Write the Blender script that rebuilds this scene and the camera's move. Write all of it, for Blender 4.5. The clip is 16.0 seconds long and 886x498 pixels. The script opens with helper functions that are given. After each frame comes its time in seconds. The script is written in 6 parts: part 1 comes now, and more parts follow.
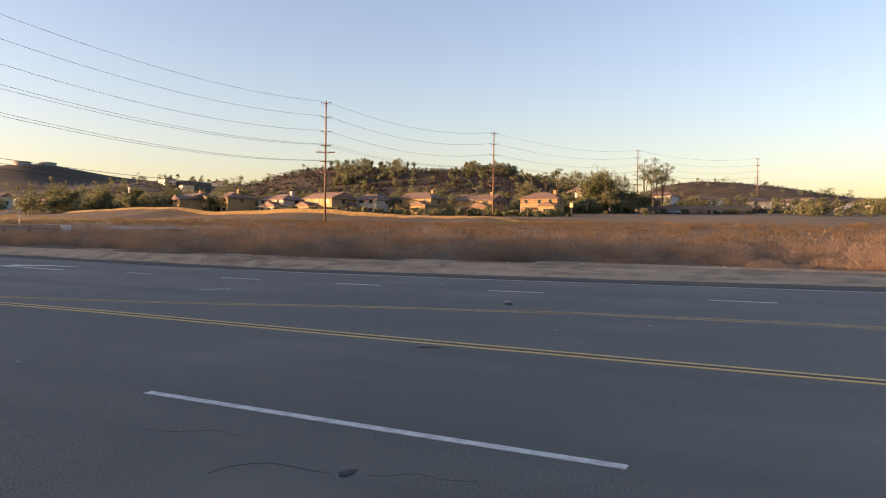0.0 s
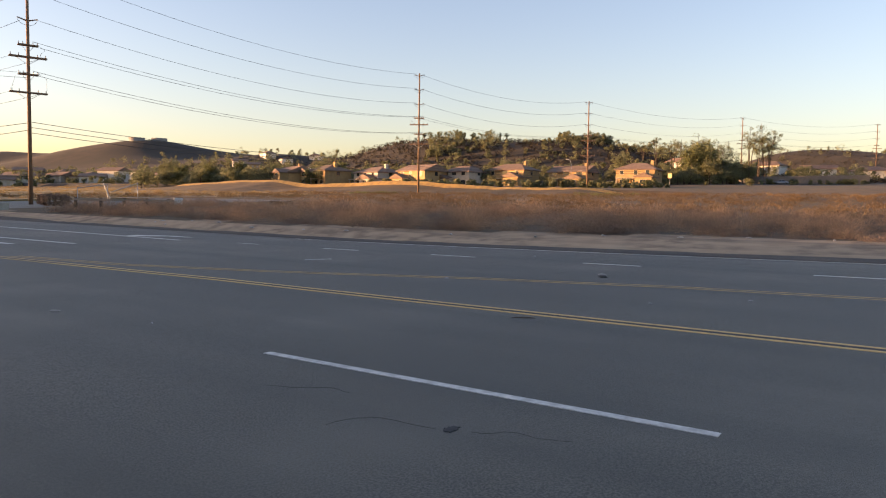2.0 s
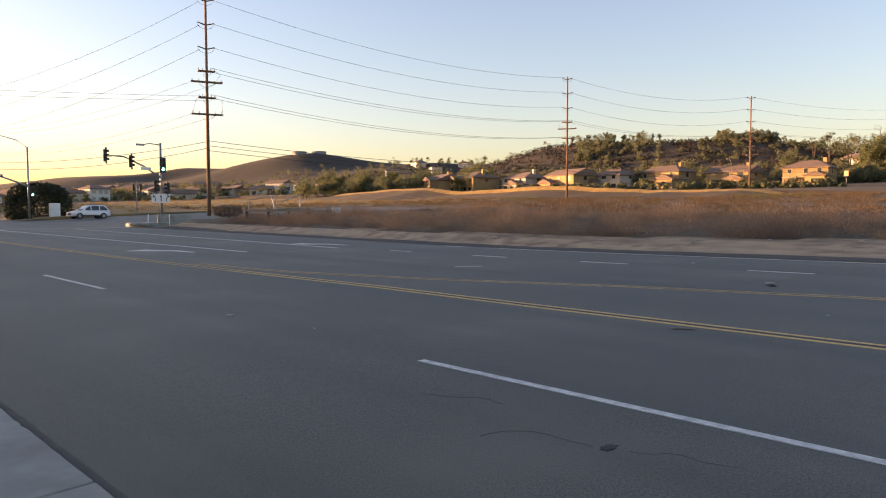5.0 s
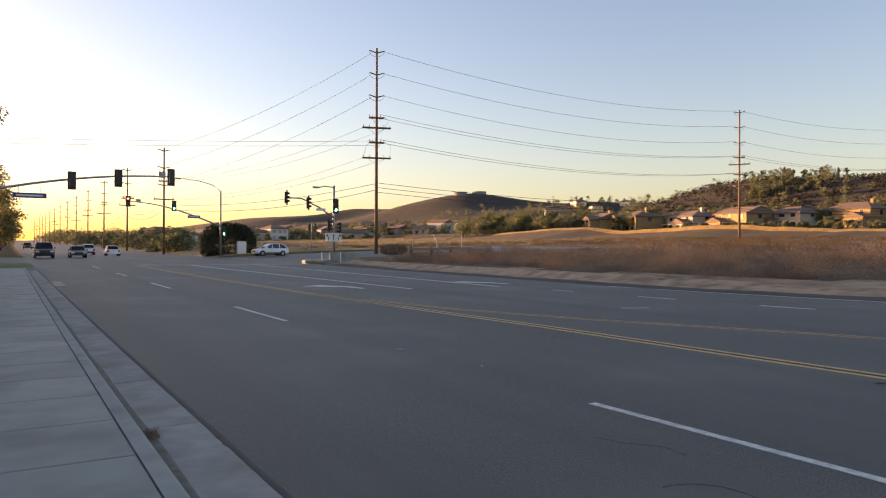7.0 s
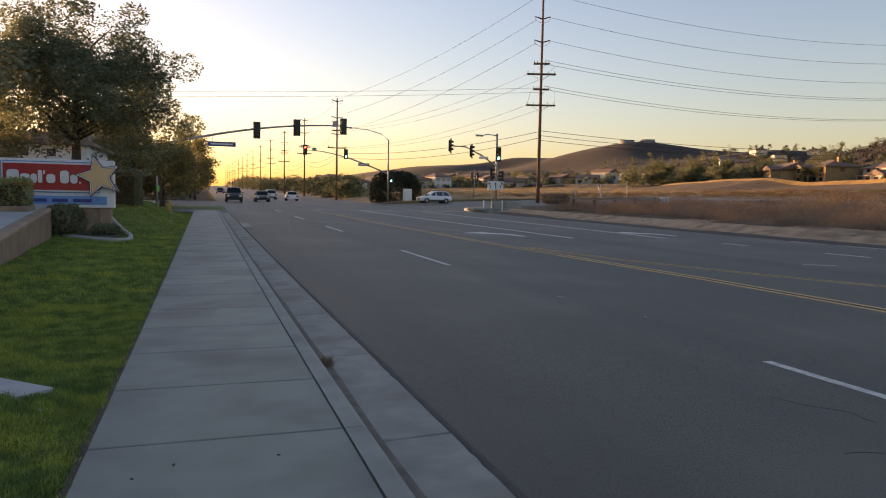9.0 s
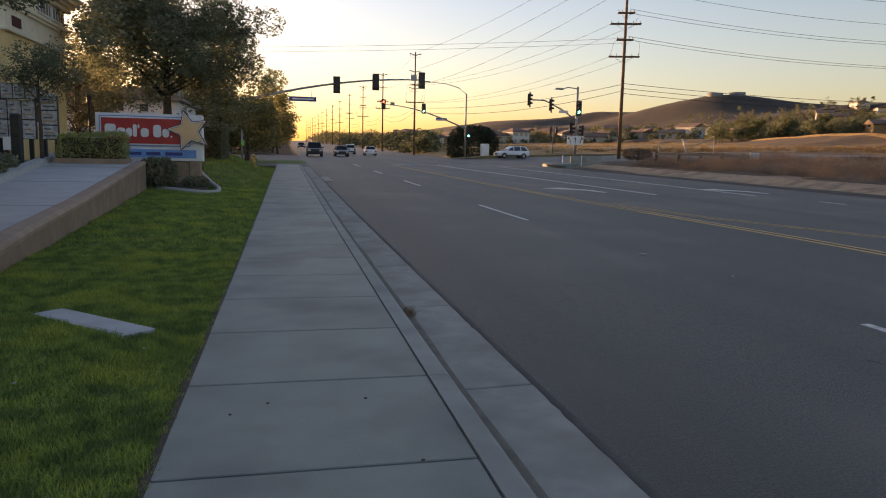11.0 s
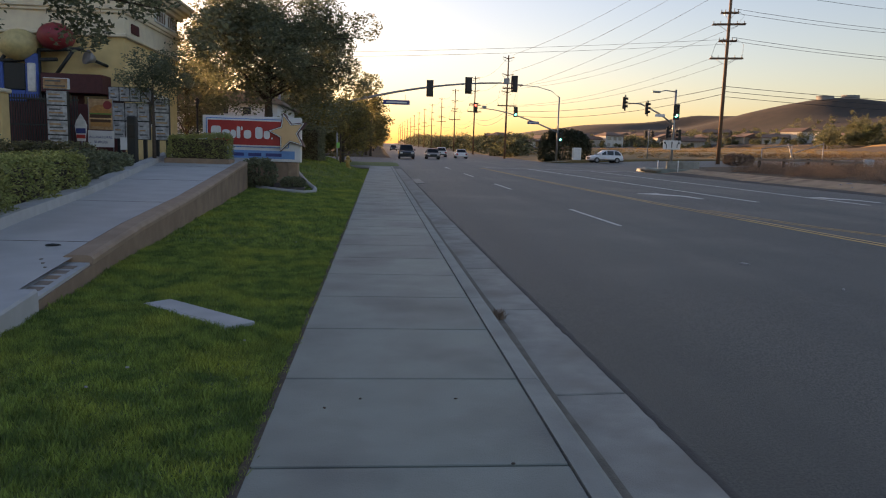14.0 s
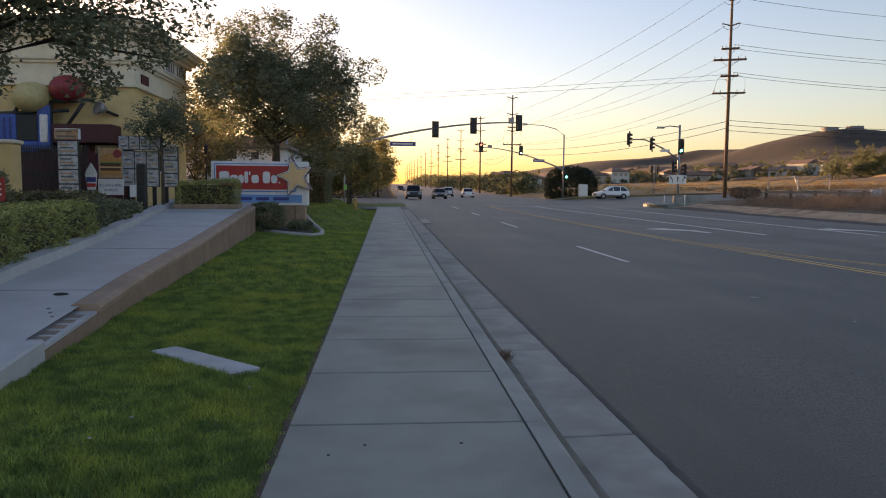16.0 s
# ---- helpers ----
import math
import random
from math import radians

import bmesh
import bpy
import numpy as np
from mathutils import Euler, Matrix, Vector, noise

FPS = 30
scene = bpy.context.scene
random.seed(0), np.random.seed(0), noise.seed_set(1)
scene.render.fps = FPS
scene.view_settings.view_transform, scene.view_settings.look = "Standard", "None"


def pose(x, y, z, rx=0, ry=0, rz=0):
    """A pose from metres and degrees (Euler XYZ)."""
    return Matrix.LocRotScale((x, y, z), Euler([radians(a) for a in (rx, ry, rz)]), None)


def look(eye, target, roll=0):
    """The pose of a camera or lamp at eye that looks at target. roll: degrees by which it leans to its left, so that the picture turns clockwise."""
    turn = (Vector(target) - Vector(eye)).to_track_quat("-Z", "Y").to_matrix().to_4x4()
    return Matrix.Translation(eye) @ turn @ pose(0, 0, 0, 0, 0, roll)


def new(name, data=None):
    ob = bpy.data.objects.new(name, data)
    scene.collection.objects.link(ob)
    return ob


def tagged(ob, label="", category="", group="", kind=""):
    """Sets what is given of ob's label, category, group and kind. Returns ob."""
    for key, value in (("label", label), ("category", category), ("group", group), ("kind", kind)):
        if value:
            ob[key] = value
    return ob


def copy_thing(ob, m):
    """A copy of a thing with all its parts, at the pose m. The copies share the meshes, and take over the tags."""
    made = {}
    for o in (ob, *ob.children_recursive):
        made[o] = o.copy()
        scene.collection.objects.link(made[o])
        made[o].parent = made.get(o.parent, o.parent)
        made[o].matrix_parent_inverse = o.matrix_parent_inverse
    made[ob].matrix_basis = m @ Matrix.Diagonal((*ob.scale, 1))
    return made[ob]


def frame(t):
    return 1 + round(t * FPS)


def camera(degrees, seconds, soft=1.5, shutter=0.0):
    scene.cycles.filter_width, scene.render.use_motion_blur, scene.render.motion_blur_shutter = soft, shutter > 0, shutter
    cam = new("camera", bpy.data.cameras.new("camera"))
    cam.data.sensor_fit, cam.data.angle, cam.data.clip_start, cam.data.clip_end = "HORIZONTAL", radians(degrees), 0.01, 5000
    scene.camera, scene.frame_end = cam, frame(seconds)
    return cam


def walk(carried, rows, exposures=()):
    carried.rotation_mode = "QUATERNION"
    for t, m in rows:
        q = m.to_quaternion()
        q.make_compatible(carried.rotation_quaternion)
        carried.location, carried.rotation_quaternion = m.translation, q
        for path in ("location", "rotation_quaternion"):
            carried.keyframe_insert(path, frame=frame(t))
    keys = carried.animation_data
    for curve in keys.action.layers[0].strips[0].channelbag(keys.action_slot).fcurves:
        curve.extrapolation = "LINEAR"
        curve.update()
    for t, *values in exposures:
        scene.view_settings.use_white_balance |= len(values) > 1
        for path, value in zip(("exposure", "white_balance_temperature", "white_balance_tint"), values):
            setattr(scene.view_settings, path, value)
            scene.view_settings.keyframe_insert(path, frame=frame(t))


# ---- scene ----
cam = camera(64.0, 16.0, soft=1.1)
PATH = [
    (0, (1.155, 0.343, 1.503), (2.946, 1.232, 1.47), 0.8),
    (0.5, (0.893, 0.202, 1.526), (2.661, 1.136, 1.48), 0.8),
    (1, (0.832, 0.195, 1.531), (2.564, 1.192, 1.469), 0.7),
    (1.5, (0.824, 0.213, 1.526), (2.518, 1.271, 1.428), 0.7),
    (2, (0.831, 0.233, 1.527), (2.49, 1.343, 1.411), 0.8),
    (2.5, (0.847, 0.244, 1.526), (2.467, 1.41, 1.408), 0.5),
    (3, (0.824, 0.233, 1.533), (2.417, 1.438, 1.422), 0.4),
    (3.2, (0.84, 0.259, 1.548), (2.42, 1.48, 1.442), 0.3),
    (5.3, (0.857, 0.324, 1.564), (2.225, 1.78, 1.476), 0.4),
    (5.5, (0.813, 0.365, 1.556), (2.166, 1.835, 1.483), 0.8),
    (6, (0.809, 0.406, 1.571), (2.077, 1.953, 1.541), -1.5),
    (6.5, (0.786, 0.436, 1.551), (1.977, 2.043, 1.542), -0.3),
    (7, (0.733, 0.382, 1.557), (1.779, 2.086, 1.565), 0.2),
    (7.5, (0.763, 0.394, 1.54), (1.66, 2.181, 1.527), -0.1),
    (8, (0.754, 0.395, 1.526), (1.566, 2.222, 1.478), 0.1),
    (8.5, (0.737, 0.383, 1.519), (1.45, 2.249, 1.426), 0.6),
    (9, (0.717, 0.397, 1.505), (1.355, 2.287, 1.365), 1.1),
    (9.5, (0.703, 0.405, 1.496), (1.28, 2.312, 1.318), 1.2),
    (10, (0.686, 0.412, 1.49), (1.195, 2.334, 1.276), 1.9),
    (10.2, (0.677, 0.412, 1.487), (1.164, 2.339, 1.262), 1.7),
    (12.3, (0.642, 0.42, 1.465), (0.994, 2.365, 1.157), 2.7),
    (12.5, (0.63, 0.431, 1.466), (0.958, 2.38, 1.164), 3.0),
    (13, (0.617, 0.42, 1.468), (0.859, 2.386, 1.193), 2.7),
    (13.5, (0.62, 0.42, 1.463), (0.803, 2.395, 1.201), 2.1),
    (14, (0.629, 0.425, 1.463), (0.816, 2.399, 1.197), 1.8),
    (14.5, (0.635, 0.43, 1.474), (0.796, 2.409, 1.233), 2.0),
    (15, (0.646, 0.412, 1.479), (0.793, 2.396, 1.278), 1.3),
    (15.5, (0.664, 0.417, 1.478), (0.809, 2.404, 1.304), 0.9),
    (16, (0.67, 0.416, 1.487), (0.831, 2.403, 1.33), 0.5),
]
EXPOSURES = [(0.0, 1.80, 6700, 34), (3.0, 1.88, 6850, 34), (6.0, 1.82, 6850, 33), (8.0, 1.52, 6850, 33), (10.0, 1.43, 6900, 33), (12.5, 1.39, 6750, 33), (16.0, 1.54, 6650, 33)]
walk(cam, [(t, look(eye, target, roll)) for t, eye, target, roll in PATH], EXPOSURES)

# ---- light ----
SUN_AZ, SUN_EL = -37.0, 4.1          # degrees from +y towards +x, above the horizon
world = bpy.data.worlds.new("evening_sky")
scene.world = world
world.use_nodes = True
sky = world.node_tree.nodes.new("ShaderNodeTexSky")
sky.sky_type, sky.sun_disc = "NISHITA", False
sky.sun_elevation, sky.sun_rotation = radians(SUN_EL), radians(SUN_AZ)
sky.air_density, sky.dust_density, sky.ozone_density = 1.0, 1.4, 1.6
world.node_tree.nodes["Background"].inputs["Strength"].default_value = 0.15
world.node_tree.links.new(sky.outputs[0], world.node_tree.nodes["Background"].inputs[0])
sun = new("sun", bpy.data.lights.new("sun", "SUN"))
sun.data.energy, sun.data.angle, sun.data.color = 4.6, radians(0.5), (1.0, 0.64, 0.29)
sun.matrix_world = look((0, 0, 0), (-math.sin(radians(SUN_AZ)) * math.cos(radians(SUN_EL)), -math.cos(radians(SUN_AZ)) * math.cos(radians(SUN_EL)), -math.sin(radians(SUN_EL))))

# ---- materials ----
def material(name, colour, rough=0.8, colour2=None, scale=8.0, mix=(0.35, 0.65), bump=0.2, bump_scale=60.0, metal=0.0, big=None, big_scale=0.4, vary=0.0, emit=None, leaf=0.0, island=0.0, streak=None):
    """A procedural surface: two tones mixed by fine noise, a third by broad stains, relief, and some change from piece to piece."""
    m = bpy.data.materials.new(name)
    m.use_nodes = True
    nt = m.node_tree
    n, l = nt.nodes, nt.links
    b = n["Principled BSDF"]
    b.inputs["Roughness"].default_value, b.inputs["Metallic"].default_value = rough, metal
    geo = n.new("ShaderNodeNewGeometry")
    def tex(s, d=4.0):
        t = n.new("ShaderNodeTexNoise")
        t.inputs["Scale"].default_value, t.inputs["Detail"].default_value = s, d
        l.new(geo.outputs["Position"], t.inputs["Vector"])
        return t.outputs["Fac"]
    def blend(f, a, c, lo, hi):
        r = n.new("ShaderNodeMapRange")
        r.inputs["From Min"].default_value, r.inputs["From Max"].default_value = lo, hi
        l.new(f, r.inputs["Value"])
        x = n.new("ShaderNodeMix")
        x.data_type = "RGBA"
        l.new(r.outputs[0], x.inputs["Factor"])
        for sock, val in ((x.inputs["A"], a), (x.inputs["B"], c)):
            if isinstance(val, tuple):
                sock.default_value = (*val, 1)
            else:
                l.new(val, sock)
        return x.outputs["Result"]
    c2 = colour2 or tuple(v * 0.8 for v in colour)
    col = blend(tex(scale), colour, c2, *mix)
    if big:
        col = blend(tex(big_scale, 3.0), col, big, 0.48, 0.72)
    if streak:
        # broad worn bands that run along the street
        vm = n.new("ShaderNodeVectorMath")
        vm.operation = "MULTIPLY"
        vm.inputs[1].default_value = (0.55, 0.012, 0.0)
        l.new(geo.outputs["Position"], vm.inputs[0])
        t = n.new("ShaderNodeTexNoise")
        t.inputs["Scale"].default_value, t.inputs["Detail"].default_value = 1.0, 3.0
        l.new(vm.outputs[0], t.inputs["Vector"])
        col = blend(t.outputs["Fac"], col, streak, 0.42, 0.75)
    if vary or island:
        hsv = n.new("ShaderNodeHueSaturation")
        r = n.new("ShaderNodeMapRange")
        if island:
            l.new(geo.outputs["Random Per Island"], r.inputs["Value"])
        else:
            l.new(n.new("ShaderNodeObjectInfo").outputs["Random"], r.inputs["Value"])
        k = vary or island
        r.inputs["To Min"].default_value, r.inputs["To Max"].default_value = 1 - k, 1 + k
        l.new(r.outputs[0], hsv.inputs["Value"])
        l.new(col, hsv.inputs["Color"])
        col = hsv.outputs[0]
    l.new(col, b.inputs["Base Color"])
    if bump:
        bp = n.new("ShaderNodeBump")
        bp.inputs["Strength"].default_value, bp.inputs["Distance"].default_value = bump, 0.02
        l.new(tex(bump_scale, 5.0), bp.inputs["Height"])
        l.new(bp.outputs[0], b.inputs["Normal"])
    if emit:
        b.inputs["Emission Color"].default_value = (*emit[:3], 1)
        b.inputs["Emission Strength"].default_value = emit[3]
    if leaf:
        tr = n.new("ShaderNodeBsdfTranslucent")
        l.new(col, tr.inputs["Color"])
        ms = n.new("ShaderNodeMixShader")
        ms.inputs[0].default_value = leaf
        l.new(b.outputs[0], ms.inputs[1])
        l.new(tr.outputs[0], ms.inputs[2])
        l.new(ms.outputs[0], n["Material Output"].inputs["Surface"])
    return m

ASPHALT = material("asphalt", (0.13, 0.123, 0.1), 0.62, (0.055, 0.053, 0.044), 55, mix=(0.42, 0.58), big=(0.142, 0.133, 0.107), big_scale=0.22, bump=0.5, bump_scale=140, streak=(0.057, 0.058, 0.05))
SHOULDER = material("dusty_old_asphalt", (0.062, 0.055, 0.048), 0.95, (0.042, 0.039, 0.036), 2.2, big=(0.085, 0.072, 0.058), big_scale=0.5, bump=0.6, bump_scale=40)
OLD_ASPHALT = material("old_asphalt", (0.07, 0.066, 0.058), 0.95, (0.095, 0.088, 0.075), 3.0, bump=0.6, bump_scale=50)
CONCRETE = material("concrete", (0.232, 0.258, 0.224), 0.62, (0.2, 0.222, 0.192), 2.5, big=(0.135, 0.138, 0.124), big_scale=0.8, bump=0.25, bump_scale=120, vary=0.06)
PALE_CONCRETE = material("pale_concrete", (0.46, 0.46, 0.45), 0.85, (0.40, 0.40, 0.39), 4, big=(0.36, 0.355, 0.34), big_scale=0.8, bump=0.25, bump_scale=100)
PATH_CONCRETE = material("smooth_path_concrete", (0.47, 0.475, 0.46), 0.7, (0.41, 0.415, 0.4), 2, big=(0.37, 0.37, 0.355), big_scale=0.6, bump=0.15, bump_scale=90)
KERB_STONE = material("kerb_concrete", (0.325, 0.33, 0.29), 0.85, (0.275, 0.28, 0.245), 3, big=(0.215, 0.215, 0.19), big_scale=1.1, bump=0.25, bump_scale=110, vary=0.06)
GUTTER = material("gutter_concrete", (0.34, 0.33, 0.285), 0.88, (0.275, 0.265, 0.228), 4, big=(0.215, 0.195, 0.16), big_scale=1.2, bump=0.3, bump_scale=110, vary=0.05)
WHITE_LINE = material("white_road_paint", (0.66, 0.66, 0.61), 0.75, (0.44, 0.44, 0.41), 11, bump=0.2)
WORN_WHITE = material("worn_white_road_paint", (0.58, 0.58, 0.56), 0.8, (0.34, 0.34, 0.33), 9, bump=0.2)
YELLOW_LINE = material("yellow_road_paint", (0.74, 0.48, 0.16), 0.7, (0.56, 0.37, 0.14), 12, bump=0.2)
WORN_YELLOW = material("worn_yellow_road_paint", (0.56, 0.37, 0.155), 0.8, (0.3, 0.215, 0.12), 6, bump=0.2)
TAR = material("black_line_paint", (0.022, 0.022, 0.022), 0.8, (0.04, 0.04, 0.04), 20)
DIRT = material("dry_dirt", (0.38, 0.28, 0.175), 0.95, (0.185, 0.132, 0.083), 1.0, mix=(0.4, 0.65), big=(0.39, 0.285, 0.18), big_scale=0.3, bump=0.5, bump_scale=18, streak=(0.13, 0.098, 0.066))
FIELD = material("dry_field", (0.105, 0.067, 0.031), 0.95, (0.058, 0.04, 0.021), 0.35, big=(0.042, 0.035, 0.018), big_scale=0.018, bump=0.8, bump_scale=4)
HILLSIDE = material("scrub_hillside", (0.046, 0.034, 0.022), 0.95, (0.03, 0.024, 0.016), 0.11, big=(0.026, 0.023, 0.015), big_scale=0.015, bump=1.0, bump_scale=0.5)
# low sun on the bank is put into this brighter gold
SUNLIT_BANK = material("sunlit_cut_bank", (0.40, 0.235, 0.055), 0.95, (0.25, 0.15, 0.045), 0.8, bump=0.5, bump_scale=6)
# lighter copy of the dry field, sunlight beyond the side street painted in
SUNLIT_FIELD = material("sunlit_dry_field", (0.24, 0.16, 0.055), 0.95, (0.15, 0.105, 0.04), 0.3, big=(0.11, 0.085, 0.035), big_scale=0.03, bump=0.8, bump_scale=4)
SILT_AND_SHADE = material("gutter_silt", (0.19, 0.17, 0.135), 0.95, (0.13, 0.115, 0.09), 6, bump=0.4)
PATCH = material("tar_patch", (0.03, 0.03, 0.031), 0.85, (0.045, 0.045, 0.045), 20, bump=0.3)
SOIL = material("planting_soil", (0.09, 0.065, 0.045), 0.95, (0.05, 0.04, 0.03), 14, bump=0.6, bump_scale=30)
LAWN = material("lawn_soil", (0.135, 0.18, 0.045), 0.95, (0.085, 0.12, 0.033), 6, bump=0.5, bump_scale=60)
GRASS = material("grass_blades", (0.26, 0.34, 0.065), 0.75, (0.11, 0.175, 0.04), 5.0, mix=(0.38, 0.6), big=(0.37, 0.40, 0.065), big_scale=1.3, bump=0, leaf=0.3, island=0.4)
LEAF = material("tree_leaves", (0.205, 0.22, 0.125), 0.6, (0.135, 0.152, 0.088), 1.2, bump=0, leaf=0.42, island=0.35)
LEAF_DARK = material("dark_bush_leaves", (0.045, 0.055, 0.028), 0.6, (0.028, 0.036, 0.018), 1.2, bump=0, leaf=0.2, island=0.35)
LEAF_GARDEN = material("garden_tree_leaves", (0.15, 0.155, 0.055), 0.65, (0.085, 0.1, 0.042), 0.4, bump=0, leaf=0.4, island=0.35)
LEAF_WARM = material("warm_tree_leaves", (0.2, 0.18, 0.06), 0.6, (0.12, 0.115, 0.04), 1.0, bump=0, leaf=0.5, island=0.35)
# distant leaves made paler, so the colour carries the haze over them
LEAF_HAZED = material("hazed_distant_leaves", (0.19, 0.19, 0.09), 0.7, (0.11, 0.118, 0.06), 0.35, bump=0, leaf=0.35, island=0.35)
HEDGE_DRY = material("dull_shrub_leaves", (0.22, 0.2, 0.09), 0.6, (0.13, 0.125, 0.06), 3.0, bump=0, leaf=0.3, island=0.4)
HEDGE = material("hedge_leaves", (0.38, 0.39, 0.13), 0.6, (0.24, 0.27, 0.085), 3.0, bump=0, leaf=0.3, island=0.35)
BRUSH = material("dry_brush", (0.36, 0.245, 0.155), 0.9, (0.16, 0.118, 0.092), 0.55, mix=(0.4, 0.6), big=(0.17, 0.125, 0.095), big_scale=0.2, bump=0, leaf=0.35, island=0.3)
BARK = material("bark", (0.10, 0.075, 0.055), 0.9, (0.06, 0.045, 0.035), 10, bump=0.6, bump_scale=30)
POLE_WOOD = material("weathered_pole_wood", (0.22, 0.13, 0.075), 0.85, (0.15, 0.09, 0.055), 4, bump=0.4, bump_scale=40)
STEEL = material("galvanised_steel", (0.34, 0.34, 0.34), 0.5, (0.27, 0.27, 0.27), 6, metal=0.6, bump=0.05)
BLACK = material("black_painted_metal", (0.018, 0.02, 0.019), 0.5, bump=0.05)
WIRE = material("cable", (0.03, 0.03, 0.03), 0.6, bump=0)
CERAMIC = material("insulator", (0.15, 0.11, 0.085), 0.35, bump=0)
GREEN_ON = material("green_signal_lit", (0.02, 0.5, 0.25), 0.4, bump=0, emit=(0.05, 1.0, 0.6, 5.0))
RED_ON = material("red_signal_lit", (0.6, 0.03, 0.02), 0.4, bump=0, emit=(1.0, 0.08, 0.04, 4.0))
LENS_OFF = material("dark_signal_lens", (0.03, 0.025, 0.02), 0.25, bump=0)
SIGN_BLUE = material("blue_street_sign", (0.05, 0.065, 0.23), 0.5, bump=0)
SIGN_WHITE = material("white_sign", (0.75, 0.75, 0.73), 0.5, (0.68, 0.68, 0.66), 4, bump=0)
SIGN_RED = material("red_sign_panel", (0.50, 0.045, 0.035), 0.45, (0.42, 0.035, 0.03), 3, bump=0)
STAR_YELLOW = material("yellow_star_panel", (0.76, 0.50, 0.25), 0.45, (0.70, 0.45, 0.22), 3, bump=0)
BANNER_BLUE = material("blue_banner", (0.16, 0.34, 0.62), 0.6, (0.13, 0.28, 0.55), 5, bump=0.05)
BRICK = material("tan_wall_brick", (0.34, 0.235, 0.155), 0.9, (0.28, 0.19, 0.125), 5, big=(0.22, 0.155, 0.105), big_scale=0.9, bump=0.4, bump_scale=50, vary=0.06)
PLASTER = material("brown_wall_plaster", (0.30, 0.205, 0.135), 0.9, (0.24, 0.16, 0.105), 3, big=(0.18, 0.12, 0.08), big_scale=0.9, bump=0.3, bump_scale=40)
CAP_PLASTER = material("tan_wall_cap", (0.40, 0.285, 0.20), 0.9, (0.33, 0.23, 0.16), 3, big=(0.27, 0.185, 0.125), big_scale=0.7, bump=0.3, bump_scale=50)
MORTAR = material("wall_mortar", (0.27, 0.20, 0.145), 0.95, (0.2, 0.17, 0.14), 10, bump=0.4)
STUCCO_TAN = material("tan_stucco", (0.76, 0.56, 0.25), 0.9, (0.68, 0.49, 0.22), 3, bump=0.3, bump_scale=60)
STUCCO_CREAM = material("cream_stucco", (0.80, 0.70, 0.50), 0.9, (0.72, 0.62, 0.45), 3, bump=0.3, bump_scale=60)
STUCCO_WHITE = material("white_stucco", (0.58, 0.55, 0.49), 0.9, (0.5, 0.47, 0.42), 2, bump=0.2, vary=0.25)
STUCCO_HOUSE = material("beige_house_stucco", (0.36, 0.235, 0.105), 0.9, (0.30, 0.195, 0.088), 1.0, bump=0.2, vary=0.2)
SHOP_WHITE = material("white_shop_wall", (0.72, 0.72, 0.70), 0.9, (0.64, 0.64, 0.62), 2, bump=0.2)
FRAME_TAN = material("tan_window_frame", (0.42, 0.36, 0.27), 0.7, (0.36, 0.31, 0.23), 2, bump=0)
# lighter copy of the dry weeds, with the same sunlight in the colour
SUNLIT_WEEDS = material("sunlit_weeds", (0.34, 0.225, 0.085), 0.9, (0.2, 0.14, 0.055), 0.4, bump=0, leaf=0.35, island=0.3)
WEEDS = material("dry_weeds", (0.15, 0.092, 0.042), 0.9, (0.088, 0.056, 0.028), 0.4, big=(0.08, 0.065, 0.036), big_scale=0.06, bump=0, leaf=0.3, island=0.3)
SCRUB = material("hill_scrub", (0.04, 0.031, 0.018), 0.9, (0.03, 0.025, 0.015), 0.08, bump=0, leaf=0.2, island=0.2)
STUCCO_GREY = material("grey_house_stucco", (0.42, 0.38, 0.32), 0.9, (0.36, 0.32, 0.27), 1.0, bump=0.2, vary=0.15)
ROOF_TILE = material("clay_roof_tile", (0.19, 0.125, 0.09), 0.9, (0.135, 0.09, 0.066), 1.2, bump=0.6, bump_scale=5, vary=0.18)
MAROON = material("maroon_paint", (0.10, 0.022, 0.022), 0.6, bump=0.05)
GLASS = material("window_glass", (0.03, 0.035, 0.04), 0.08, bump=0)
RUBBER = material("tyre_rubber", (0.02, 0.02, 0.02), 0.85, bump=0.1)
CAR_WHITE = material("white_car_paint", (0.75, 0.75, 0.75), 0.25, (0.73, 0.73, 0.73), bump=0)
CAR_SILVER = material("silver_car_paint", (0.42, 0.43, 0.44), 0.3, metal=0.6, bump=0)
CAR_DARK = material("dark_car_paint", (0.05, 0.055, 0.06), 0.25, bump=0)
CAR_BLACK = material("grey_car_paint", (0.12, 0.125, 0.13), 0.3, bump=0)
TAIL_RED = material("red_tail_lamp", (0.45, 0.02, 0.02), 0.3, bump=0)
LAMP_CLEAR = material("clear_head_lamp", (0.75, 0.75, 0.72), 0.15, bump=0)
WALL_BLOCK = material("grey_block_wall", (0.19, 0.165, 0.14), 0.9, (0.15, 0.13, 0.11), 2, bump=0.3)
PALE_GREEN = material("hi_vis_green", (0.25, 0.62, 0.12), 0.6, bump=0)
PLAY_BLUE = material("blue_play_plastic", (0.05, 0.12, 0.42), 0.5, bump=0.05)
PLAY_RED = material("red_play_plastic", (0.30, 0.035, 0.04), 0.45, bump=0.05)
PLAY_YELLOW = material("pale_yellow_plastic", (0.62, 0.50, 0.22), 0.5, bump=0.05)
POSTER_TAN = material("tan_poster", (0.55, 0.36, 0.18), 0.6, (0.38, 0.2, 0.09), 9, bump=0)
MENU_GLOW = material("menu_face", (0.60, 0.62, 0.62), 0.4, (0.30, 0.30, 0.30), 8, bump=0)
PATTY = material("dark_brown_print", (0.10, 0.045, 0.02), 0.6, bump=0)
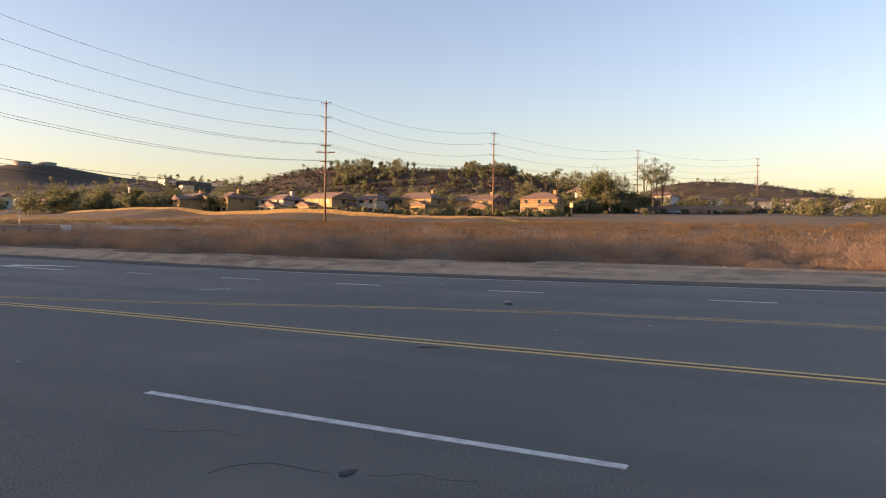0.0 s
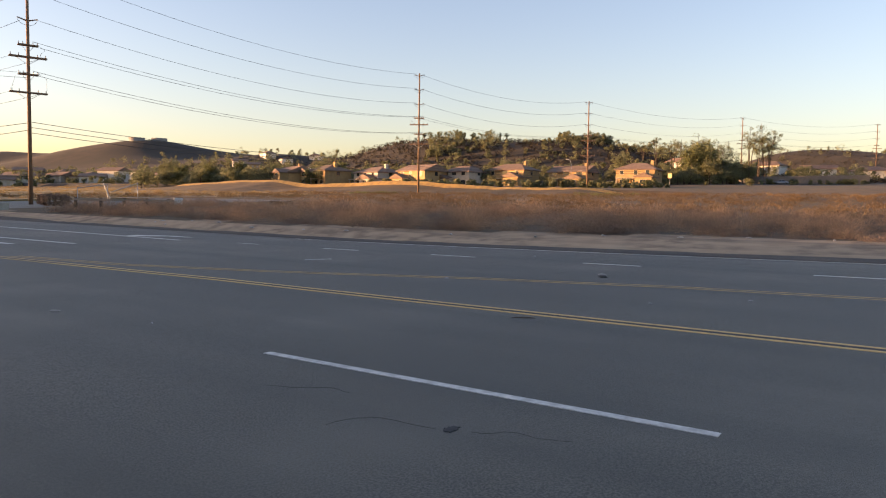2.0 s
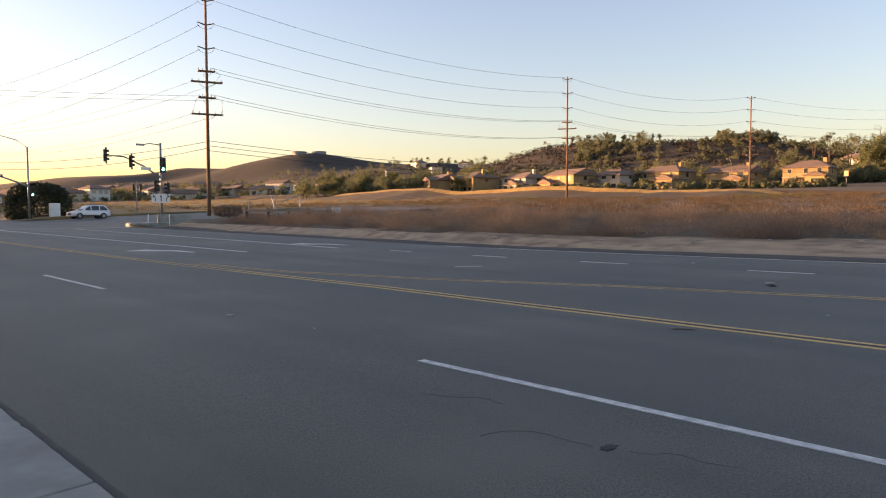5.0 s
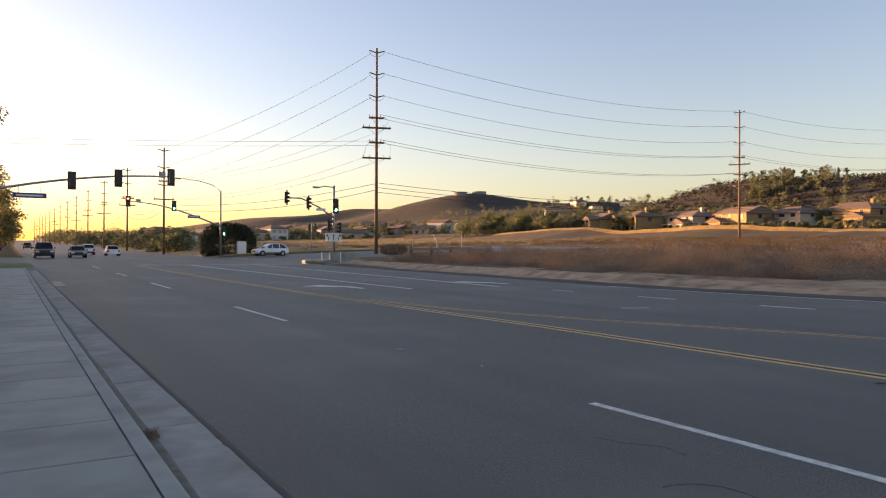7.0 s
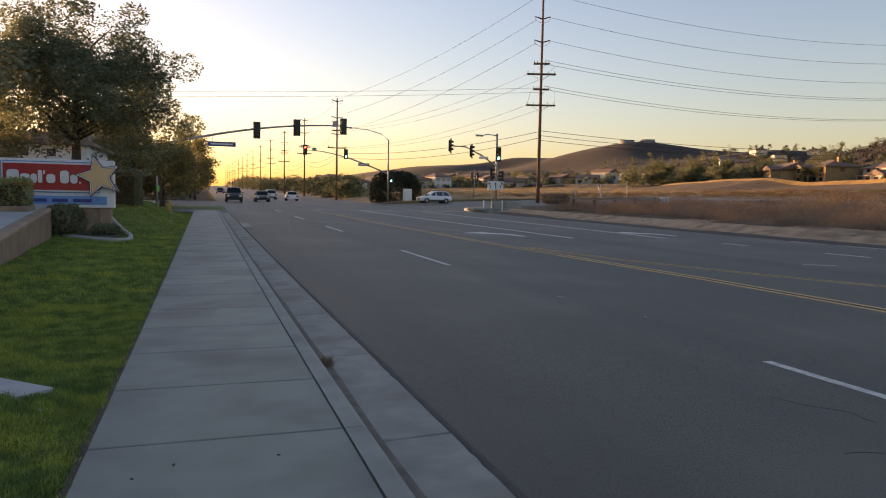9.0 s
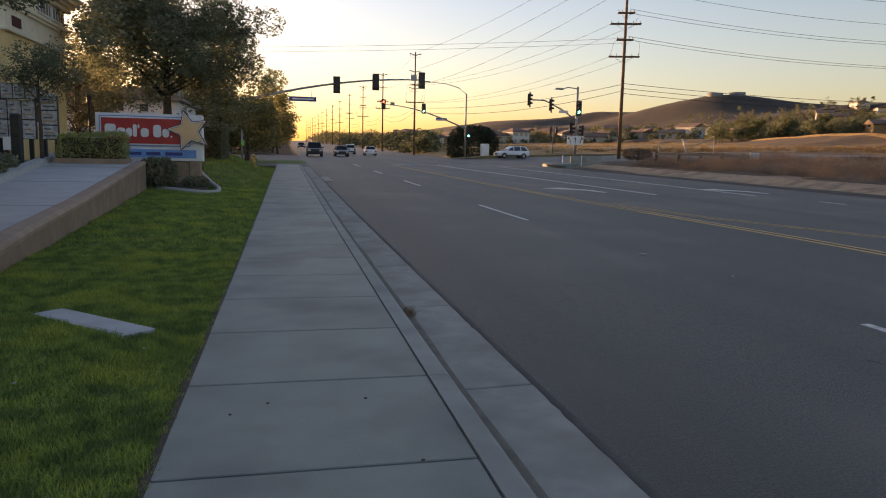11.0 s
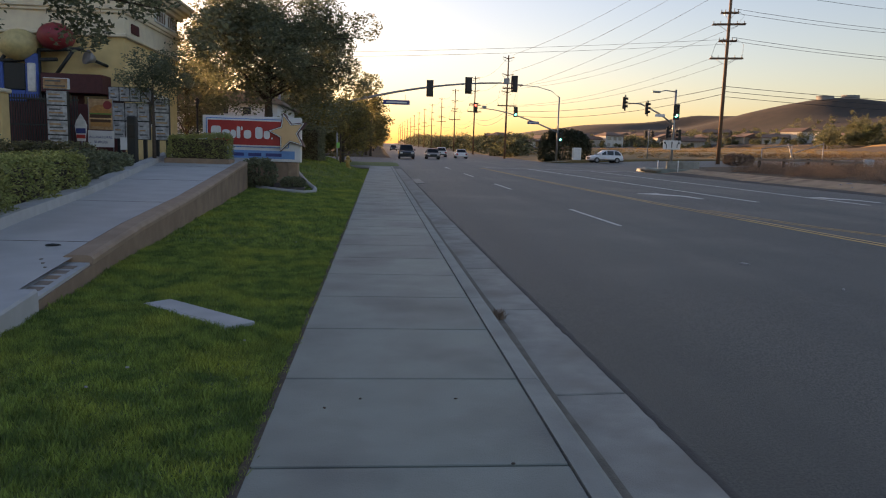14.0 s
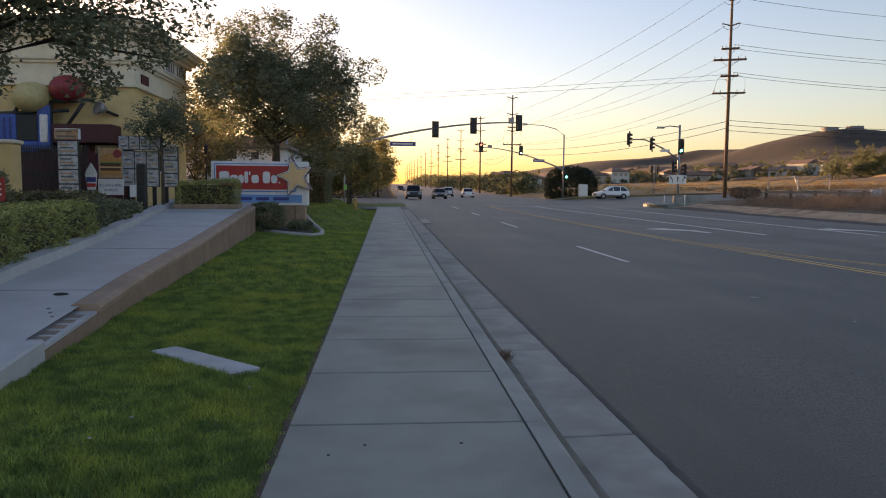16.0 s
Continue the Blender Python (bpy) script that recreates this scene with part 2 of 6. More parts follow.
LETTUCE = material("green_print", (0.16, 0.30, 0.06), 0.6, bump=0)
BUN = material("golden_print", (0.55, 0.27, 0.08), 0.6, (0.42, 0.2, 0.06), 20, bump=0)
BRASS = material("yellow_hydrant_paint", (0.45, 0.32, 0.09), 0.6, bump=0.1)

TANK = material("grey_tank_paint", (0.22, 0.215, 0.20), 0.7, (0.18, 0.175, 0.165), 0.5, bump=0)
PAPER = material("dirty_paper", (0.42, 0.41, 0.39), 0.8, (0.3, 0.29, 0.28), 30, bump=0.1)

# ---- mesh helpers ----
def link_mesh(name, bm, mats, smooth=False):
    me = bpy.data.meshes.new(name)
    bm.normal_update()
    if smooth:
        for f in bm.faces:
            f.smooth = True
    bm.to_mesh(me)
    bm.free()
    for m in (mats if isinstance(mats, (list, tuple)) else [mats]):
        me.materials.append(m)
    return new(name, me)

def part(name, bm, mat, parent, label="", smooth=False):
    ob = link_mesh(name, bm, mat, smooth)
    ob.parent = parent
    return tagged(ob, label)

def thing(name, place, label, category, group="", kind="", turn=0.0):
    ob = new(name)
    ob.empty_display_size = 0.2
    ob.matrix_world = pose(*place, 0, 0, turn)
    return tagged(ob, label, category, group, kind)

def raw(name, verts, faces, mats, smooth=False):
    me = bpy.data.meshes.new(name)
    me.from_pydata(verts, [], faces)
    for m in (mats if isinstance(mats, (list, tuple)) else [mats]):
        me.materials.append(m)
    if smooth:
        me.polygons.foreach_set("use_smooth", [True] * len(me.polygons))
    me.update()
    return new(name, me)

def box(bm, x0, x1, y0, y1, z0, z1, bevel=0.0, m=None, mat=0):
    r = bmesh.ops.create_cube(bm, size=1.0, matrix=(m or Matrix()) @ Matrix.LocRotScale(((x0 + x1) / 2, (y0 + y1) / 2, (z0 + z1) / 2), None, (x1 - x0, y1 - y0, z1 - z0)))
    fs = {f for v in r["verts"] for f in v.link_faces}
    for f in fs:
        f.material_index = mat
    if bevel:
        es = list({e for v in r["verts"] for e in v.link_edges})
        bmesh.ops.bevel(bm, geom=es, offset=bevel, segments=1, affect="EDGES", material=-1)
    return bm

def tube(bm, a, b, r0, r1=None, n=10, caps=True, mat=0):
    a, b = Vector(a), Vector(b)
    r1 = r0 if r1 is None else r1
    q = (b - a).to_track_quat("Z", "Y").to_matrix()
    rings = []
    for p, r in ((a, r0), (b, r1)):
        rings.append([bm.verts.new(p + q @ Vector((r * math.cos(k * math.tau / n), r * math.sin(k * math.tau / n), 0))) for k in range(n)])
    for k in range(n):
        f = bm.faces.new((rings[0][k], rings[0][(k + 1) % n], rings[1][(k + 1) % n], rings[1][k]))
        f.material_index = mat
        f.smooth = True
    if caps:
        bm.faces.new(rings[0][::-1]).material_index = mat
        bm.faces.new(rings[1]).material_index = mat
    return bm

def pipe(bm, pts, radii, n=8, mat=0):
    pts = [Vector(p) for p in pts]
    rings = []
    for i, p in enumerate(pts):
        d = (pts[min(i + 1, len(pts) - 1)] - pts[max(i - 1, 0)])
        q = d.to_track_quat("Z", "Y").to_matrix()
        r = radii[i] if isinstance(radii, (list, tuple)) else radii
        rings.append([bm.verts.new(p + q @ Vector((r * math.cos(k * math.tau / n), r * math.sin(k * math.tau / n), 0))) for k in range(n)])
    for i in range(len(rings) - 1):
        # keep the rings in step, so that a bend does not twist the pipe
        best = min(range(n), key=lambda s: sum((rings[i][k].co - rings[i + 1][(k + s) % n].co).length for k in (0, n // 3)))
        rings[i + 1] = rings[i + 1][best:] + rings[i + 1][:best]
        for k in range(n):
            f = bm.faces.new((rings[i][k], rings[i][(k + 1) % n], rings[i + 1][(k + 1) % n], rings[i + 1][k]))
            f.smooth, f.material_index = True, mat
    bm.faces.new(rings[0][::-1])
    bm.faces.new(rings[-1])
    return bm

def prism(bm, outline, y0, y1, mat=0):
    """A flat outline in x and z, given depth along y."""
    a = [bm.verts.new((x, y0, z)) for x, z in outline]
    b = [bm.verts.new((x, y1, z)) for x, z in outline]
    n = len(a)
    bm.faces.new(a).material_index = mat
    bm.faces.new(b[::-1]).material_index = mat
    for i in range(n):
        bm.faces.new((a[(i + 1) % n], a[i], b[i], b[(i + 1) % n])).material_index = mat
    bmesh.ops.recalc_face_normals(bm, faces=bm.faces[:])
    return bm

# ---- the lie of the land ----
def rise(y):
    """The street's height along its length, at the top of the kerb."""
    if y <= 0:
        return 0.0
    if y < 25:
        return 2.2e-4 * y * y
    if y < 120:
        return 0.1375 + 0.0096 * (y - 25)
    return 1.05 + 0.014 * (min(y, 1200) - 120)

def step(a, b, v):
    t = min(max((v - a) / (b - a), 0.0), 1.0)
    return t * t * (3 - 2 * t)

def road_z(x, y):
    lift = 0.018 * max(x - 11, 0) * min(max(1 - y / 23, 0), 1.4)
    return rise(y) - 0.15 + min(lift, 0.33)

# x, y, half length along its axis, half width, axis in degrees from x, height
HILLS = (
    (323.5, 776.8, 237.3, 128, -21.6, 20), (531, 640, 342.5, 122.7, -28.3, 17), (378.3, 566.9, 98.5, 62.3, -32.3, 23.9), (410, 426.4, 133.7, 82.7, -43.6, 16.1), (500, 400, 170, 90, -40, 10),
    (330, 232, 60, 55, -55, 20), (318, 142, 70, 45, -75, 18), (700, 75, 100, 80, -85, 36), (640, -160, 220, 120, 80, 24),
)

def slope(x, y):
    """The field's gentle climb, with a step up at the bank along its far edge."""
    return 0.036 * min(max(x - 27, 0), 113) + 1.0 * step(139.2, 141.4, x) * step(25, 55, y) + 1.0 * step(90, 190, x) * (1 - step(25, 55, y)) + 0.044 * min(max(x - 141, 0), 186)

def verge_edge(y):
    """Where the dirt verge ends and the brush begins."""
    return 28.6 + 3.8 * (1 - step(4, 26, y))

def land(x, y):
    """The open ground beyond the street."""
    z = rise(min(y, 420 + 780 * math.exp(-((x - 12) / 90) ** 2))) + 0.22 * (x > 2) + slope(x, y)
    if x < -20:
        z += 0.6
    for cx, cy, la, lb, turn, h in HILLS:
        dx, dy = x - cx, y - cy
        c, s = math.cos(radians(turn)), math.sin(radians(turn))
        u, v = (dx * c + dy * s) / la, (-dx * s + dy * c) / lb
        q = u * u + v * v
        if q < 9:
            z += h * math.exp(-q) * (1 + 0.25 * noise.noise((x * 0.012, y * 0.012, 0)))
    if 2 < x < 34.0:
        k = step(26.3 - 1.1 * step(44, 58, y), verge_edge(y) + 0.3, x)
        z = k * z + (1 - k) * (road_z(25, y) - 0.012)
    d = math.hypot(x, y)
    if d > 60 and x > 34.0:
        z += 0.5 * noise.noise((x * 0.02, y * 0.02, 3.0)) * min((d - 60) / 100, 1)
    return z

# ---- ground, street and kerbs ----
def spread(fine0, fine1, fine, far0, far1, extra=(), mid=740):
    v = [fine0]
    while v[-1] < fine1:
        v.append(v[-1] + fine)
    s = fine
    while v[-1] < far1:
        s *= 1.22
        v.append(v[-1] + min(s, 9 if v[-1] < mid else 45))
    s = fine
    lo = [fine0]
    while lo[-1] > far0:
        s *= 1.22
        lo.append(lo[-1] - min(s, 45))
    return sorted(set([round(a, 2) for a in lo[1:] + v] + list(extra)))

def sheet(name, xs, ys, fz, mats, pick=None, smooth=True):
    verts = [(x, y, fz(x, y)) for y in ys for x in xs]
    w = len(xs)
    faces = [(j * w + i, j * w + i + 1, (j + 1) * w + i + 1, (j + 1) * w + i) for j in range(len(ys) - 1) for i in range(w - 1)]
    ob = raw(name, verts, faces, mats, smooth)
    if pick:
        ob.data.polygons.foreach_set("material_index", [pick(p.center.x, p.center.y) for p in ob.data.polygons])
    return ob

CROSS0, CROSS1 = 68.0, 99.0
def ground_z(x, y):
    z = land(x, y)
    if -2.7 < x < 25.05 or (CROSS0 < y < CROSS1 and x < 72) or (-60 < x <= -2.7 and -40 < y < 62):
        z -= 0.45
    return z

gx = spread(24, 60, 1.5, -700, 1150, [25.0, 25.1, -2.72, -2.68, -60.2, -59.8] + [136.0, 138.0, 139.2, 140.0, 140.7, 141.4, 143.0])
gy = spread(-10, 140, 3.0, -500, 1500, (CROSS0 - 0.05, CROSS0 + 0.05, CROSS1 - 0.05, CROSS1 + 0.05, 62.05, 61.95), 720)
ground = sheet("ground", gx, gy, ground_z, [FIELD, DIRT, HILLSIDE, SUNLIT_FIELD], lambda x, y: 1 if 24 < x < verge_edge(y) + 0.6 + 1.2 * noise.noise((0, y * 0.13, 4)) and y < 66 else 3 if 98 < y < 225 and 24 < x < 138 else 2 if math.hypot(x, y) > 226 + 14 * noise.noise((x * 0.03, y * 0.03, 0)) else 0)
def bank_sheet():
    """The bare cut bank along the far edge of the field, facing west, on a low dark mound. Its gold has the low sun
    painted in.
    """
    crest = ((10, 5.6), (42, 6.0), (53, 6.2), (66, 6.15), (78, 6.35), (83, 6.66), (91, 7.16), (100, 7.83), (111, 8.0), (123, 7.6), (135, 7.32), (150, 8.65), (163, 8.7), (180, 8.1), (197, 7.6), (225, 7.3))
    verts, faces = [], []
    n = 210
    for i in range(n):
        y = 10 + i
        k = max(j for j in range(len(crest) - 1) if crest[j][0] <= y)
        (ya, za), (yb, zb) = crest[k], crest[k + 1]
        z = za + (zb - za) * step(ya, yb, y) + 0.1 * noise.noise((0, y * 0.3, 2))
        low = 0.5 + 0.5 * step(72, 95, y) - 0.35 * step(128, 150, y) + 0.2 * noise.noise((0, y * 0.11, 5))
        end = step(38, 60, y) * (1 - step(190, 212, y))
        x = 139.6 + 0.6 * noise.noise((0, y * 0.08, 8))
        top = land(141.5, y) - 2.2 + (z - land(141.5, y) + 2.2) * end
        foot = min(land(118, y), top - low) - 0.5
        for px, pz in ((x - 26.0, foot), (x - 14.0, foot + 0.45 * (top - low - foot) + 0.15 * noise.noise((3, y * 0.2, 5))), (x - 1.6, top - low), (x - 0.5, top - 0.3 * low), (x + 0.3, top), (x + 2.0, top - 0.1), (x + 7.0, land(147, y) - 0.4)):
            verts.append((px, y, pz))
    for i in range(n - 1):
        for j in range(6):
            faces.append((i * 7 + j, i * 7 + j + 1, (i + 1) * 7 + j + 1, (i + 1) * 7 + j))
    ob = raw("cut_bank", verts, faces, [SUNLIT_BANK, FIELD], True)
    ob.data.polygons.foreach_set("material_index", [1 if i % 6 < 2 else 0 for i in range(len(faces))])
    return ob
tagged(bank_sheet(), "bare earth bank along the field's far edge, painted sunlit gold", "bank", kind="structure")
tagged(ground, "dry field with a stretch painted sunlit, hills and bare dirt verge", "ground", kind="structure")

ry = [-80 + 4 * i for i in range(50)] + [120 + 20 * i for i in range(52)]
road = sheet("road", [2.35, 4.5, 6.3, 8.5, 11, 13.5, 16, 18.5, 20.5, 22.5, 25.0], ry, road_z, ASPHALT)
tagged(road, "wide grey asphalt street with worn wheel tracks", "road", kind="structure")

def cross_z(x, y):
    return rise(y) - 0.15 + slope(x, y) + 0.2 * step(25, 40, x)
cy = [CROSS0 + i * (CROSS1 - CROSS0) / 8 for i in range(9)]
east = sheet("cross_street_east", [25.0 + 4 * i for i in range(13)], cy, cross_z, ASPHALT)
tagged(east, "asphalt side street climbing beside the field", "road", kind="structure")
west = sheet("cross_street_west", [-120 + 6.118 * i for i in range(21)], cy, cross_z, ASPHALT)
tagged(west, "asphalt side street across the junction", "road", kind="structure")

drive = sheet("driveway", [-60 + 4.795 * i for i in range(14)], [52.4 + 0.8 * i for i in range(9)], lambda x, y: rise(y) - 0.12, ASPHALT)
tagged(drive, "asphalt drive crossing the end of the pavement", "driveway", kind="structure")
corner = sheet("corner_verge", [-60 + 4.795 * i for i in range(14)], [58.8 + 1.2 * i for i in range(8)], lambda x, y: rise(y) - 0.125 + 0.1 * step(58.8, 60.5, y), LAWN)
tagged(corner, "green verge at the street corner", "verge", kind="structure")
shoulder = sheet("road_shoulder", [24.7, 25.2, 25.8, 26.5, 27.1], [-80 + 1.2 * i for i in range(118)],
                 lambda x, y: road_z(25, y) + 0.012 if x < 25 else max(road_z(25, y) + 0.012, land(x, y) + (0.04 if x < 26.6 else -0.05)) + 0.02 * noise.noise((x * 3, y * 0.7, 1)), SHOULDER)
tagged(shoulder, "crumbling dark asphalt shoulder edged with dirt", "shoulder", kind="structure")

WALK_L, WALK_R, KERB_R, GUTTER_R = 0.06, 1.575, 1.77, 2.36
def slab(name, x0, x1, y0, y1, fz, thick, mat, parent, bevel=0.008):
    bm = bmesh.new()
    box(bm, x0, x1, y0, y1, -thick, 0, bevel)
    for v in bm.verts:
        v.co.z += fz(v.co.x, v.co.y)
    return part(name, bm, mat, parent)

walkway = tagged(new("pavement"), "pale concrete pavement with tooled joints and a kerb", "pavement", kind="structure")
J0, JS = 4.89, 1.3
for i in range(-14, 37):
    y0 = J0 + JS * i
    slab("slab", WALK_L, WALK_R - 0.006, y0 + 0.011, y0 + JS - 0.011, lambda x, y: rise(y), 0.12, CONCRETE, walkway, 0.005)
kerb = tagged(new("kerb"), "pale concrete kerb beside the gutter", "kerb", kind="structure")
gutter = tagged(new("gutter"), "stained concrete gutter pan beside the kerb", "gutter", kind="structure")
KS = JS * 2
for i in range(-9, 19):
    y0 = J0 + KS * i
    bm = bmesh.new()
    prism(bm, [(WALK_R + 0.008, -0.3), (KERB_R + 0.03, -0.3), (KERB_R + 0.03, -0.13), (KERB_R - 0.03, -0.03), (KERB_R - 0.07, 0.0), (WALK_R + 0.008, 0.0)], y0 + 0.005, y0 + KS - 0.005)
    for v in bm.verts:
        v.co.z += rise(v.co.y)
    part("kerb_stone", bm, KERB_STONE, kerb)
    slab("gutter_slab", KERB_R + 0.03, GUTTER_R, y0 + 0.125, y0 + KS + 0.098, lambda x, y: rise(y) - 0.135 - 0.03 * (2.36 - x) / 0.55 * 0.6, 0.12, GUTTER, gutter, 0.008)

# strip at the kerb's foot: silt, with the kerb face's shade painted in
silt_shade_rows = []
bm = bmesh.new()
for k in range(300):
    y = -8 + 0.2 * k
    w = 0.09 + 0.03 * noise.noise((y * 0.5, 0, 2))
    pan = lambda x: rise(y) - 0.135 - 0.03 * (2.36 - x) / 0.55 * 0.6
    silt_shade_rows.append([bm.verts.new((KERB_R + 0.028 + f * max(w, 0.02), y, pan(KERB_R + 0.028 + f * max(w, 0.02)) + dz)) for f, dz in ((0, 0.006), (0.5, 0.0055), (0.85, 0.004), (1.0, -0.004))])
for a, b in zip(silt_shade_rows, silt_shade_rows[1:]):
    for k in range(3):
        bm.faces.new((a[k], a[k + 1], b[k + 1], b[k]))
tagged(link_mesh("gutter_silt", bm, SILT_AND_SHADE, True), "thin brown line of silt and painted kerb shade", "silt", kind="stuff")

bm = bmesh.new()
rows = []
for k in range(520):
    y = -8 + 0.12 * k
    e = 0.008 * noise.noise((0, y * 1.1, 7)) + 0.012 * noise.noise((0, y * 7, 7)) + 0.03 * max(noise.noise((2, y * 2.7, 9)) - 0.3, 0)
    rows.append([bm.verts.new(p) for p in ((GUTTER_R - 0.016 + e, y, rise(y) - 0.138), (GUTTER_R - 0.004 + e, y, rise(y) - 0.129), (GUTTER_R + 0.035, y, rise(y) - 0.132), (GUTTER_R + 0.07 - e, y, rise(y) - 0.153))])
for a, b in zip(rows, rows[1:]):
    for k in range(3):
        bm.faces.new((a[k], a[k + 1], b[k + 1], b[k]))
tagged(link_mesh("asphalt_edge", bm, OLD_ASPHALT, True), "ragged dark edge of the asphalt along the gutter", "asphalt edge", kind="stuff")

bm = bmesh.new()
prism(bm, [(2.3, 0.0), (2.5, 0.003), (2.75, 0.008), (2.9, 0.02), (2.9, 0.03), (2.7, 0.028), (2.3, 0.022)], 33.2, 37.6)
for v in bm.verts:
    v.co.x += 0.12 * math.sin(v.co.y * 1.3) * (v.co.x > 2.6)
    v.co.z += road_z(2.6, v.co.y) - 0.006
tagged(link_mesh("gutter_apron", bm, GUTTER), "pale concrete tongue spilling over the asphalt edge", "apron", kind="structure")

# road markings, thin paint laid on the asphalt
def stripe(name, pts, width, mat, label, group="", lift=0.006, category="road marking"):
    """A painted line along points in x and y."""
    fine = []
    for (xa, ya), (xb, yb) in zip(pts, pts[1:]):
        n = max(int(math.hypot(xb - xa, yb - ya) / 2.0), 1)
        fine += [(xa + (xb - xa) * k / n, ya + (yb - ya) * k / n) for k in range(n)]
    fine.append(pts[-1])
    bm = bmesh.new()
    rows = []
    for i, (x, y) in enumerate(fine):
        ax, ay = fine[max(i - 1, 0)]
        bx, by = fine[min(i + 1, len(fine) - 1)]
        d = Vector((bx - ax, by - ay)).normalized()
        nx, ny = -d.y * width / 2, d.x * width / 2
        rows.append([bm.verts.new((x + s * nx, y + s * ny, road_z(x + s * nx, y + s * ny) + dz)) for s, dz in ((1, -0.01), (1, lift), (-1, lift), (-1, -0.01))])
    for a, b in zip(rows, rows[1:]):
        for k in range(3):
            bm.faces.new((a[k], a[k + 1], b[k + 1], b[k]))
    bm.faces.new(rows[0][::-1])
    bm.faces.new(rows[-1])
    return tagged(link_mesh(name, bm, mat), label, category, group)

for y0, y1 in ((1.4, 6.3), (16.6, 21.0), (30.6, 35.0), (43.0, 47.5), (56.0, 61.5), (-14, -9.4)):
    stripe("lane_dash", [(6.34, y0), (6.34, y1)], 0.11, WHITE_LINE, "white painted lane dash on the asphalt", "lane dashes")
YA = [(11.0, -70), (11.02, 0), (11.0, 13), (10.65, 19), (10.3, 25), (9.9, 36), (9.6, 62)]
for dx in (-0.125, 0.125):
    stripe("centre_line", [(x + dx, y) for x, y in YA[:4]], 0.105, YELLOW_LINE, "double yellow centre line with a black core", "centre lines")
    stripe("centre_line", [(x + dx, y) for x, y in YA[3:]], 0.13, WORN_YELLOW, "worn yellow centre line fading towards the junction", "centre lines")
stripe("centre_line_core", YA[:5], 0.14, TAR, "black core between yellow centre lines", "centre lines")
YB = [(16.4, -70), (16.35, 0), (15.9, 4.5), (14.8, 8.7), (13.0, 13.3), (11.6, 17.5), (10.95, 22)]
for dx in (-0.13, 0.13):
    stripe("turn_lane_line", [(x + dx, y) for x, y in YB], 0.075, WORN_YELLOW, "faded yellow turn lane line", "turn lane lines")
for y0, y1 in ((22.1, 23.4), (16.9, 18.6), (12.0, 13.7), (6.6, 8.3), (0.7, 2.3), (-5, -3.4), (-11, -9.4)):
    stripe("far_lane_dash", [(20.25, y0), (20.25, y1)], 0.12, WHITE_LINE, "white painted lane dash beyond the centre lines", "far lane dashes")
stripe("turn_lane_stripe", [(15.15, 26.4), (14.7, 41), (14.0, 63)], 0.2, WHITE_LINE, "long white turn lane stripe", "turn lane stripes")
stripe("turn_lane_stripe", [(19.6, 26.3), (19.7, 37), (19.3, 62)], 0.17, WHITE_LINE, "long white turn lane stripe", "turn lane stripes")
stripe("edge_line", [(24.62, -70), (24.62, 24.5)], 0.09, WHITE_LINE, "thin white edge line beside the dirt verge", "")
stripe("stop_line", [(10.2, 63.5), (24.5, 63.5)], 0.35, WORN_WHITE, "worn white stop line before the junction", "")
stripe("lane_mark", [(16.0, 15.3), (16.7, 14.9)], 0.1, WORN_WHITE, "worn white painted mark in the turn lane", "")

rng = random.Random(3)
for k, (x, y, turn, n) in enumerate(((8.4, 12.0, 60, 18), (13.6, 9.5, 40, 16), (5.3, 2.95, -75, 9), (5.2, 3.2, 105, 11), (5.6, 4.4, 80, 10))):
    pts = [(x, y)]
    a = radians(turn)
    for j in range(n):
        a += rng.uniform(-0.55, 0.55) + 0.25 * (radians(turn) - a)
        pts.append((pts[-1][0] + 0.09 * math.cos(a), pts[-1][1] + 0.09 * math.sin(a)))
    stripe("crack", pts, 0.0024, OLD_ASPHALT, "fine dark crack in the worn asphalt", "cracks in the asphalt", 0.003, "crack")

def arrow(x, y, mat=WORN_WHITE):
    """A painted arrow that bends to the left on its way up the street."""
    bm = bmesh.new()
    pts = [(0, 0), (0.22, 0), (0.22, 1.6), (-0.5, 2.7), (-0.5, 3.15), (-1.65, 2.5), (-0.5, 1.85), (-0.5, 2.25), (0, 1.5)]
    vs = [bm.verts.new((x + px, y + py, road_z(x + px, y + py) + 0.006)) for px, py in pts]
    bm.faces.new(vs)
    bmesh.ops.triangulate(bm, faces=bm.faces[:])
    bmesh.ops.solidify(bm, geom=bm.faces[:], thickness=0.003)
    bmesh.ops.recalc_face_normals(bm, faces=bm.faces[:])
    tagged(link_mesh("turn_arrow", bm, mat), "white painted turn arrow on the asphalt", "road marking", "turn arrows")
arrow(13.3, 27.4, WHITE_LINE)
arrow(21.2, 27.8, WHITE_LINE)

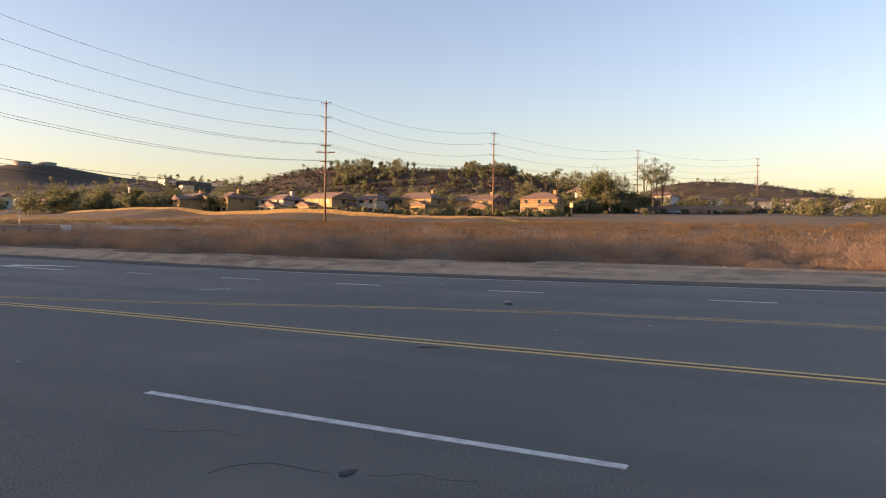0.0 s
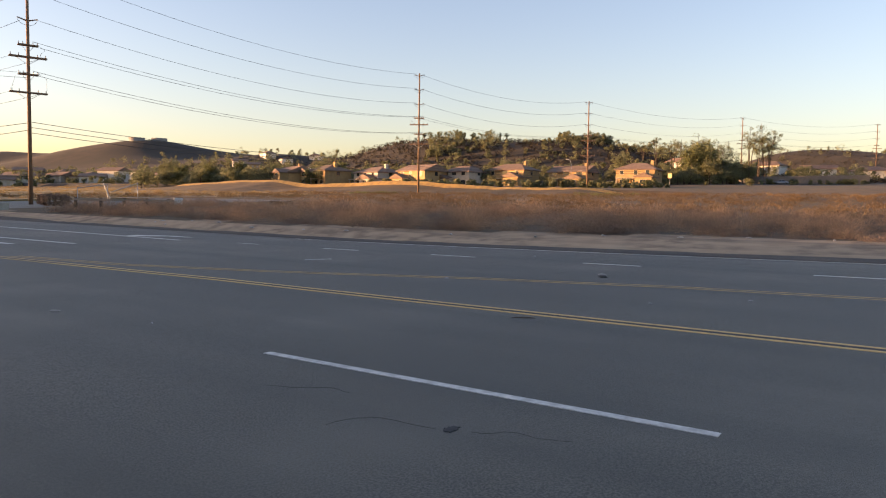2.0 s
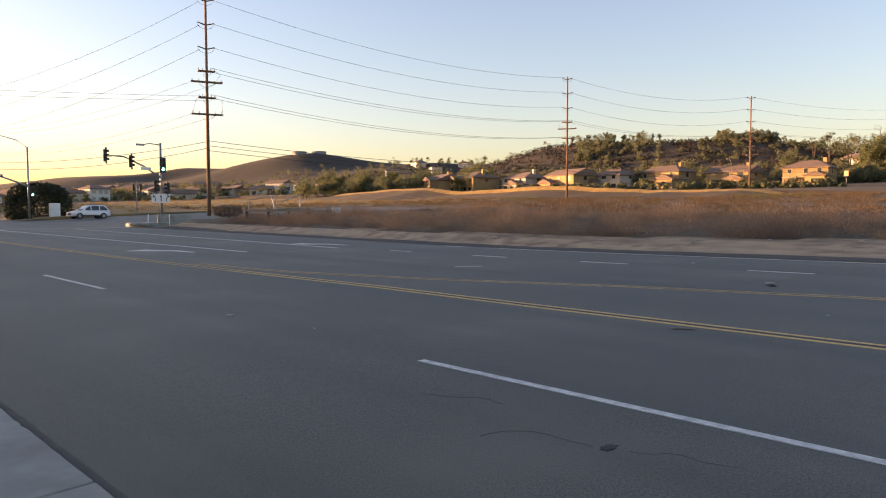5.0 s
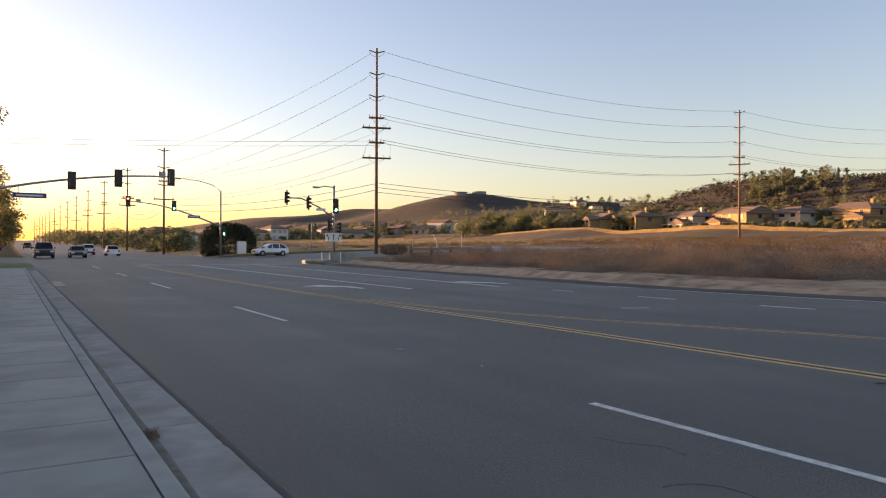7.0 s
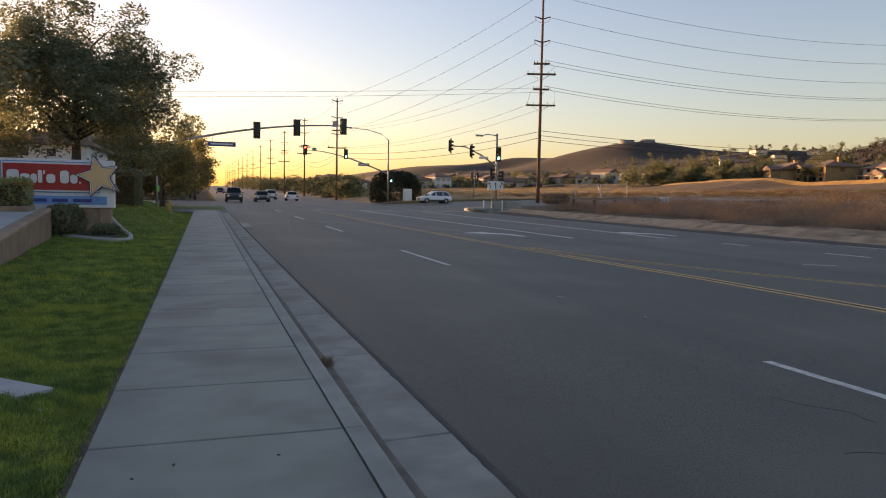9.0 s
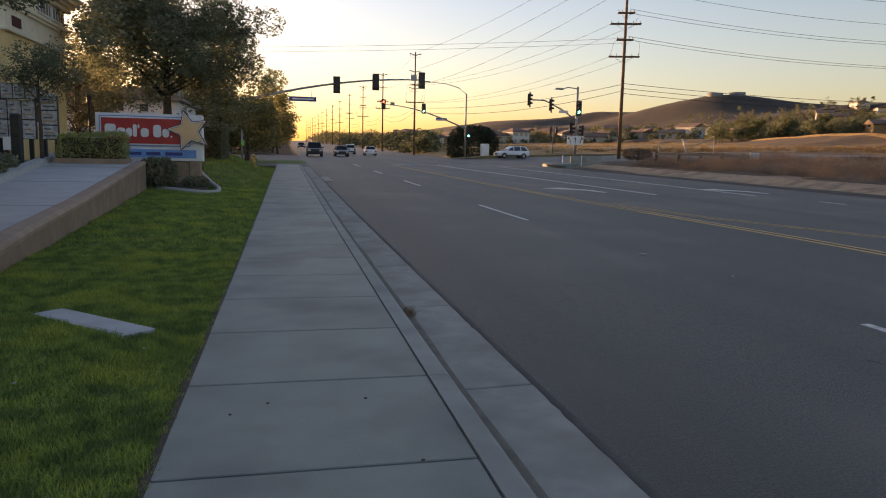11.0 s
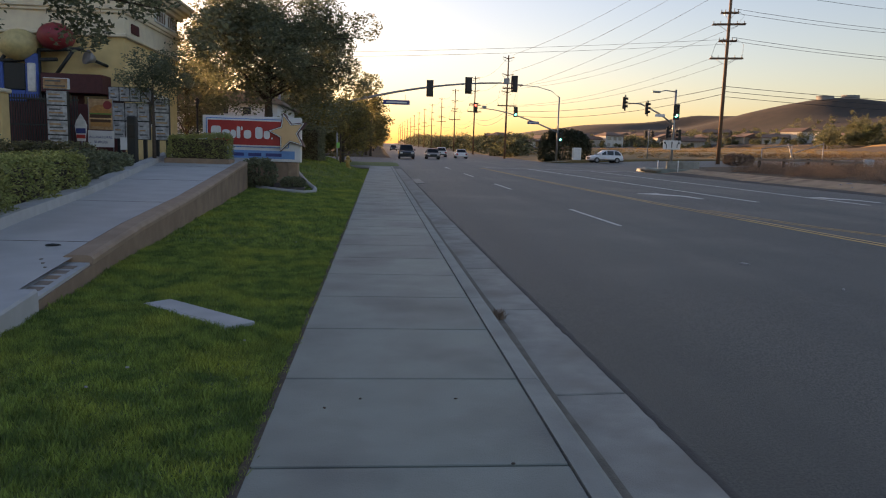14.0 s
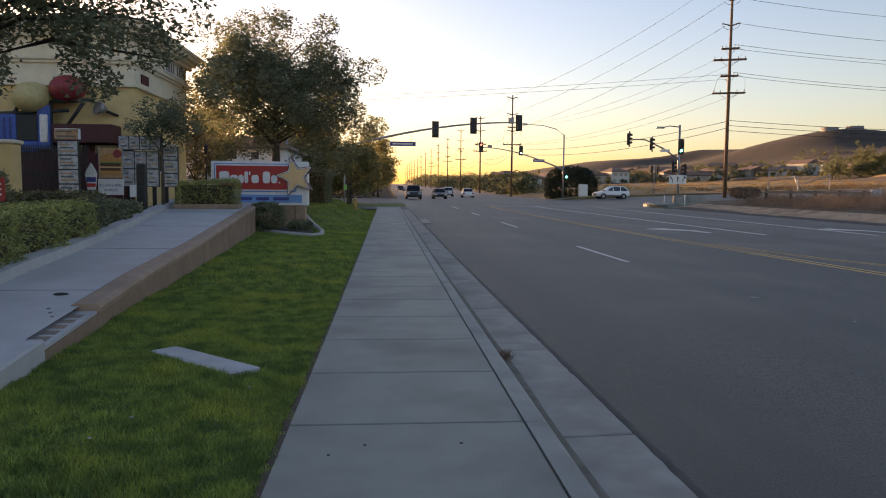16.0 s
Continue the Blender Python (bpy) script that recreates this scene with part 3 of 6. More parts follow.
# ---- foliage ----
def leaf_cloud(rng, centres, radii, count, size, flat=0.5):
    """Corners of many small leaves scattered round the centres, thick towards their outside."""
    c = np.repeat(np.asarray(centres, float), count, 0)
    r = np.repeat(np.asarray(radii, float), count)[:, None]
    n = len(c)
    d = rng.normal(size=(n, 3))
    d /= np.linalg.norm(d, axis=1, keepdims=True)
    p = c + d * r * rng.uniform(0.35, 1.0, (n, 1)) ** 0.6 * np.array([1, 1, 0.85])
    a = rng.normal(size=(n, 3))
    a[:, 2] *= flat
    a /= np.linalg.norm(a, axis=1, keepdims=True)
    b = np.cross(a, rng.normal(size=(n, 3)))
    b /= np.linalg.norm(b, axis=1, keepdims=True)
    s = size * rng.uniform(0.6, 1.3, (n, 1))
    quad = np.stack([p - a * s, p - b * s * 0.45, p + a * s, p + b * s * 0.45], 1)
    return quad.reshape(-1, 3)

def leaves(name, quads, mat, parent=None):
    n = len(quads) // 4
    ob = raw(name, quads.tolist(), np.arange(n * 4).reshape(n, 4).tolist(), mat)
    if parent:
        ob.parent = parent
    return ob

def tree(seed, height, spread_r, trunk_r, base, clumps=60, per=60, leaf=0.09, mat=None, clump_r=0.75, bark=None, label="leafy green street tree with a dark trunk", lean=(0, 0), shape=1.0, start=None, group="", floor=None):
    """A trunk with forking limbs, and clumps of leaves round the limbs' ends."""
    rng = np.random.default_rng(seed)
    ob = thing("tree", base, label, "tree", group)
    bm = bmesh.new()
    crown0 = height * (start if start is not None else 0.32)
    top = Vector((lean[0], lean[1], height * 0.8))
    pipe(bm, [(0, 0, -0.2), (0.05 * lean[0], 0.05 * lean[1], crown0 * 0.5), tuple(top * 0.45 + Vector((0, 0, 0.0))), tuple(top)], [trunk_r * 1.25, trunk_r, trunk_r * 0.75, trunk_r * 0.2], 8)
    centres, radii = [], []
    limbs = max(clumps // 6, 4)
    for k in range(limbs):
        t = rng.uniform(0.0, 1.0)
        z0 = crown0 * 0.75 + t * (height * 0.72 - crown0 * 0.75)
        ang = k * 2.4 + rng.uniform(-0.4, 0.4)
        wide = spread_r * (1 - 0.55 * abs(t - 0.35) ** 1.3 * shape) * rng.uniform(0.65, 1.0)
        root = Vector((lean[0] * z0 / height, lean[1] * z0 / height, z0))
        tip = root + Vector((math.cos(ang) * wide, math.sin(ang) * wide, height * rng.uniform(0.08, 0.26)))
        mid = root.lerp(tip, 0.5) + Vector((0, 0, 0.12 * wide))
        pipe(bm, [root, mid, tip], [trunk_r * 0.38, trunk_r * 0.22, trunk_r * 0.06], 5)
        for j in range(max(clumps // limbs, 1)):
            f = rng.uniform(0.4, 1.05)
            centres.append(root.lerp(tip, f) + Vector(rng.normal(0, 0.16 * spread_r, 3)))
            radii.append(clump_r * rng.uniform(0.6, 1.15))
            if floor and centres[-1].z - radii[-1] < floor:
                centres[-1].z = floor + radii[-1] + abs(centres[-1].z - floor) * 0.15
    part("trunk", bm, bark or BARK, ob)
    crown = leaves("crown", leaf_cloud(rng, [tuple(c) for c in centres], radii, per, leaf), mat or LEAF, ob)
    return ob

def shrub(name, seed, base, size, mat, label, category="bush", n=900, leaf=0.05, group=""):
    """A rounded or clipped bush: stems inside a shell of leaves."""
    rng = np.random.default_rng(seed)
    ob = thing(name, base, label, category, group)
    bm = bmesh.new()
    for k in range(7):
        a = k * 0.9
        pipe(bm, [(0, 0, -0.05), (math.cos(a) * size[0] * 0.25, math.sin(a) * size[1] * 0.25, size[2] * 0.4), (math.cos(a) * size[0] * 0.4, math.sin(a) * size[1] * 0.4, size[2] * 0.8)], [0.025, 0.018, 0.006], 4)
    part("stems", bm, BARK, ob)
    d = rng.normal(size=(n, 3))
    d /= np.linalg.norm(d, axis=1, keepdims=True)
    d = np.sign(d) * np.abs(d) ** 0.75
    p = d * rng.uniform(0.55, 1.0, (n, 1)) ** 0.5 * np.array(size) * np.array([0.5, 0.5, 0.5]) + np.array([0, 0, size[2] * 0.5])
    leaves("leaves", leaf_cloud(rng, p, np.full(n, leaf * 1.2), 4, leaf), mat, ob)
    return ob

def clipped_hedge(seed, x0, x1, y0, y1, fz, h, mat, label, dens=800, leaf=0.03):
    """A box-cut hedge: leaves thick on its faces, with an uneven skin, over a dark woody core."""
    rng = np.random.default_rng(seed)
    ob = thing("hedge", ((x0 + x1) / 2, (y0 + y1) / 2, 0), label, "hedge")
    lx, ly = x1 - x0, y1 - y0
    bm = bmesh.new()
    box(bm, -lx / 2 + 0.1, lx / 2 - 0.1, -ly / 2 + 0.1, ly / 2 - 0.1, 0.0, h - 0.1, 0.04)
    for v in bm.verts:
        v.co.z += fz((x0 + x1) / 2 + v.co.x, (y0 + y1) / 2 + v.co.y)
    part("core", bm, SOIL, ob, "dark woody inside of the hedge")
    pts = []
    for (w, d, f) in ((lx, ly, "t"), (lx, h, "s"), (lx, h, "n"), (ly, h, "w"), (ly, h, "e")):
        n = int(w * d * dens)
        u, v = rng.uniform(-0.5, 0.5, n), rng.uniform(-0.5, 0.5, n)
        o = rng.normal(0, 0.03, n)
        if f == "t":
            pts.append(np.stack([u * lx, v * ly, h + o], 1))
        elif f in "sn":
            pts.append(np.stack([u * lx, (ly / 2 if f == "n" else -ly / 2) + o, (v + 0.5) * h], 1))
        else:
            pts.append(np.stack([(lx / 2 if f == "e" else -lx / 2) + o, u * ly, (v + 0.5) * h], 1))
    p = np.concatenate(pts)
    p[:, :2] += 0.04 * np.sin(p[:, [1, 0]] * 2.3 + p[:, 2:3] * 3)
    p[:, 2] += 0.05 * np.sin(p[:, 0] * 1.9 + p[:, 1] * 1.3) * (p[:, 2] / h) + np.array([fz((x0 + x1) / 2 + a, (y0 + y1) / 2 + b) for a, b in p[:, :2]])
    leaves("leaves", leaf_cloud(rng, p, np.full(len(p), 0.05), 2, leaf), mat, ob)
    return ob

# ---- poles and wires ----
def power_pole(x, y, z, height, turn, label, full=True, arms=((9.0, 2.0), (10.3, 3.7), (12.2, 2.0), (14.2, 3.7)), r=0.24):
    ob = thing("utility_pole", (x, y, z), label, "utility pole", "wooden utility poles", turn=turn)
    bm = bmesh.new()
    tube(bm, (0, 0, -0.3), (0, 0, height), r, r * 0.55, 12)
    part("post", bm, POLE_WOOD, ob, "weathered brown wooden post")
    for k, dz in enumerate((0.25, 3.1, 6.0)):
        for s in (1, -1):
            bm = bmesh.new()
            pipe(bm, [(0, 0, height - dz - 0.35), (s * 0.5, 0, height - dz - 0.2), (s * 1.0, 0, height - dz - 0.05)], [0.09, 0.07, 0.05], 6)
            arm = part("insulator_arm", bm, POLE_WOOD, ob)
            if full:
                bm = bmesh.new()
                for q in range(5):
                    tube(bm, (s * (0.45 + q * 0.12), 0, height - dz - 0.21 + q * 0.036), (s * (0.51 + q * 0.12), 0, height - dz - 0.19 + q * 0.036), 0.1, 0.07, 8)
                part("insulator_discs", bm, CERAMIC, arm)
    if full:
        for dz in (0.25, 3.1, 6.0):
            bm = bmesh.new()
            pipe(bm, [(math.cos(math.pi * j / 8), 0.12, height - dz - 0.05 - 0.75 * math.sin(math.pi * j / 8)) for j in range(9)], 0.02, 4)
            part("jumper", bm, WIRE, ob, "slack black jumper cable")
        for x0, d0, x1, d1 in ((1.5, arms[0][0], 1.2, arms[1][0]), (1.6, arms[-2][0], 1.75, arms[-1][0]), (-1.1, arms[-2][0], -1.5, arms[-1][0])):
            bm = bmesh.new()
            pipe(bm, [(x0 * 0.6, 0.3, height - d0 + 0.3), (x0 * 1.15, 0.35, height - d0 - 0.3), (x1 * 1.05, 0.3, height - d1 + 0.5), (x1, 0.25, height - d1 + 0.1)], 0.018, 4)
            part("jumper", bm, WIRE, ob)
    for dz, w in arms:
        for s in ((1, -1) if full else (1,)):
            bm = bmesh.new()
            box(bm, -w / 2, w / 2, s * 0.24 - 0.06, s * 0.24 + 0.06, height - dz - 0.08, height - dz + 0.08, 0.01)
            part("crossarm", bm, POLE_WOOD, ob)
        if full:
            for s in (1, -1):
                bm = bmesh.new()
                tube(bm, (s * w * 0.3, 0.24, height - dz - 0.05), (0, 0.2, height - dz - 0.8), 0.025, n=6)
                part("brace", bm, STEEL, ob)
            for k in (-0.46, -0.25, 0.25, 0.46):
                bm = bmesh.new()
                tube(bm, (k * w, 0, height - dz + 0.05), (k * w, 0, height - dz + 0.38), 0.05, 0.035, 6)
                part("pin_insulator", bm, CERAMIC, ob)
    return ob

def wire(a, b, sag, r=0.022, label="black overhead cable slung between poles", n=22):
    a, b = Vector(a), Vector(b)
    bm = bmesh.new()
    pipe(bm, [a.lerp(b, k / n) - Vector((0, 0, sag * 4 * (k / n) * (1 - k / n))) for k in range(n + 1)], r, 4)
    return tagged(link_mesh("overhead_wire", bm, WIRE), label, "cable", "overhead wires")

P1 = (41.3, 83.0)
def pole_base(x, y):
    return land(x, y) - 0.05
ROW = [(41.3, 83.0, 26.5), (118.3, 85.1, 24.3), (176.5, 72.7, 22.6), (293.9, 58.1, 23.6), (346.5, 15.9, 24.6)]
tops = []
for k, (x, y, h) in enumerate(ROW):
    z = pole_base(x, y)
    power_pole(x, y, z, h, 118 if k else -18, "tall brown wooden power pole with crossarms in dry brush" if k == 0 else "tall brown wooden power pole in the dry field")
    tops.append(Vector((x, y, z + h)))
for a, b in zip(tops, tops[1:]):
    d = (b - a).normalized()
    side = Vector((-d.y, d.x, 0))
    for dz in (0.3, 3.15, 6.05):
        wire(a + d * 1.0 - Vector((0, 0, dz)), b - d * 1.0 - Vector((0, 0, dz)), 2.2)
    for dz in (8.7, 11.9):
        for s in (0.9, -0.9):
            wire(a + side * s - Vector((0, 0, dz)), b + side * s - Vector((0, 0, dz)), 2.0)
    for dz in (17.4, 18.0, 18.6):
        wire(a - Vector((0, 0, dz)), b - Vector((0, 0, dz)), 1.2, 0.03)
# the line that follows the street away
street_tops = []
for k in range(14):
    y = 125 + 40 * k
    x = 22.8 - 0.008 * (y - 125)
    z = rise(y)
    h = 17.6
    power_pole(x, y, z, h, 0, "tall wooden power pole beside the street", k < 3, ((6.5, 2.6), (8.0, 3.2)) if k % 2 else ((5.6, 1.6), (8.6, 3.2)), 0.2)
    street_tops.append(Vector((x, y, z + h)))
for a, b in zip([tops[0]] + street_tops[:8], street_tops[:9]):
    d = (b - a).normalized()
    for dz in (0.3, 3.15, 6.05):
        wire(a + d - Vector((0, 0, dz)), b - d - Vector((0, 0, dz)), 1.2)
    wire(a - Vector((0, 0, 17.5 if a is tops[0] else 9.5)), b - Vector((0, 0, 9.5)), 1.0, 0.03)
    wire(a - Vector((0, 0, 18.3 if a is tops[0] else 10.2)), b - Vector((0, 0, 10.2)), 1.3, 0.03)
far_west = Vector((-95.0, 96.0, 17.5))
power_pole(-95.0, 96.0, rise(96), 17.6, 90, "wooden power pole beyond the junction", False)
for dz in (0.0, 0.55):
    wire(tops[0] + Vector((0, 0, -12.0 - dz)), far_west + Vector((0, 0, -5.1 - dz)), 1.9, 0.016)
for dz, to in ((10.2, 5.6), (14.1, 8.6)):
    for q in (-1.5, 1.5):
        wire(tops[0] + Vector((0.95 * q, -0.3 * q, -dz)), street_tops[0] + Vector((0.9 * q, 0, -to)), 1.5, 0.016)

# ---- traffic signals ----
def signal_head(parent, x, y, z, facing, lit=None, name="signal_head", size=1.0):
    """Three lamps in a black housing, with a hood over each. facing: degrees from -y towards +x."""
    m = Matrix.LocRotScale((x, y, z), Euler((0, 0, radians(facing))), (size, size, size))
    bm = bmesh.new()
    box(bm, -0.3, 0.3, -0.02, 0.02, -0.72, 0.72, 0.0, m)
    box(bm, -0.18, 0.18, 0.0, 0.22, -0.55, 0.55, 0.02, m)
    head = part(name, bm, BLACK, parent)
    for k, zz in enumerate((0.36, 0.0, -0.36)):
        bm = bmesh.new()
        a, b = m @ Vector((0, -0.025, zz)), m @ Vector((0, -0.05, zz))
        tube(bm, a, b, 0.14 * size, n=14)
        part("lamp", bm, {(2, "green"): GREEN_ON, (0, "red"): RED_ON}.get((k, lit), LENS_OFF), head, "glowing %s signal lamp" % lit if (k, lit) in ((2, "green"), (0, "red")) else "")
        bm = bmesh.new()
        for q in range(7):
            a0, a1 = radians(-20 + q * 220 / 7), radians(-20 + (q + 1) * 220 / 7)
            vs = [m @ Vector((0.15 * math.cos(t), yy, zz + 0.15 * math.sin(t))) for t, yy in ((a0, -0.02), (a1, -0.02), (a1, -0.24), (a0, -0.24))]
            bm.faces.new([bm.verts.new(v) for v in vs])
        bmesh.ops.remove_doubles(bm, verts=bm.verts[:], dist=1e-4)
        bmesh.ops.solidify(bm, geom=bm.faces[:], thickness=0.008)
        part("hood", bm, BLACK, head)
    return head

def arm_curve(a, b, lift, n=10):
    a, b = Vector(a), Vector(b)
    return [a.lerp(b, k / n) + Vector((0, 0, lift * math.sin(math.pi / 2 * k / n))) for k in range(n + 1)]

# near mast, its post hidden by the trees on the left
z0 = rise(64)
mast = thing("traffic_signal", (-8.0, 64.0, z0), "grey steel traffic signal mast arm reaching over the street", "traffic light", "traffic signals")
bm = bmesh.new(); tube(bm, (0, 0, -0.1), (0, 0, 5.6), 0.16, 0.13, 12); part("post", bm, STEEL, mast)
bm = bmesh.new(); pipe(bm, arm_curve((0, 0, 3.6), (20.6, 0, 3.6), 3.75, 14), [0.13 - 0.005 * k for k in range(15)], 8); part("mast_arm", bm, STEEL, mast)
for hx, hz in ((13.05, 6.62), (16.45, 7.0), (20.55, 7.3)):
    signal_head(mast, hx, -0.05, hz, 180, None)
bm = bmesh.new(); box(bm, 19.55, 20.1, -0.1, 0.12, 7.25, 7.75, 0.02); part("detector_box", bm, STEEL, mast)
bm = bmesh.new(); box(bm, 9.0, 11.3, -0.2, -0.15, 5.1, 5.5, 0.01); bl = part("street_name_sign", bm, SIGN_BLUE, mast, "blue street name sign with a pale bar")
bm = bmesh.new(); box(bm, 9.25, 11.05, -0.21, -0.2, 5.24, 5.36); part("lettering_bar", bm, SIGN_WHITE, bl)
for hx in (9.4, 10.9):
    bm = bmesh.new(); tube(bm, (hx, -0.17, 5.5), (hx, -0.1, 6.0), 0.02, n=6); part("hanger", bm, STEEL, mast)

# far mast on the far right corner, with a street light on the same post
z0 = rise(104) + 0.02
far = thing("traffic_signal", (26.8, 104.0, z0), "grey steel signal post with mast arm and street light", "traffic light", "traffic signals")
bm = bmesh.new(); tube(bm, (0, 0, -0.1), (0, 0, 9.3), 0.16, 0.1, 12); part("post", bm, STEEL, far)
bm = bmesh.new(); pipe(bm, [(0, 0, 9.2), (-1.2, 0, 10.1), (-3.2, 0, 10.6), (-5.6, 0, 10.75)], [0.07, 0.06, 0.05, 0.04], 8); part("light_arm", bm, STEEL, far)
bm = bmesh.new(); box(bm, -6.5, -5.5, -0.17, 0.17, 10.68, 10.86, 0.05); part("lantern", bm, STEEL, far)
bm = bmesh.new(); pipe(bm, arm_curve((0, 0, 4.2), (-12.4, 0, 4.2), 3.1, 12), [0.12 - 0.006 * k for k in range(13)], 8); part("mast_arm", bm, STEEL, far)
signal_head(far, -6.4, -0.1, 6.9, 0, "green")
signal_head(far, -12.3, -0.1, 7.3, 0, "red")
signal_head(far, 0.4, -0.25, 3.5, 0, "green")
bm = bmesh.new(); box(bm, -11.3, -10.7, -0.15, 0.1, 7.2, 7.65, 0.02); part("detector_box", bm, STEEL, far)
bm = bmesh.new(); box(bm, -4.6, -2.9, -0.22, -0.17, 5.25, 5.65, 0.01); bl = part("street_name_sign", bm, SIGN_BLUE, far, "blue street name sign with a pale bar")
bm = bmesh.new(); box(bm, -4.4, -3.1, -0.23, -0.22, 5.39, 5.51); part("lettering_bar", bm, SIGN_WHITE, bl)

# near right corner: post, short arm, heads, lane-use sign
z0 = land(28.3, 66) + 0.22
near = thing("traffic_signal", (28.3, 66.0, z0), "steel signal post with lane sign at the field corner", "traffic light", "traffic signals")
bm = bmesh.new(); tube(bm, (0, 0, -0.45), (0, 0, 7.1), 0.13, 0.1, 12); part("post", bm, STEEL, near)
bm = bmesh.new(); pipe(bm, [(0, 0, 6.9), (-1.0, 0, 7.0), (-1.6, 0, 6.85)], [0.06, 0.05, 0.04], 8); part("light_arm", bm, STEEL, near)
bm = bmesh.new(); box(bm, -2.3, -1.5, -0.14, 0.14, 6.75, 6.92, 0.04); part("lantern", bm, STEEL, near)
bm = bmesh.new(); pipe(bm, [(0, 0, 3.9), (-1.6, 0.0, 4.9), (-3.2, 0.3, 5.7), (-4.4, 0.5, 5.75)], [0.1, 0.09, 0.07, 0.05], 8); part("mast_arm", bm, STEEL, near)
signal_head(near, -2.55, 0.2, 5.3, 60)
signal_head(near, -4.65, 0.5, 5.75, 60)
signal_head(near, 0.1, -0.2, 5.05, 0, "green")
signal_head(near, -0.45, -0.1, 3.1, 60)
signal_head(near, 0.6, 0.1, 2.9, 250)
bm = bmesh.new(); box(bm, -1.9, -0.95, -0.12, -0.09, 4.55, 4.8, 0.005); part("street_name_sign", bm, SIGN_WHITE, near, "small pale street name sign")
bm = bmesh.new(); box(bm, -0.95, 0.75, -0.16, -0.12, 1.55, 2.4, 0.01); ls = part("lane_sign", bm, SIGN_WHITE, near, "white lane-use sign with three black arrows")
for k, (ax, bend) in enumerate(((-0.62, -0.17), (-0.1, 0.0), (0.42, 0.17))):
    bm = bmesh.new()
    prism(bm, [(ax - 0.04, 1.7), (ax + 0.04, 1.7), (ax + 0.04, 2.0), (ax + bend + 0.04, 2.12), (ax + bend + 0.12, 2.1), (ax + bend, 2.3), (ax + bend - 0.12, 2.1), (ax + bend - 0.04, 2.12), (ax - 0.04, 2.0)], -0.172, -0.162)
    part("painted_arrow", bm, BLACK, ls)

# pedestal signals on the far side of the junction's right arm
z0 = land(42, 104)
ped = thing("traffic_signal", (41.0, 105.0, z0), "short signal post with two dark heads", "traffic light", "traffic signals")
bm = bmesh.new(); tube(bm, (0, 0, -0.1), (0, 0, 4.4), 0.07, 0.06, 10); part("post", bm, STEEL, ped)
signal_head(ped, -0.55, -0.1, 3.6, 120, size=0.9)
signal_head(ped, 0.55, -0.1, 3.6, 60, size=0.9)

# ---- cars ----
def car(x, y, z, turn, kind, paint, label):
    """A car nose towards +x before it is turned; body shaped along its length, glass house, wheels, lamps."""
    ob = thing("car", (x, y, z), label, "car", "cars at the junction", turn=turn)
    L, W, H = {"suv": (4.7, 1.9, 1.75), "sedan": (4.7, 1.82, 1.45), "pickup": (5.4, 2.0, 1.85), "van": (4.3, 1.82, 1.62)}[kind]
    a = L / 2
    belt = H * 0.6
    low = [(-a, 0.42), (-a + 0.04, belt * 0.93), (-a + 0.25, belt), (a * 0.44, belt), (a * 0.86, belt * 0.92), (a - 0.06, belt * 0.8), (a, 0.5), (a - 0.08, 0.28), (-a + 0.1, 0.28)]
    if kind == "suv":
        low = [(-a, 0.45), (-a + 0.03, belt * 0.95), (-a + 0.2, belt), (a * 0.5, belt), (a * 0.72, belt * 0.95), (a * 0.9, belt * 0.86), (a - 0.05, belt * 0.74), (a, 0.52), (a - 0.06, 0.34), (-a + 0.1, 0.34)]
    bm = bmesh.new(); prism(bm, low, -W / 2, W / 2)
    bmesh.ops.bevel(bm, geom=bm.edges[:], offset=0.07, segments=2, affect="EDGES")
    body = part("body", bm, paint, ob, smooth=True)
    roof = {"suv": [(-a + 0.08, belt - 0.06), (-a + 0.22, belt + 0.2), (-a + 0.6, H - 0.1), (-a + 1.0, H - 0.01), (-a * 0.25, H), (a * 0.02, H - 0.03), (a * 0.16, H - 0.12), (a * 0.36, belt + 0.24), (a * 0.56, belt - 0.06)],
            "van": [(-a + 0.08, belt - 0.06), (-a + 0.25, H - 0.08), (-a + 0.6, H), (a * 0.15, H), (a * 0.3, H - 0.08), (a * 0.6, belt - 0.06)],
            "sedan": [(-a * 0.72, belt - 0.06), (-a * 0.38, H - 0.04), (-a * 0.2, H), (a * 0.08, H), (a * 0.16, H - 0.04), (a * 0.48, belt - 0.06)],
            "pickup": [(-a * 0.28, belt - 0.06), (-a * 0.24, H - 0.05), (-a * 0.12, H), (a * 0.18, H), (a * 0.26, H - 0.05), (a * 0.5, belt - 0.06)]}[kind]
    bm = bmesh.new(); prism(bm, roof, -W / 2 + 0.1, W / 2 - 0.1)
    for v in bm.verts:
        v.co.y *= 1 - 0.2 * max(v.co.z - belt, 0) / (H - belt)
    bmesh.ops.bevel(bm, geom=bm.edges[:], offset=0.05, segments=2, affect="EDGES")
    cab = part("cabin", bm, paint, ob, smooth=True)
    cx, cz = (roof[0][0] + roof[-1][0]) / 2, (belt + H) / 2 - 0.02
    def shrink(p, k=0.86):
        return [(cx + (px - cx) * k, cz + (pz - cz) * 0.74) for px, pz in p]
    for s in (1, -1):
        bm = bmesh.new(); prism(bm, shrink(roof), -0.012, 0.012)
        for v in bm.verts:
            v.co.y = s * ((W / 2 - 0.1) * (1 - 0.2 * max(v.co.z - belt, 0) / (H - belt)) + 0.004 + v.co.y)
        part("side_window", bm, GLASS, cab)
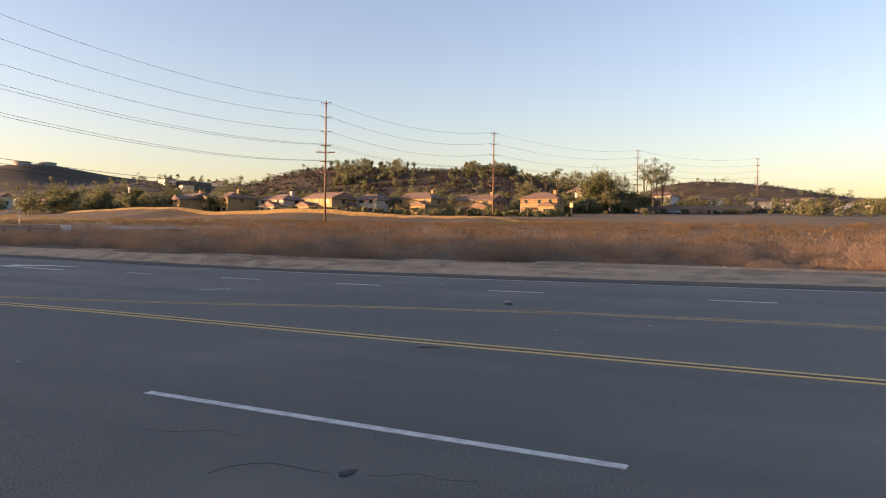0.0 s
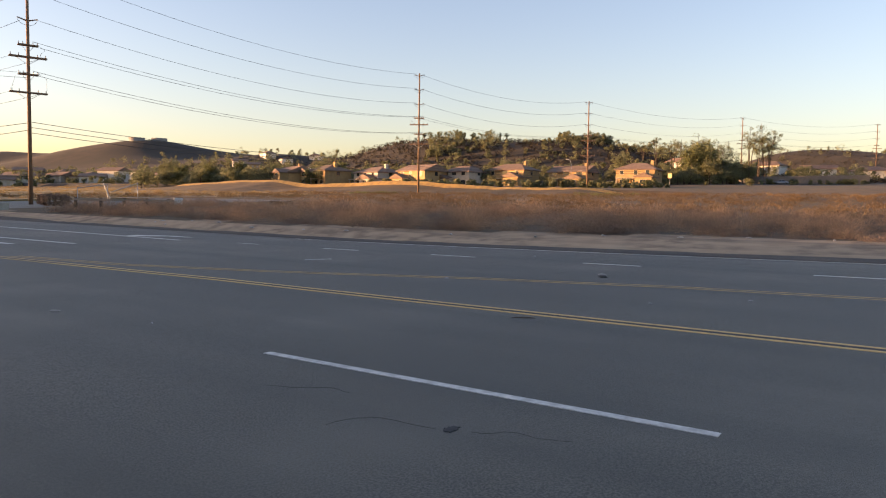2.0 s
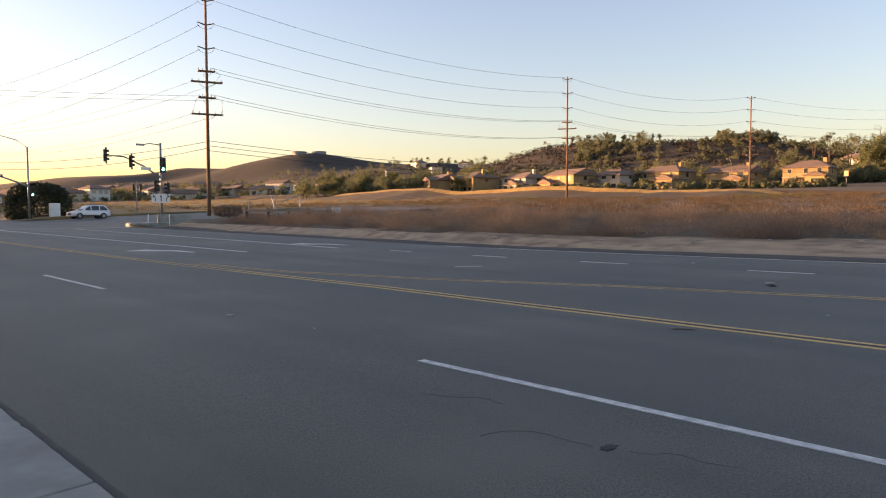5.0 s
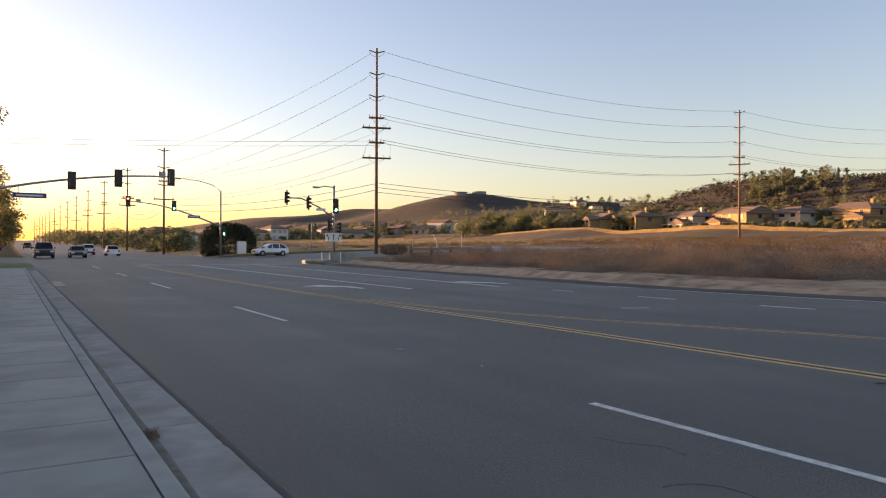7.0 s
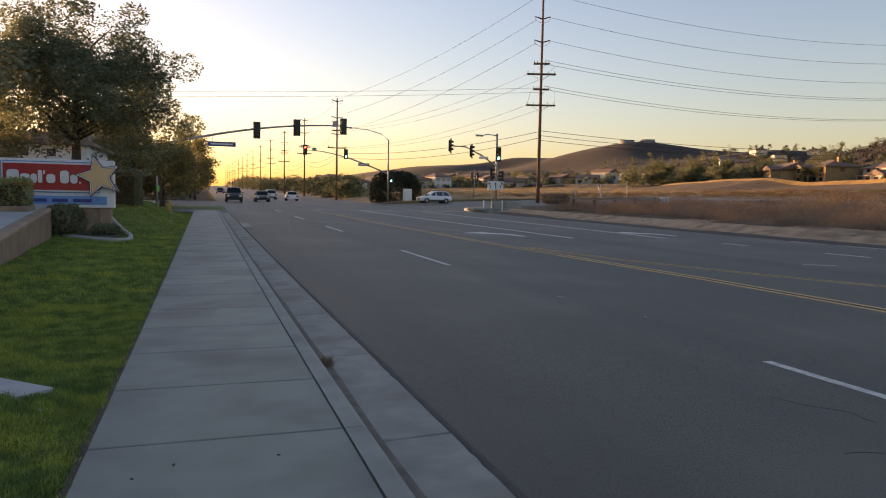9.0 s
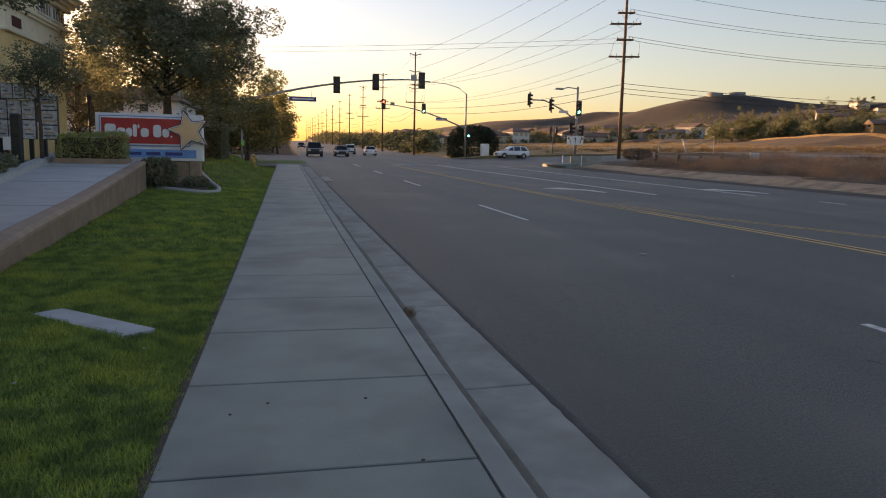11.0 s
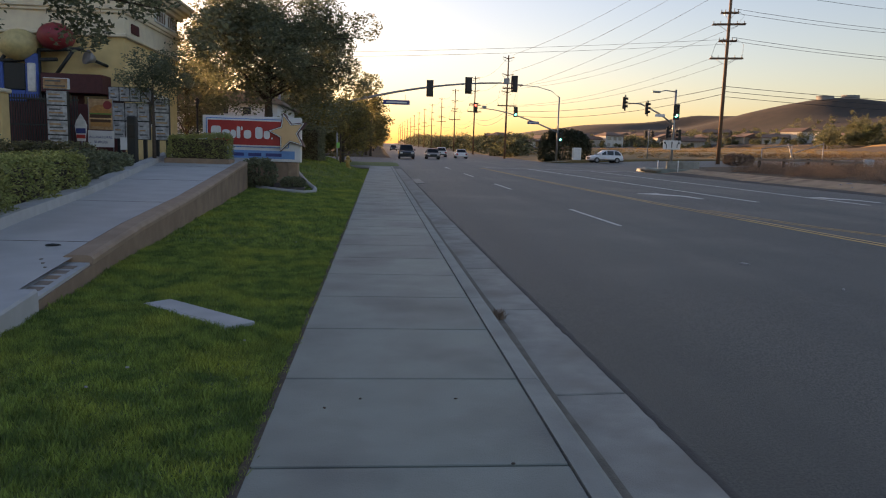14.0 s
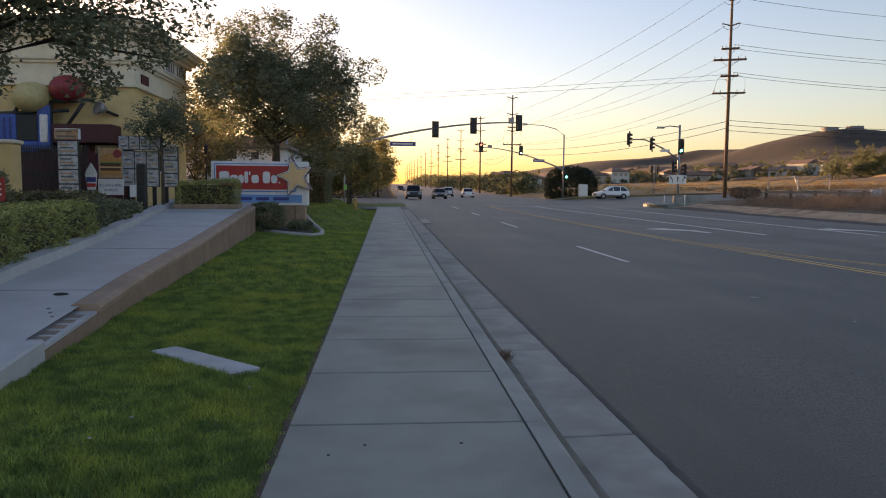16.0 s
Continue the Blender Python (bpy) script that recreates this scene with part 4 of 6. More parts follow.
        for px in ((-0.42, 0.02) if kind in ("suv", "van") else (-0.06,)):
            bm = bmesh.new(); box(bm, px * a - 0.05, px * a + 0.05, -0.016, 0.016, belt - 0.02, H - 0.06)
            for v in bm.verts:
                v.co.y = s * ((W / 2 - 0.1) * (1 - 0.2 * max(v.co.z - belt, 0) / (H - belt)) + 0.008 + v.co.y)
            part("pillar", bm, paint, cab)
    for q0, q1, nm in ((roof[0], roof[1], "rear_window"), (roof[-1], roof[-2], "windscreen")):
        p, q = Vector((q0[0], 0, q0[1])), Vector((q1[0], 0, q1[1]))
        n = Vector((q.z - p.z, 0, -(q.x - p.x))).normalized()
        n = n if (n.x < 0) == (nm == "rear_window") else -n
        lo, hi = p.lerp(q, 0.2) + n * 0.012, p.lerp(q, 0.94) + n * 0.012
        bm = bmesh.new()
        w0, w1 = W / 2 - 0.2, W / 2 - 0.3
        bm.faces.new([bm.verts.new(v) for v in (lo + Vector((0, -w0, 0)), lo + Vector((0, w0, 0)), hi + Vector((0, w1, 0)), hi + Vector((0, -w1, 0)))])
        bmesh.ops.solidify(bm, geom=bm.faces[:], thickness=0.008)
        part(nm, bm, GLASS, cab)
    for wx in (-a * 0.6, a * 0.62):
        for s in (1, -1):
            bm = bmesh.new(); wr = 0.39 if kind in ("suv", "pickup") else 0.34
            tube(bm, (wx, s * (W / 2 - 0.2), wr), (wx, s * (W / 2 + 0.01), wr), wr, n=20)
            wh = part("wheel", bm, RUBBER, ob)
            bm = bmesh.new(); tube(bm, (wx, s * (W / 2), wr), (wx, s * (W / 2 + 0.02), wr), 0.24, 0.2, n=14); part("rim", bm, STEEL, wh)
    if kind == "suv":
        for s in (1, -1):
            bm = bmesh.new(); box(bm, -a * 0.7, a * 0.05, s * (W / 2 - 0.34) - 0.02, s * (W / 2 - 0.34) + 0.02, H + 0.02, H + 0.06, 0.01); part("roof_rail", bm, BLACK, cab)
            bm = bmesh.new(); box(bm, -a * 0.55, a * 0.58, s * (W / 2 + 0.0) - 0.02, s * (W / 2 + 0.0) + 0.02, 0.36, 0.5, 0.01); part("sill", bm, BLACK, body)
    for s in (1, -1):
        bm = bmesh.new(); box(bm, a - 0.14, a - 0.01, s * (W / 2 - 0.28) - 0.18, s * (W / 2 - 0.28) + 0.18, belt * 0.62, belt * 0.78, 0.02); part("headlamp", bm, LAMP_CLEAR, body)
        bm = bmesh.new(); box(bm, -a - 0.012, -a + 0.08, s * (W / 2 - 0.2) - 0.14, s * (W / 2 - 0.2) + 0.14, belt * 0.62, belt * 0.9, 0.02); part("tail_lamp", bm, TAIL_RED, body)
        bm = bmesh.new(); box(bm, a * 0.36, a * 0.46, s * (W / 2 + 0.08) - 0.09, s * (W / 2 + 0.08) + 0.09, belt, belt + 0.16, 0.03); part("wing_mirror", bm, paint, body)
    bm = bmesh.new(); box(bm, -a - 0.02, -a + 0.1, -W / 2 + 0.1, W / 2 - 0.1, 0.3, 0.5, 0.03); part("rear_bumper", bm, BLACK if kind != "sedan" else paint, body)
    bm = bmesh.new(); box(bm, a - 0.12, a + 0.015, -0.5, 0.5, belt * 0.5, belt * 0.72, 0.02); part("grille", bm, BLACK, body)
    bm = bmesh.new(); box(bm, -a - 0.026, -a - 0.02, -0.16, 0.16, 0.62, 0.76); part("number_plate", bm, SIGN_WHITE, body)
    return ob

def on_road(x, y):
    return road_z(x, y) + 0.004
car(4.3, 95.0, on_road(4.3, 95), 270, "pickup", CAR_DARK, "dark pickup coming down the street to the junction")
car(8.0, 98.0, on_road(8, 98), 270, "sedan", CAR_BLACK, "dark grey saloon coming down the street")
car(11.2, 122.0, on_road(11.2, 122), 90, "van", CAR_WHITE, "white hatchback driving off up the street")
car(13.5, 112.0, on_road(13.5, 112), 88, "sedan", CAR_WHITE, "white saloon driving off up the street")
car(4.6, 190.0, on_road(4.6, 190), 270, "sedan", CAR_DARK, "dark saloon far up the street")
car(31.2, 95.0, cross_z(31.2, 95) + 0.006, 185, "suv", CAR_WHITE, "white sport utility car turning at the junction")
# parked cars beyond the field
for x, y, t, kd, m, lb in ((262, 63, 100, "pickup", CAR_WHITE, "white pickup parked below the block wall"), (262, 39, 95, "sedan", CAR_SILVER, "silver saloon parked below the block wall")):
    car(x, y, land(x, y), t, kd, m, lb)

# ---- left side: lawn, low wall, raised walk ----
def wall_x(y):
    """The face of the low wall that holds up the raised walk."""
    return -2.05 - 0.085 * (y - 5) if y < 13 else -2.73 - 0.075 * (y - 13)
def raised_z(y):
    return 0.22 + 0.052 * (y - 6.6) if y < 10 else 0.40 + 0.03 * (y - 10) if y < 14 else 0.52 + 0.05 * (y - 14)
def lawn_z(x, y):
    k = step(0.0, -2.2, x)
    return rise(y) - 0.02 + 0.05 * k + 0.7 * step(25, 37, y) * (1 - step(44, 50, y)) * step(-0.4, -2.6, x) + 0.03 * noise.noise((x * 1.5, y * 0.7, 0)) * k

ly = [-12 + 0.75 * i for i in range(78)]
lawn_verts, lawn_faces = [], []
for j, y in enumerate(ly):
    for i in range(9):
        left = wall_x(y) - 0.1 if 5 < y < 24 else -4.2
        x = WALK_L - 0.004 + (left - WALK_L) * i / 8
        lawn_verts.append((x, y, lawn_z(x, y)))
for j in range(len(ly) - 1):
    for i in range(8):
        lawn_faces.append((j * 9 + i, j * 9 + i + 9, j * 9 + i + 10, j * 9 + i + 1))
lawn = raw("lawn_bed", lawn_verts, lawn_faces, LAWN, True)
tagged(lawn, "lawn of mown green grass sloping to the pavement", "lawn", kind="structure")

def grass(seed, n, x0, x1, y0, y1, h, name):
    rng = np.random.default_rng(seed)
    x, y = rng.uniform(x0, x1, n), rng.uniform(y0, y1, n)
    keep = np.array([a < WALK_L - 0.008 + 0.012 * math.sin(b * 9) and not (5.0 < b < 24 and a < wall_x(b) + 0.02) and not (abs((a + 0.93) * 0.755 - (b - 6.66) * 0.656) < 0.64 and abs((a + 0.93) * 0.656 + (b - 6.66) * 0.755) < 0.155) for a, b in zip(x, y)])
    x, y = x[keep], y[keep]
    z = np.array([lawn_z(a, b) for a, b in zip(x, y)])
    n = len(x)
    ang = rng.uniform(0, math.tau, n)
    patch = np.array([0.6 * noise.noise((a * 0.9, b * 0.9, 5)) + 0.9 * noise.noise((a * 6.5, b * 6.5, 2)) for a, b in zip(x, y)])
    hh = h * rng.uniform(0.5, 1.3, n) * np.clip(1 + 0.8 * patch, 0.3, 2.0)
    w = (0.0048 if y0 < 5 else 0.01) * rng.uniform(0.7, 1.4, n)
    lx, lyy = rng.normal(0, 0.4, n) * hh, rng.normal(0, 0.4, n) * hh
    v = np.stack([np.stack([x - np.cos(ang) * w, y - np.sin(ang) * w, z], 1), np.stack([x + np.cos(ang) * w, y + np.sin(ang) * w, z], 1), np.stack([x + lx, y + lyy, z + hh], 1)], 1).reshape(-1, 3)
    ob = raw(name, v.tolist(), np.arange(n * 3).reshape(n, 3).tolist(), GRASS)
    return tagged(ob, "mown green grass with lighter yellow patches", "grass", kind="stuff")
grass(1, 270000, -3.2, 0.1, 1.5, 11, 0.036, "grass")
grass(2, 90000, -4.2, 0.1, 11, 26, 0.04, "grass")
grass(4, 60000, -4.2, 0.1, -9, 1.5, 0.05, "grass")
grass(3, 30000, -4.2, 0.1, 26, 46, 0.07, "grass")

bm = bmesh.new()
rows = []
for k in range(230):
    y = -6 + 0.22 * k
    e = 0.018 * noise.noise((0, y * 2.3, 1))
    rows.append([bm.verts.new(p) for p in ((WALK_L - 0.06 + e, y, rise(y) - 0.02), (WALK_L - 0.025, y, rise(y) + 0.002), (WALK_L - 0.01 + 0.5 * e, y, rise(y) + 0.005), (WALK_L + 0.01 + 0.6 * e, y, rise(y) - 0.004))])
for a, b in zip(rows, rows[1:]):
    for k in range(3):
        bm.faces.new((a[k], a[k + 1], b[k + 1], b[k]))
tagged(link_mesh("edge_soil", bm, SOIL, True), "dark line of bare soil along the pavement edge", "soil", kind="stuff")

# concrete box lid in the lawn
lid = thing("utility_box_lid", (-0.93, 6.66, lawn_z(-0.93, 6.66) + 0.012), "pale concrete utility box lid set in the lawn", "utility cover", turn=-43)
bm = bmesh.new(); box(bm, -0.63, 0.63, -0.145, 0.145, -0.1, 0.005, 0.006); part("frame", bm, PALE_CONCRETE, lid)
bm = bmesh.new(); box(bm, -0.595, 0.595, -0.112, 0.112, -0.02, 0.009, 0.003); part("cover", bm, PALE_CONCRETE, lid)

# raised walk and its retaining wall
deck = sheet("raised_walk", [0, 0.25, 0.5, 0.75, 1.0], [3.0 + 0.5 * i for i in range(56)], lambda x, y: raised_z(y) - 0.012, PATH_CONCRETE)
for v in deck.data.vertices:
    y = v.co.y
    v.co.x = wall_x(y) - 0.2 + (-(3.62 + 0.15 * (y - 6)) - (wall_x(y) - 0.2)) * v.co.x
tagged(deck, "raised concrete path behind the low wall", "path", kind="structure")
for k in range(4):
    y = 8.9 + 4.2 * k
    bm = bmesh.new(); xa, xb = wall_x(y) - 0.3, -(3.55 + 0.15 * (y - 6)); z = raised_z(y) - 0.012
    box(bm, xb, xa, y - 0.009, y + 0.009, z - 0.02, z + 0.0025)
    part("joint", bm, SILT_AND_SHADE, deck, "dark joint across the path")
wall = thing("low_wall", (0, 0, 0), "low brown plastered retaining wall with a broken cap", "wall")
def wall_run(y0, y1, outline, n=40):
    """A section in x (from the wall's face) and z (from the path), drawn along the wall; low points reach the lawn."""
    bm, rows = bmesh.new(), []
    for i in range(n + 1):
        y = y0 + (y1 - y0) * i / n
        x, wob = wall_x(y), 0.006 * noise.noise((0, y * 2.1, 4))
        rows.append([bm.verts.new((x + px + wob, y, lawn_z(x, y) - 0.15 if pz < -1 else raised_z(y) + pz + 0.5 * wob)) for px, pz in outline])
    for a, b in zip(rows, rows[1:]):
        for k in range(len(outline)):
            q = (k + 1) % len(outline)
            bm.faces.new((a[k], a[q], b[q], b[k]))
    bm.faces.new(rows[0][::-1]); bm.faces.new(rows[-1])
    bmesh.ops.recalc_face_normals(bm, faces=bm.faces[:])
    return bm
WALL_END = 23.8
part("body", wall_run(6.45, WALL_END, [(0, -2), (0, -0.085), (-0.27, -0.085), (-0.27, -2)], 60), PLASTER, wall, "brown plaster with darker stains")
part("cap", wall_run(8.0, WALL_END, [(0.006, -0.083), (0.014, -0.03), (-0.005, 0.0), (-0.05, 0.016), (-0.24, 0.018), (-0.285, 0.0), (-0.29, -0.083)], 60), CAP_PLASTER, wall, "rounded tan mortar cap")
# the stretch where the cap has gone: hollow blocks, their cells filled with dark rubble
broken = part("hollow_block", wall_run(6.47, 7.97, [(-0.015, -0.083), (-0.015, -0.055), (-0.26, -0.055), (-0.26, -0.083)], 8), PALE_CONCRETE, wall, "bare hollow blocks where the cap broke off")
rng = np.random.default_rng(5)
for k in range(6):
    y = 6.55 + 0.22 * k
    x, z = wall_x(y + 0.07), raised_z(y + 0.07) - 0.052
    bm = bmesh.new(); box(bm, -0.21, -0.075, 0.0, 0.145, -0.02, 0.0, 0.004)
    for v in bm.verts:
        v.co = (x + v.co.x - 0.085 * v.co.y + rng.normal(0, 0.004), y + v.co.y, z + v.co.z + 0.052 * (v.co.y - 0.07))
    part("cell", bm, MORTAR if k % 3 else BRICK, broken, "cell of the block filled with mortar")
# pale concrete end of the wall
pier = thing("wall_end", (0, 0, 0), "pale concrete end block of the low wall", "wall")
bm = wall_run(3.0, 6.45, [(0.03, -2), (0.03, 0.02), (0.012, 0.04), (-0.3, 0.04), (-0.3, -2)], 12)
part("block", bm, PALE_CONCRETE, pier)
# pale kerb along the far side of the path, and the hedge bed behind it
edge = thing("path_kerb", (0, 0, 0), "pale concrete kerb along the raised path", "kerb")
def kerb_x(y):
    return -3.6 - 0.15 * (y - 6)
bm = bmesh.new()
rows = []
for i in range(38):
    y = 3.0 + 0.6 * i
    x, z = kerb_x(y), raised_z(y)
    rows.append([bm.verts.new(p) for p in ((x + 0.16, y, z - 0.1), (x + 0.15, y, z + 0.13), (x - 0.1, y, z + 0.14), (x - 0.12, y, z - 0.1))])
for a, b in zip(rows, rows[1:]):
    for k in range(3):
        bm.faces.new((a[k], a[k + 1], b[k + 1], b[k]))
bm.faces.new(rows[0][::-1]); bm.faces.new(rows[-1])
bmesh.ops.recalc_face_normals(bm, faces=bm.faces[:])
part("kerb_stone", bm, PALE_CONCRETE, edge)

lot = sheet("parking_lot", [-60 + 4 * i for i in range(15)] + [-3.0], [-40 + 3 * i for i in range(35)],
            lambda x, y: (0.1 + 0.045 * min(max(y - 4, 0), 20)) if x < -5 else lawn_z(-4, y) - 0.12, ASPHALT)
tagged(lot, "grey asphalt car park beside the restaurant", "car park", kind="structure")

# ---- small things on street and lawn ----
def lump(name, x, y, z, size, mat, label, category, seed=0):
    rng = np.random.default_rng(seed)
    bm = bmesh.new()
    bmesh.ops.create_icosphere(bm, subdivisions=2, radius=1.0)
    for v in bm.verts:
        k = 1 + 0.3 * noise.noise(v.co * 1.7 + Vector((seed, 0, 0)))
        v.co = Vector((v.co.x * size[0] * k, v.co.y * size[1] * k, max(v.co.z, -0.3) * size[2] * k))
    ob = link_mesh(name, bm, mat, True)
    ob.matrix_world = pose(x, y, z, 0, 0, seed * 40)
    return tagged(ob, label, category)
lump("debris", 16.9, 6.4, road_z(16.9, 6.4), (0.21, 0.11, 0.06), BLACK, "dark scrap of torn tyre with a pale top", "debris", 1)
lump("litter", 16.95, 6.45, road_z(16.9, 6.4) + 0.05, (0.11, 0.07, 0.03), PAPER, "pale scrap of litter on the street", "litter", 2)
for k, (x, y, w) in enumerate(((6.45, 11.05, 0.13), (14.6, 2.7, 0.1), (21.7, 10.6, 0.16), (6.7, 9.0, 0.06), (14.4, 9.2, 0.07), (13.2, 4.1, 0.05))):
    lump("litter", x, y, road_z(x, y) + 0.004, (w * 0.75, w * 0.3, 0.02), PAPER, "pale scrap of litter on the street", "litter", 3 + k)
lump("debris", 10.5, 5.2, road_z(10.5, 5.2), (0.2, 0.045, 0.02), BARK, "flat brown strip of debris by the centre line", "debris", 12)
bm = bmesh.new()
ring = [(5.26 + r * math.cos(a), 3.1 + 0.6 * r * math.sin(a)) for a, r in ((k * math.tau / 26, 0.075 * (1 + 0.5 * noise.noise((k * 0.9, 0, 4)))) for k in range(26))]
hub = bm.verts.new((5.26, 3.1, road_z(5.26, 3.1) + 0.012))
rim = [bm.verts.new((x, y, road_z(x, y) + 0.008)) for x, y in ring]
low = [bm.verts.new((5.26 + (x - 5.26) * 1.1, 3.1 + (y - 3.1) * 1.1, road_z(x, y) - 0.004)) for x, y in ring]
for k in range(26):
    j = (k + 1) % 26
    bm.faces.new((hub, rim[k], rim[j]))
    bm.faces.new((rim[k], low[k], low[j], rim[j]))
tagged(link_mesh("tar_patch", bm, PATCH), "dark tar patch on the asphalt", "patch")
rng = np.random.default_rng(21)
wv = []
for k in range(260):
    a, r = rng.uniform(0, math.tau), rng.uniform(0, 0.13)
    p = np.array([1.86 + r * math.cos(a) * 0.5, 7.3 + r * math.sin(a) * 1.3, rise(7) - 0.15])
    tip = p + np.array([rng.normal(0, 0.05), rng.normal(0, 0.07), rng.uniform(0.02, 0.08)])
    wv += [p + np.array([0.004, 0.003, 0]), p - np.array([0.004, 0.003, 0]), tip]
ob = raw("gutter_weed", [tuple(v) for v in wv], [(3 * k, 3 * k + 1, 3 * k + 2) for k in range(260)], BRUSH)
tagged(ob, "small tuft of dry orange weed in the gutter", "weed")
for k, (x, y) in enumerate(((0.35, 4.35), (1.12, 4.5), (1.3, 3.6), (0.55, 4.5), (0.9, 3.2))):
    lump("leaf_litter", x, y, rise(y) + 0.004, (0.012, 0.008, 0.006), BARK, "tiny dry leaf on the pavement", "leaf", 30 + k)
for k, (x, y) in enumerate(((-0.35, 5.75), (-0.95, 5.0), (-0.6, 11.4), (-0.25, 17.0), (-1.05, 4.6), (-0.15, 20.5))):
    lump("litter", x, y, lawn_z(x, y) + 0.03, (0.013, 0.01, 0.008), PAPER, "small white scrap of litter in the grass", "litter", 40 + k)
lump("debris", -2.95, 8.6, raised_z(8.6), (0.08, 0.03, 0.02), BLACK, "dark scrap lying on the raised path", "debris", 50)
for k in range(4):
    x, y = wall_x(7.4) - 0.3 - 0.1 * (k % 3), 7.5 + 0.19 * k
    bm = bmesh.new(); box(bm, -0.012 - 0.006 * (k % 3), 0.015, -0.01, 0.012, 0, 0.01, 0.003)
    ob = link_mesh("brick_fragment", bm, MORTAR)
    ob.matrix_world = pose(x, y, raised_z(y) - 0.012, 0, 0, 37 * k)
    tagged(ob, "broken piece of the wall's cap", "rubble", "broken cap pieces")

# ---- the field corner ----
cz = land(28.5, 63) - 0.06
cs = thing("corner_paving", (28.6, 63.2, cz), "pale concrete corner paving with a curved kerb", "paving")
bm = bmesh.new(); prism(bm, [(-3.3, -0.4), (4.0, -0.4), (4.0, 0.05), (-3.0, 0.05), (-3.3, -0.05)], -1.4, 3.6); part("slab", bm, CONCRETE, cs)
bm = bmesh.new(); pipe(bm, [(-3.2, -2.4, -0.1), (-3.7, -0.6, -0.1), (-3.5, 1.8, -0.08), (-2.4, 3.7, -0.05), (0.2, 4.6, 0.0), (4.5, 4.7, 0.1)], 0.16, 6); part("kerb_stone", bm, CONCRETE, cs)
lw = thing("low_block", (28.6, 64.0, 0.5), "low pale concrete block wall at the corner", "wall")
bm = bmesh.new(); box(bm, -1.55, 1.55, -0.15, 0.15, -0.3, 0.95, 0.03); part("block", bm, GUTTER, lw)
for k, (x, y) in enumerate(((27.0, 61.3), (26.6, 64.9))):
    b = thing("bollard", (x, y, land(x, y)), "thin white marker bollard at the corner", "bollard", "marker bollards")
    bm = bmesh.new(); tube(bm, (0, 0, -0.1), (0, 0, 1.0), 0.05, n=8); part("post", bm, SIGN_WHITE, b)
rail = thing("barrier_rail", (36.5, 56.0, land(36.5, 56)), "long weathered timber barrier rail across the brush", "barrier")
bm = bmesh.new(); box(bm, -5.2, 4.0, -0.06, 0.06, 0.72, 0.9, 0.01); part("rail", bm, MORTAR, rail)
for k in range(5):
    bm = bmesh.new(); box(bm, -5.0 + 2.1 * k, -4.8 + 2.1 * k, 0.06, 0.22, -0.1, 0.98, 0.01); part("post", bm, BARK, rail)
bm = bmesh.new(); box(bm, 4.0, 4.9, -0.12, 0.12, 0.5, 1.1, 0.05); part("end_block", bm, PALE_CONCRETE, rail, "pale rounded end piece")
gate = thing("pipe_gate", (39.0, 62.0, land(39, 62)), "thin bent pipe gate frame in the field", "gate")
for a, b in (((-4, 0, 0), (-4, 0, 1.7)), ((-4, 0, 1.7), (-1.2, 0, 2.1)), ((-1.2, 0, 0), (-1.2, 0, 2.1)), ((-0.6, 0, 0), (-1.6, 0, 2.2)), ((1.8, 0, 0), (1.8, 0, 2.4)), ((-0.9, 0, 1.4), (1.8, 0, 2.3))):
    bm = bmesh.new(); tube(bm, a, b, 0.05, n=6); part("pipe", bm, STEEL, gate)
shrub("bush", 61, (28.9, 107.6, land(29.0, 107.6) - 2.3), (8.0, 5.0, 6.9), LEAF_DARK, "huge dark rounded bush behind the signal post", n=7000, leaf=0.15)
cab2 = thing("utility_cabinet", (29.6, 103.2, land(29.6, 103.2)), "pale metal utility cabinet beside the dark bush", "cabinet")
bm = bmesh.new(); box(bm, -0.6, 0.6, -0.35, 0.35, -0.1, 1.75, 0.04); part("body", bm, SIGN_WHITE, cab2)
bm = bmesh.new(); box(bm, -0.52, 0.52, -0.37, -0.35, 0.1, 1.6, 0.01); part("door", bm, SIGN_WHITE, cab2)
verge = sheet("far_corner_kerb", [25.0, 25.3, 60, 120], [99.0, 99.3, 101.5], lambda x, y: cross_z(x, 99) + 0.15, CONCRETE)
tagged(verge, "pale concrete pavement along the side street", "pavement", kind="structure")
shrub("bush", 62, (40.2, 76.0, cross_z(40.2, 76)), (3.3, 2.5, 1.3), BRUSH, "round dry bush beside the power pole", n=900, leaf=0.09)

# ---- beyond the field ----
bw = thing("block_wall", (268.0, 48.0, land(268, 48)), "long grey block retaining wall above the field", "wall", turn=90)
bm = bmesh.new(); box(bm, -34, 22, -0.2, 0.2, -1.5, 2.3); part("panel", bm, WALL_BLOCK, bw)
for k in range(15):
    bm = bmesh.new(); box(bm, -34.2 + 4 * k, -33.8 + 4 * k, -0.3, 0.3, -1.5, 2.45); part("pier", bm, WALL_BLOCK, bw)
sl = thing("street_lamp", (201, 88, land(201, 88)), "curved steel street lamp beyond the field", "street lamp")
bm = bmesh.new(); pipe(bm, [(0, 0, -0.2), (0, 0, 6.5), (0.3, 0.4, 7.6), (1.1, 1.2, 8.2), (2.0, 2.2, 8.3)], [0.12, 0.09, 0.07, 0.06, 0.05], 8); part("post", bm, STEEL, sl)
bm = bmesh.new(); box(bm, 1.7, 2.5, 2.0, 2.5, 8.22, 8.4, 0.05); part("lantern", bm, STEEL, sl)
ys = thing("road_sign", (197, 57.2, land(197, 57.2)), "pale yellow road sign on a post", "sign")
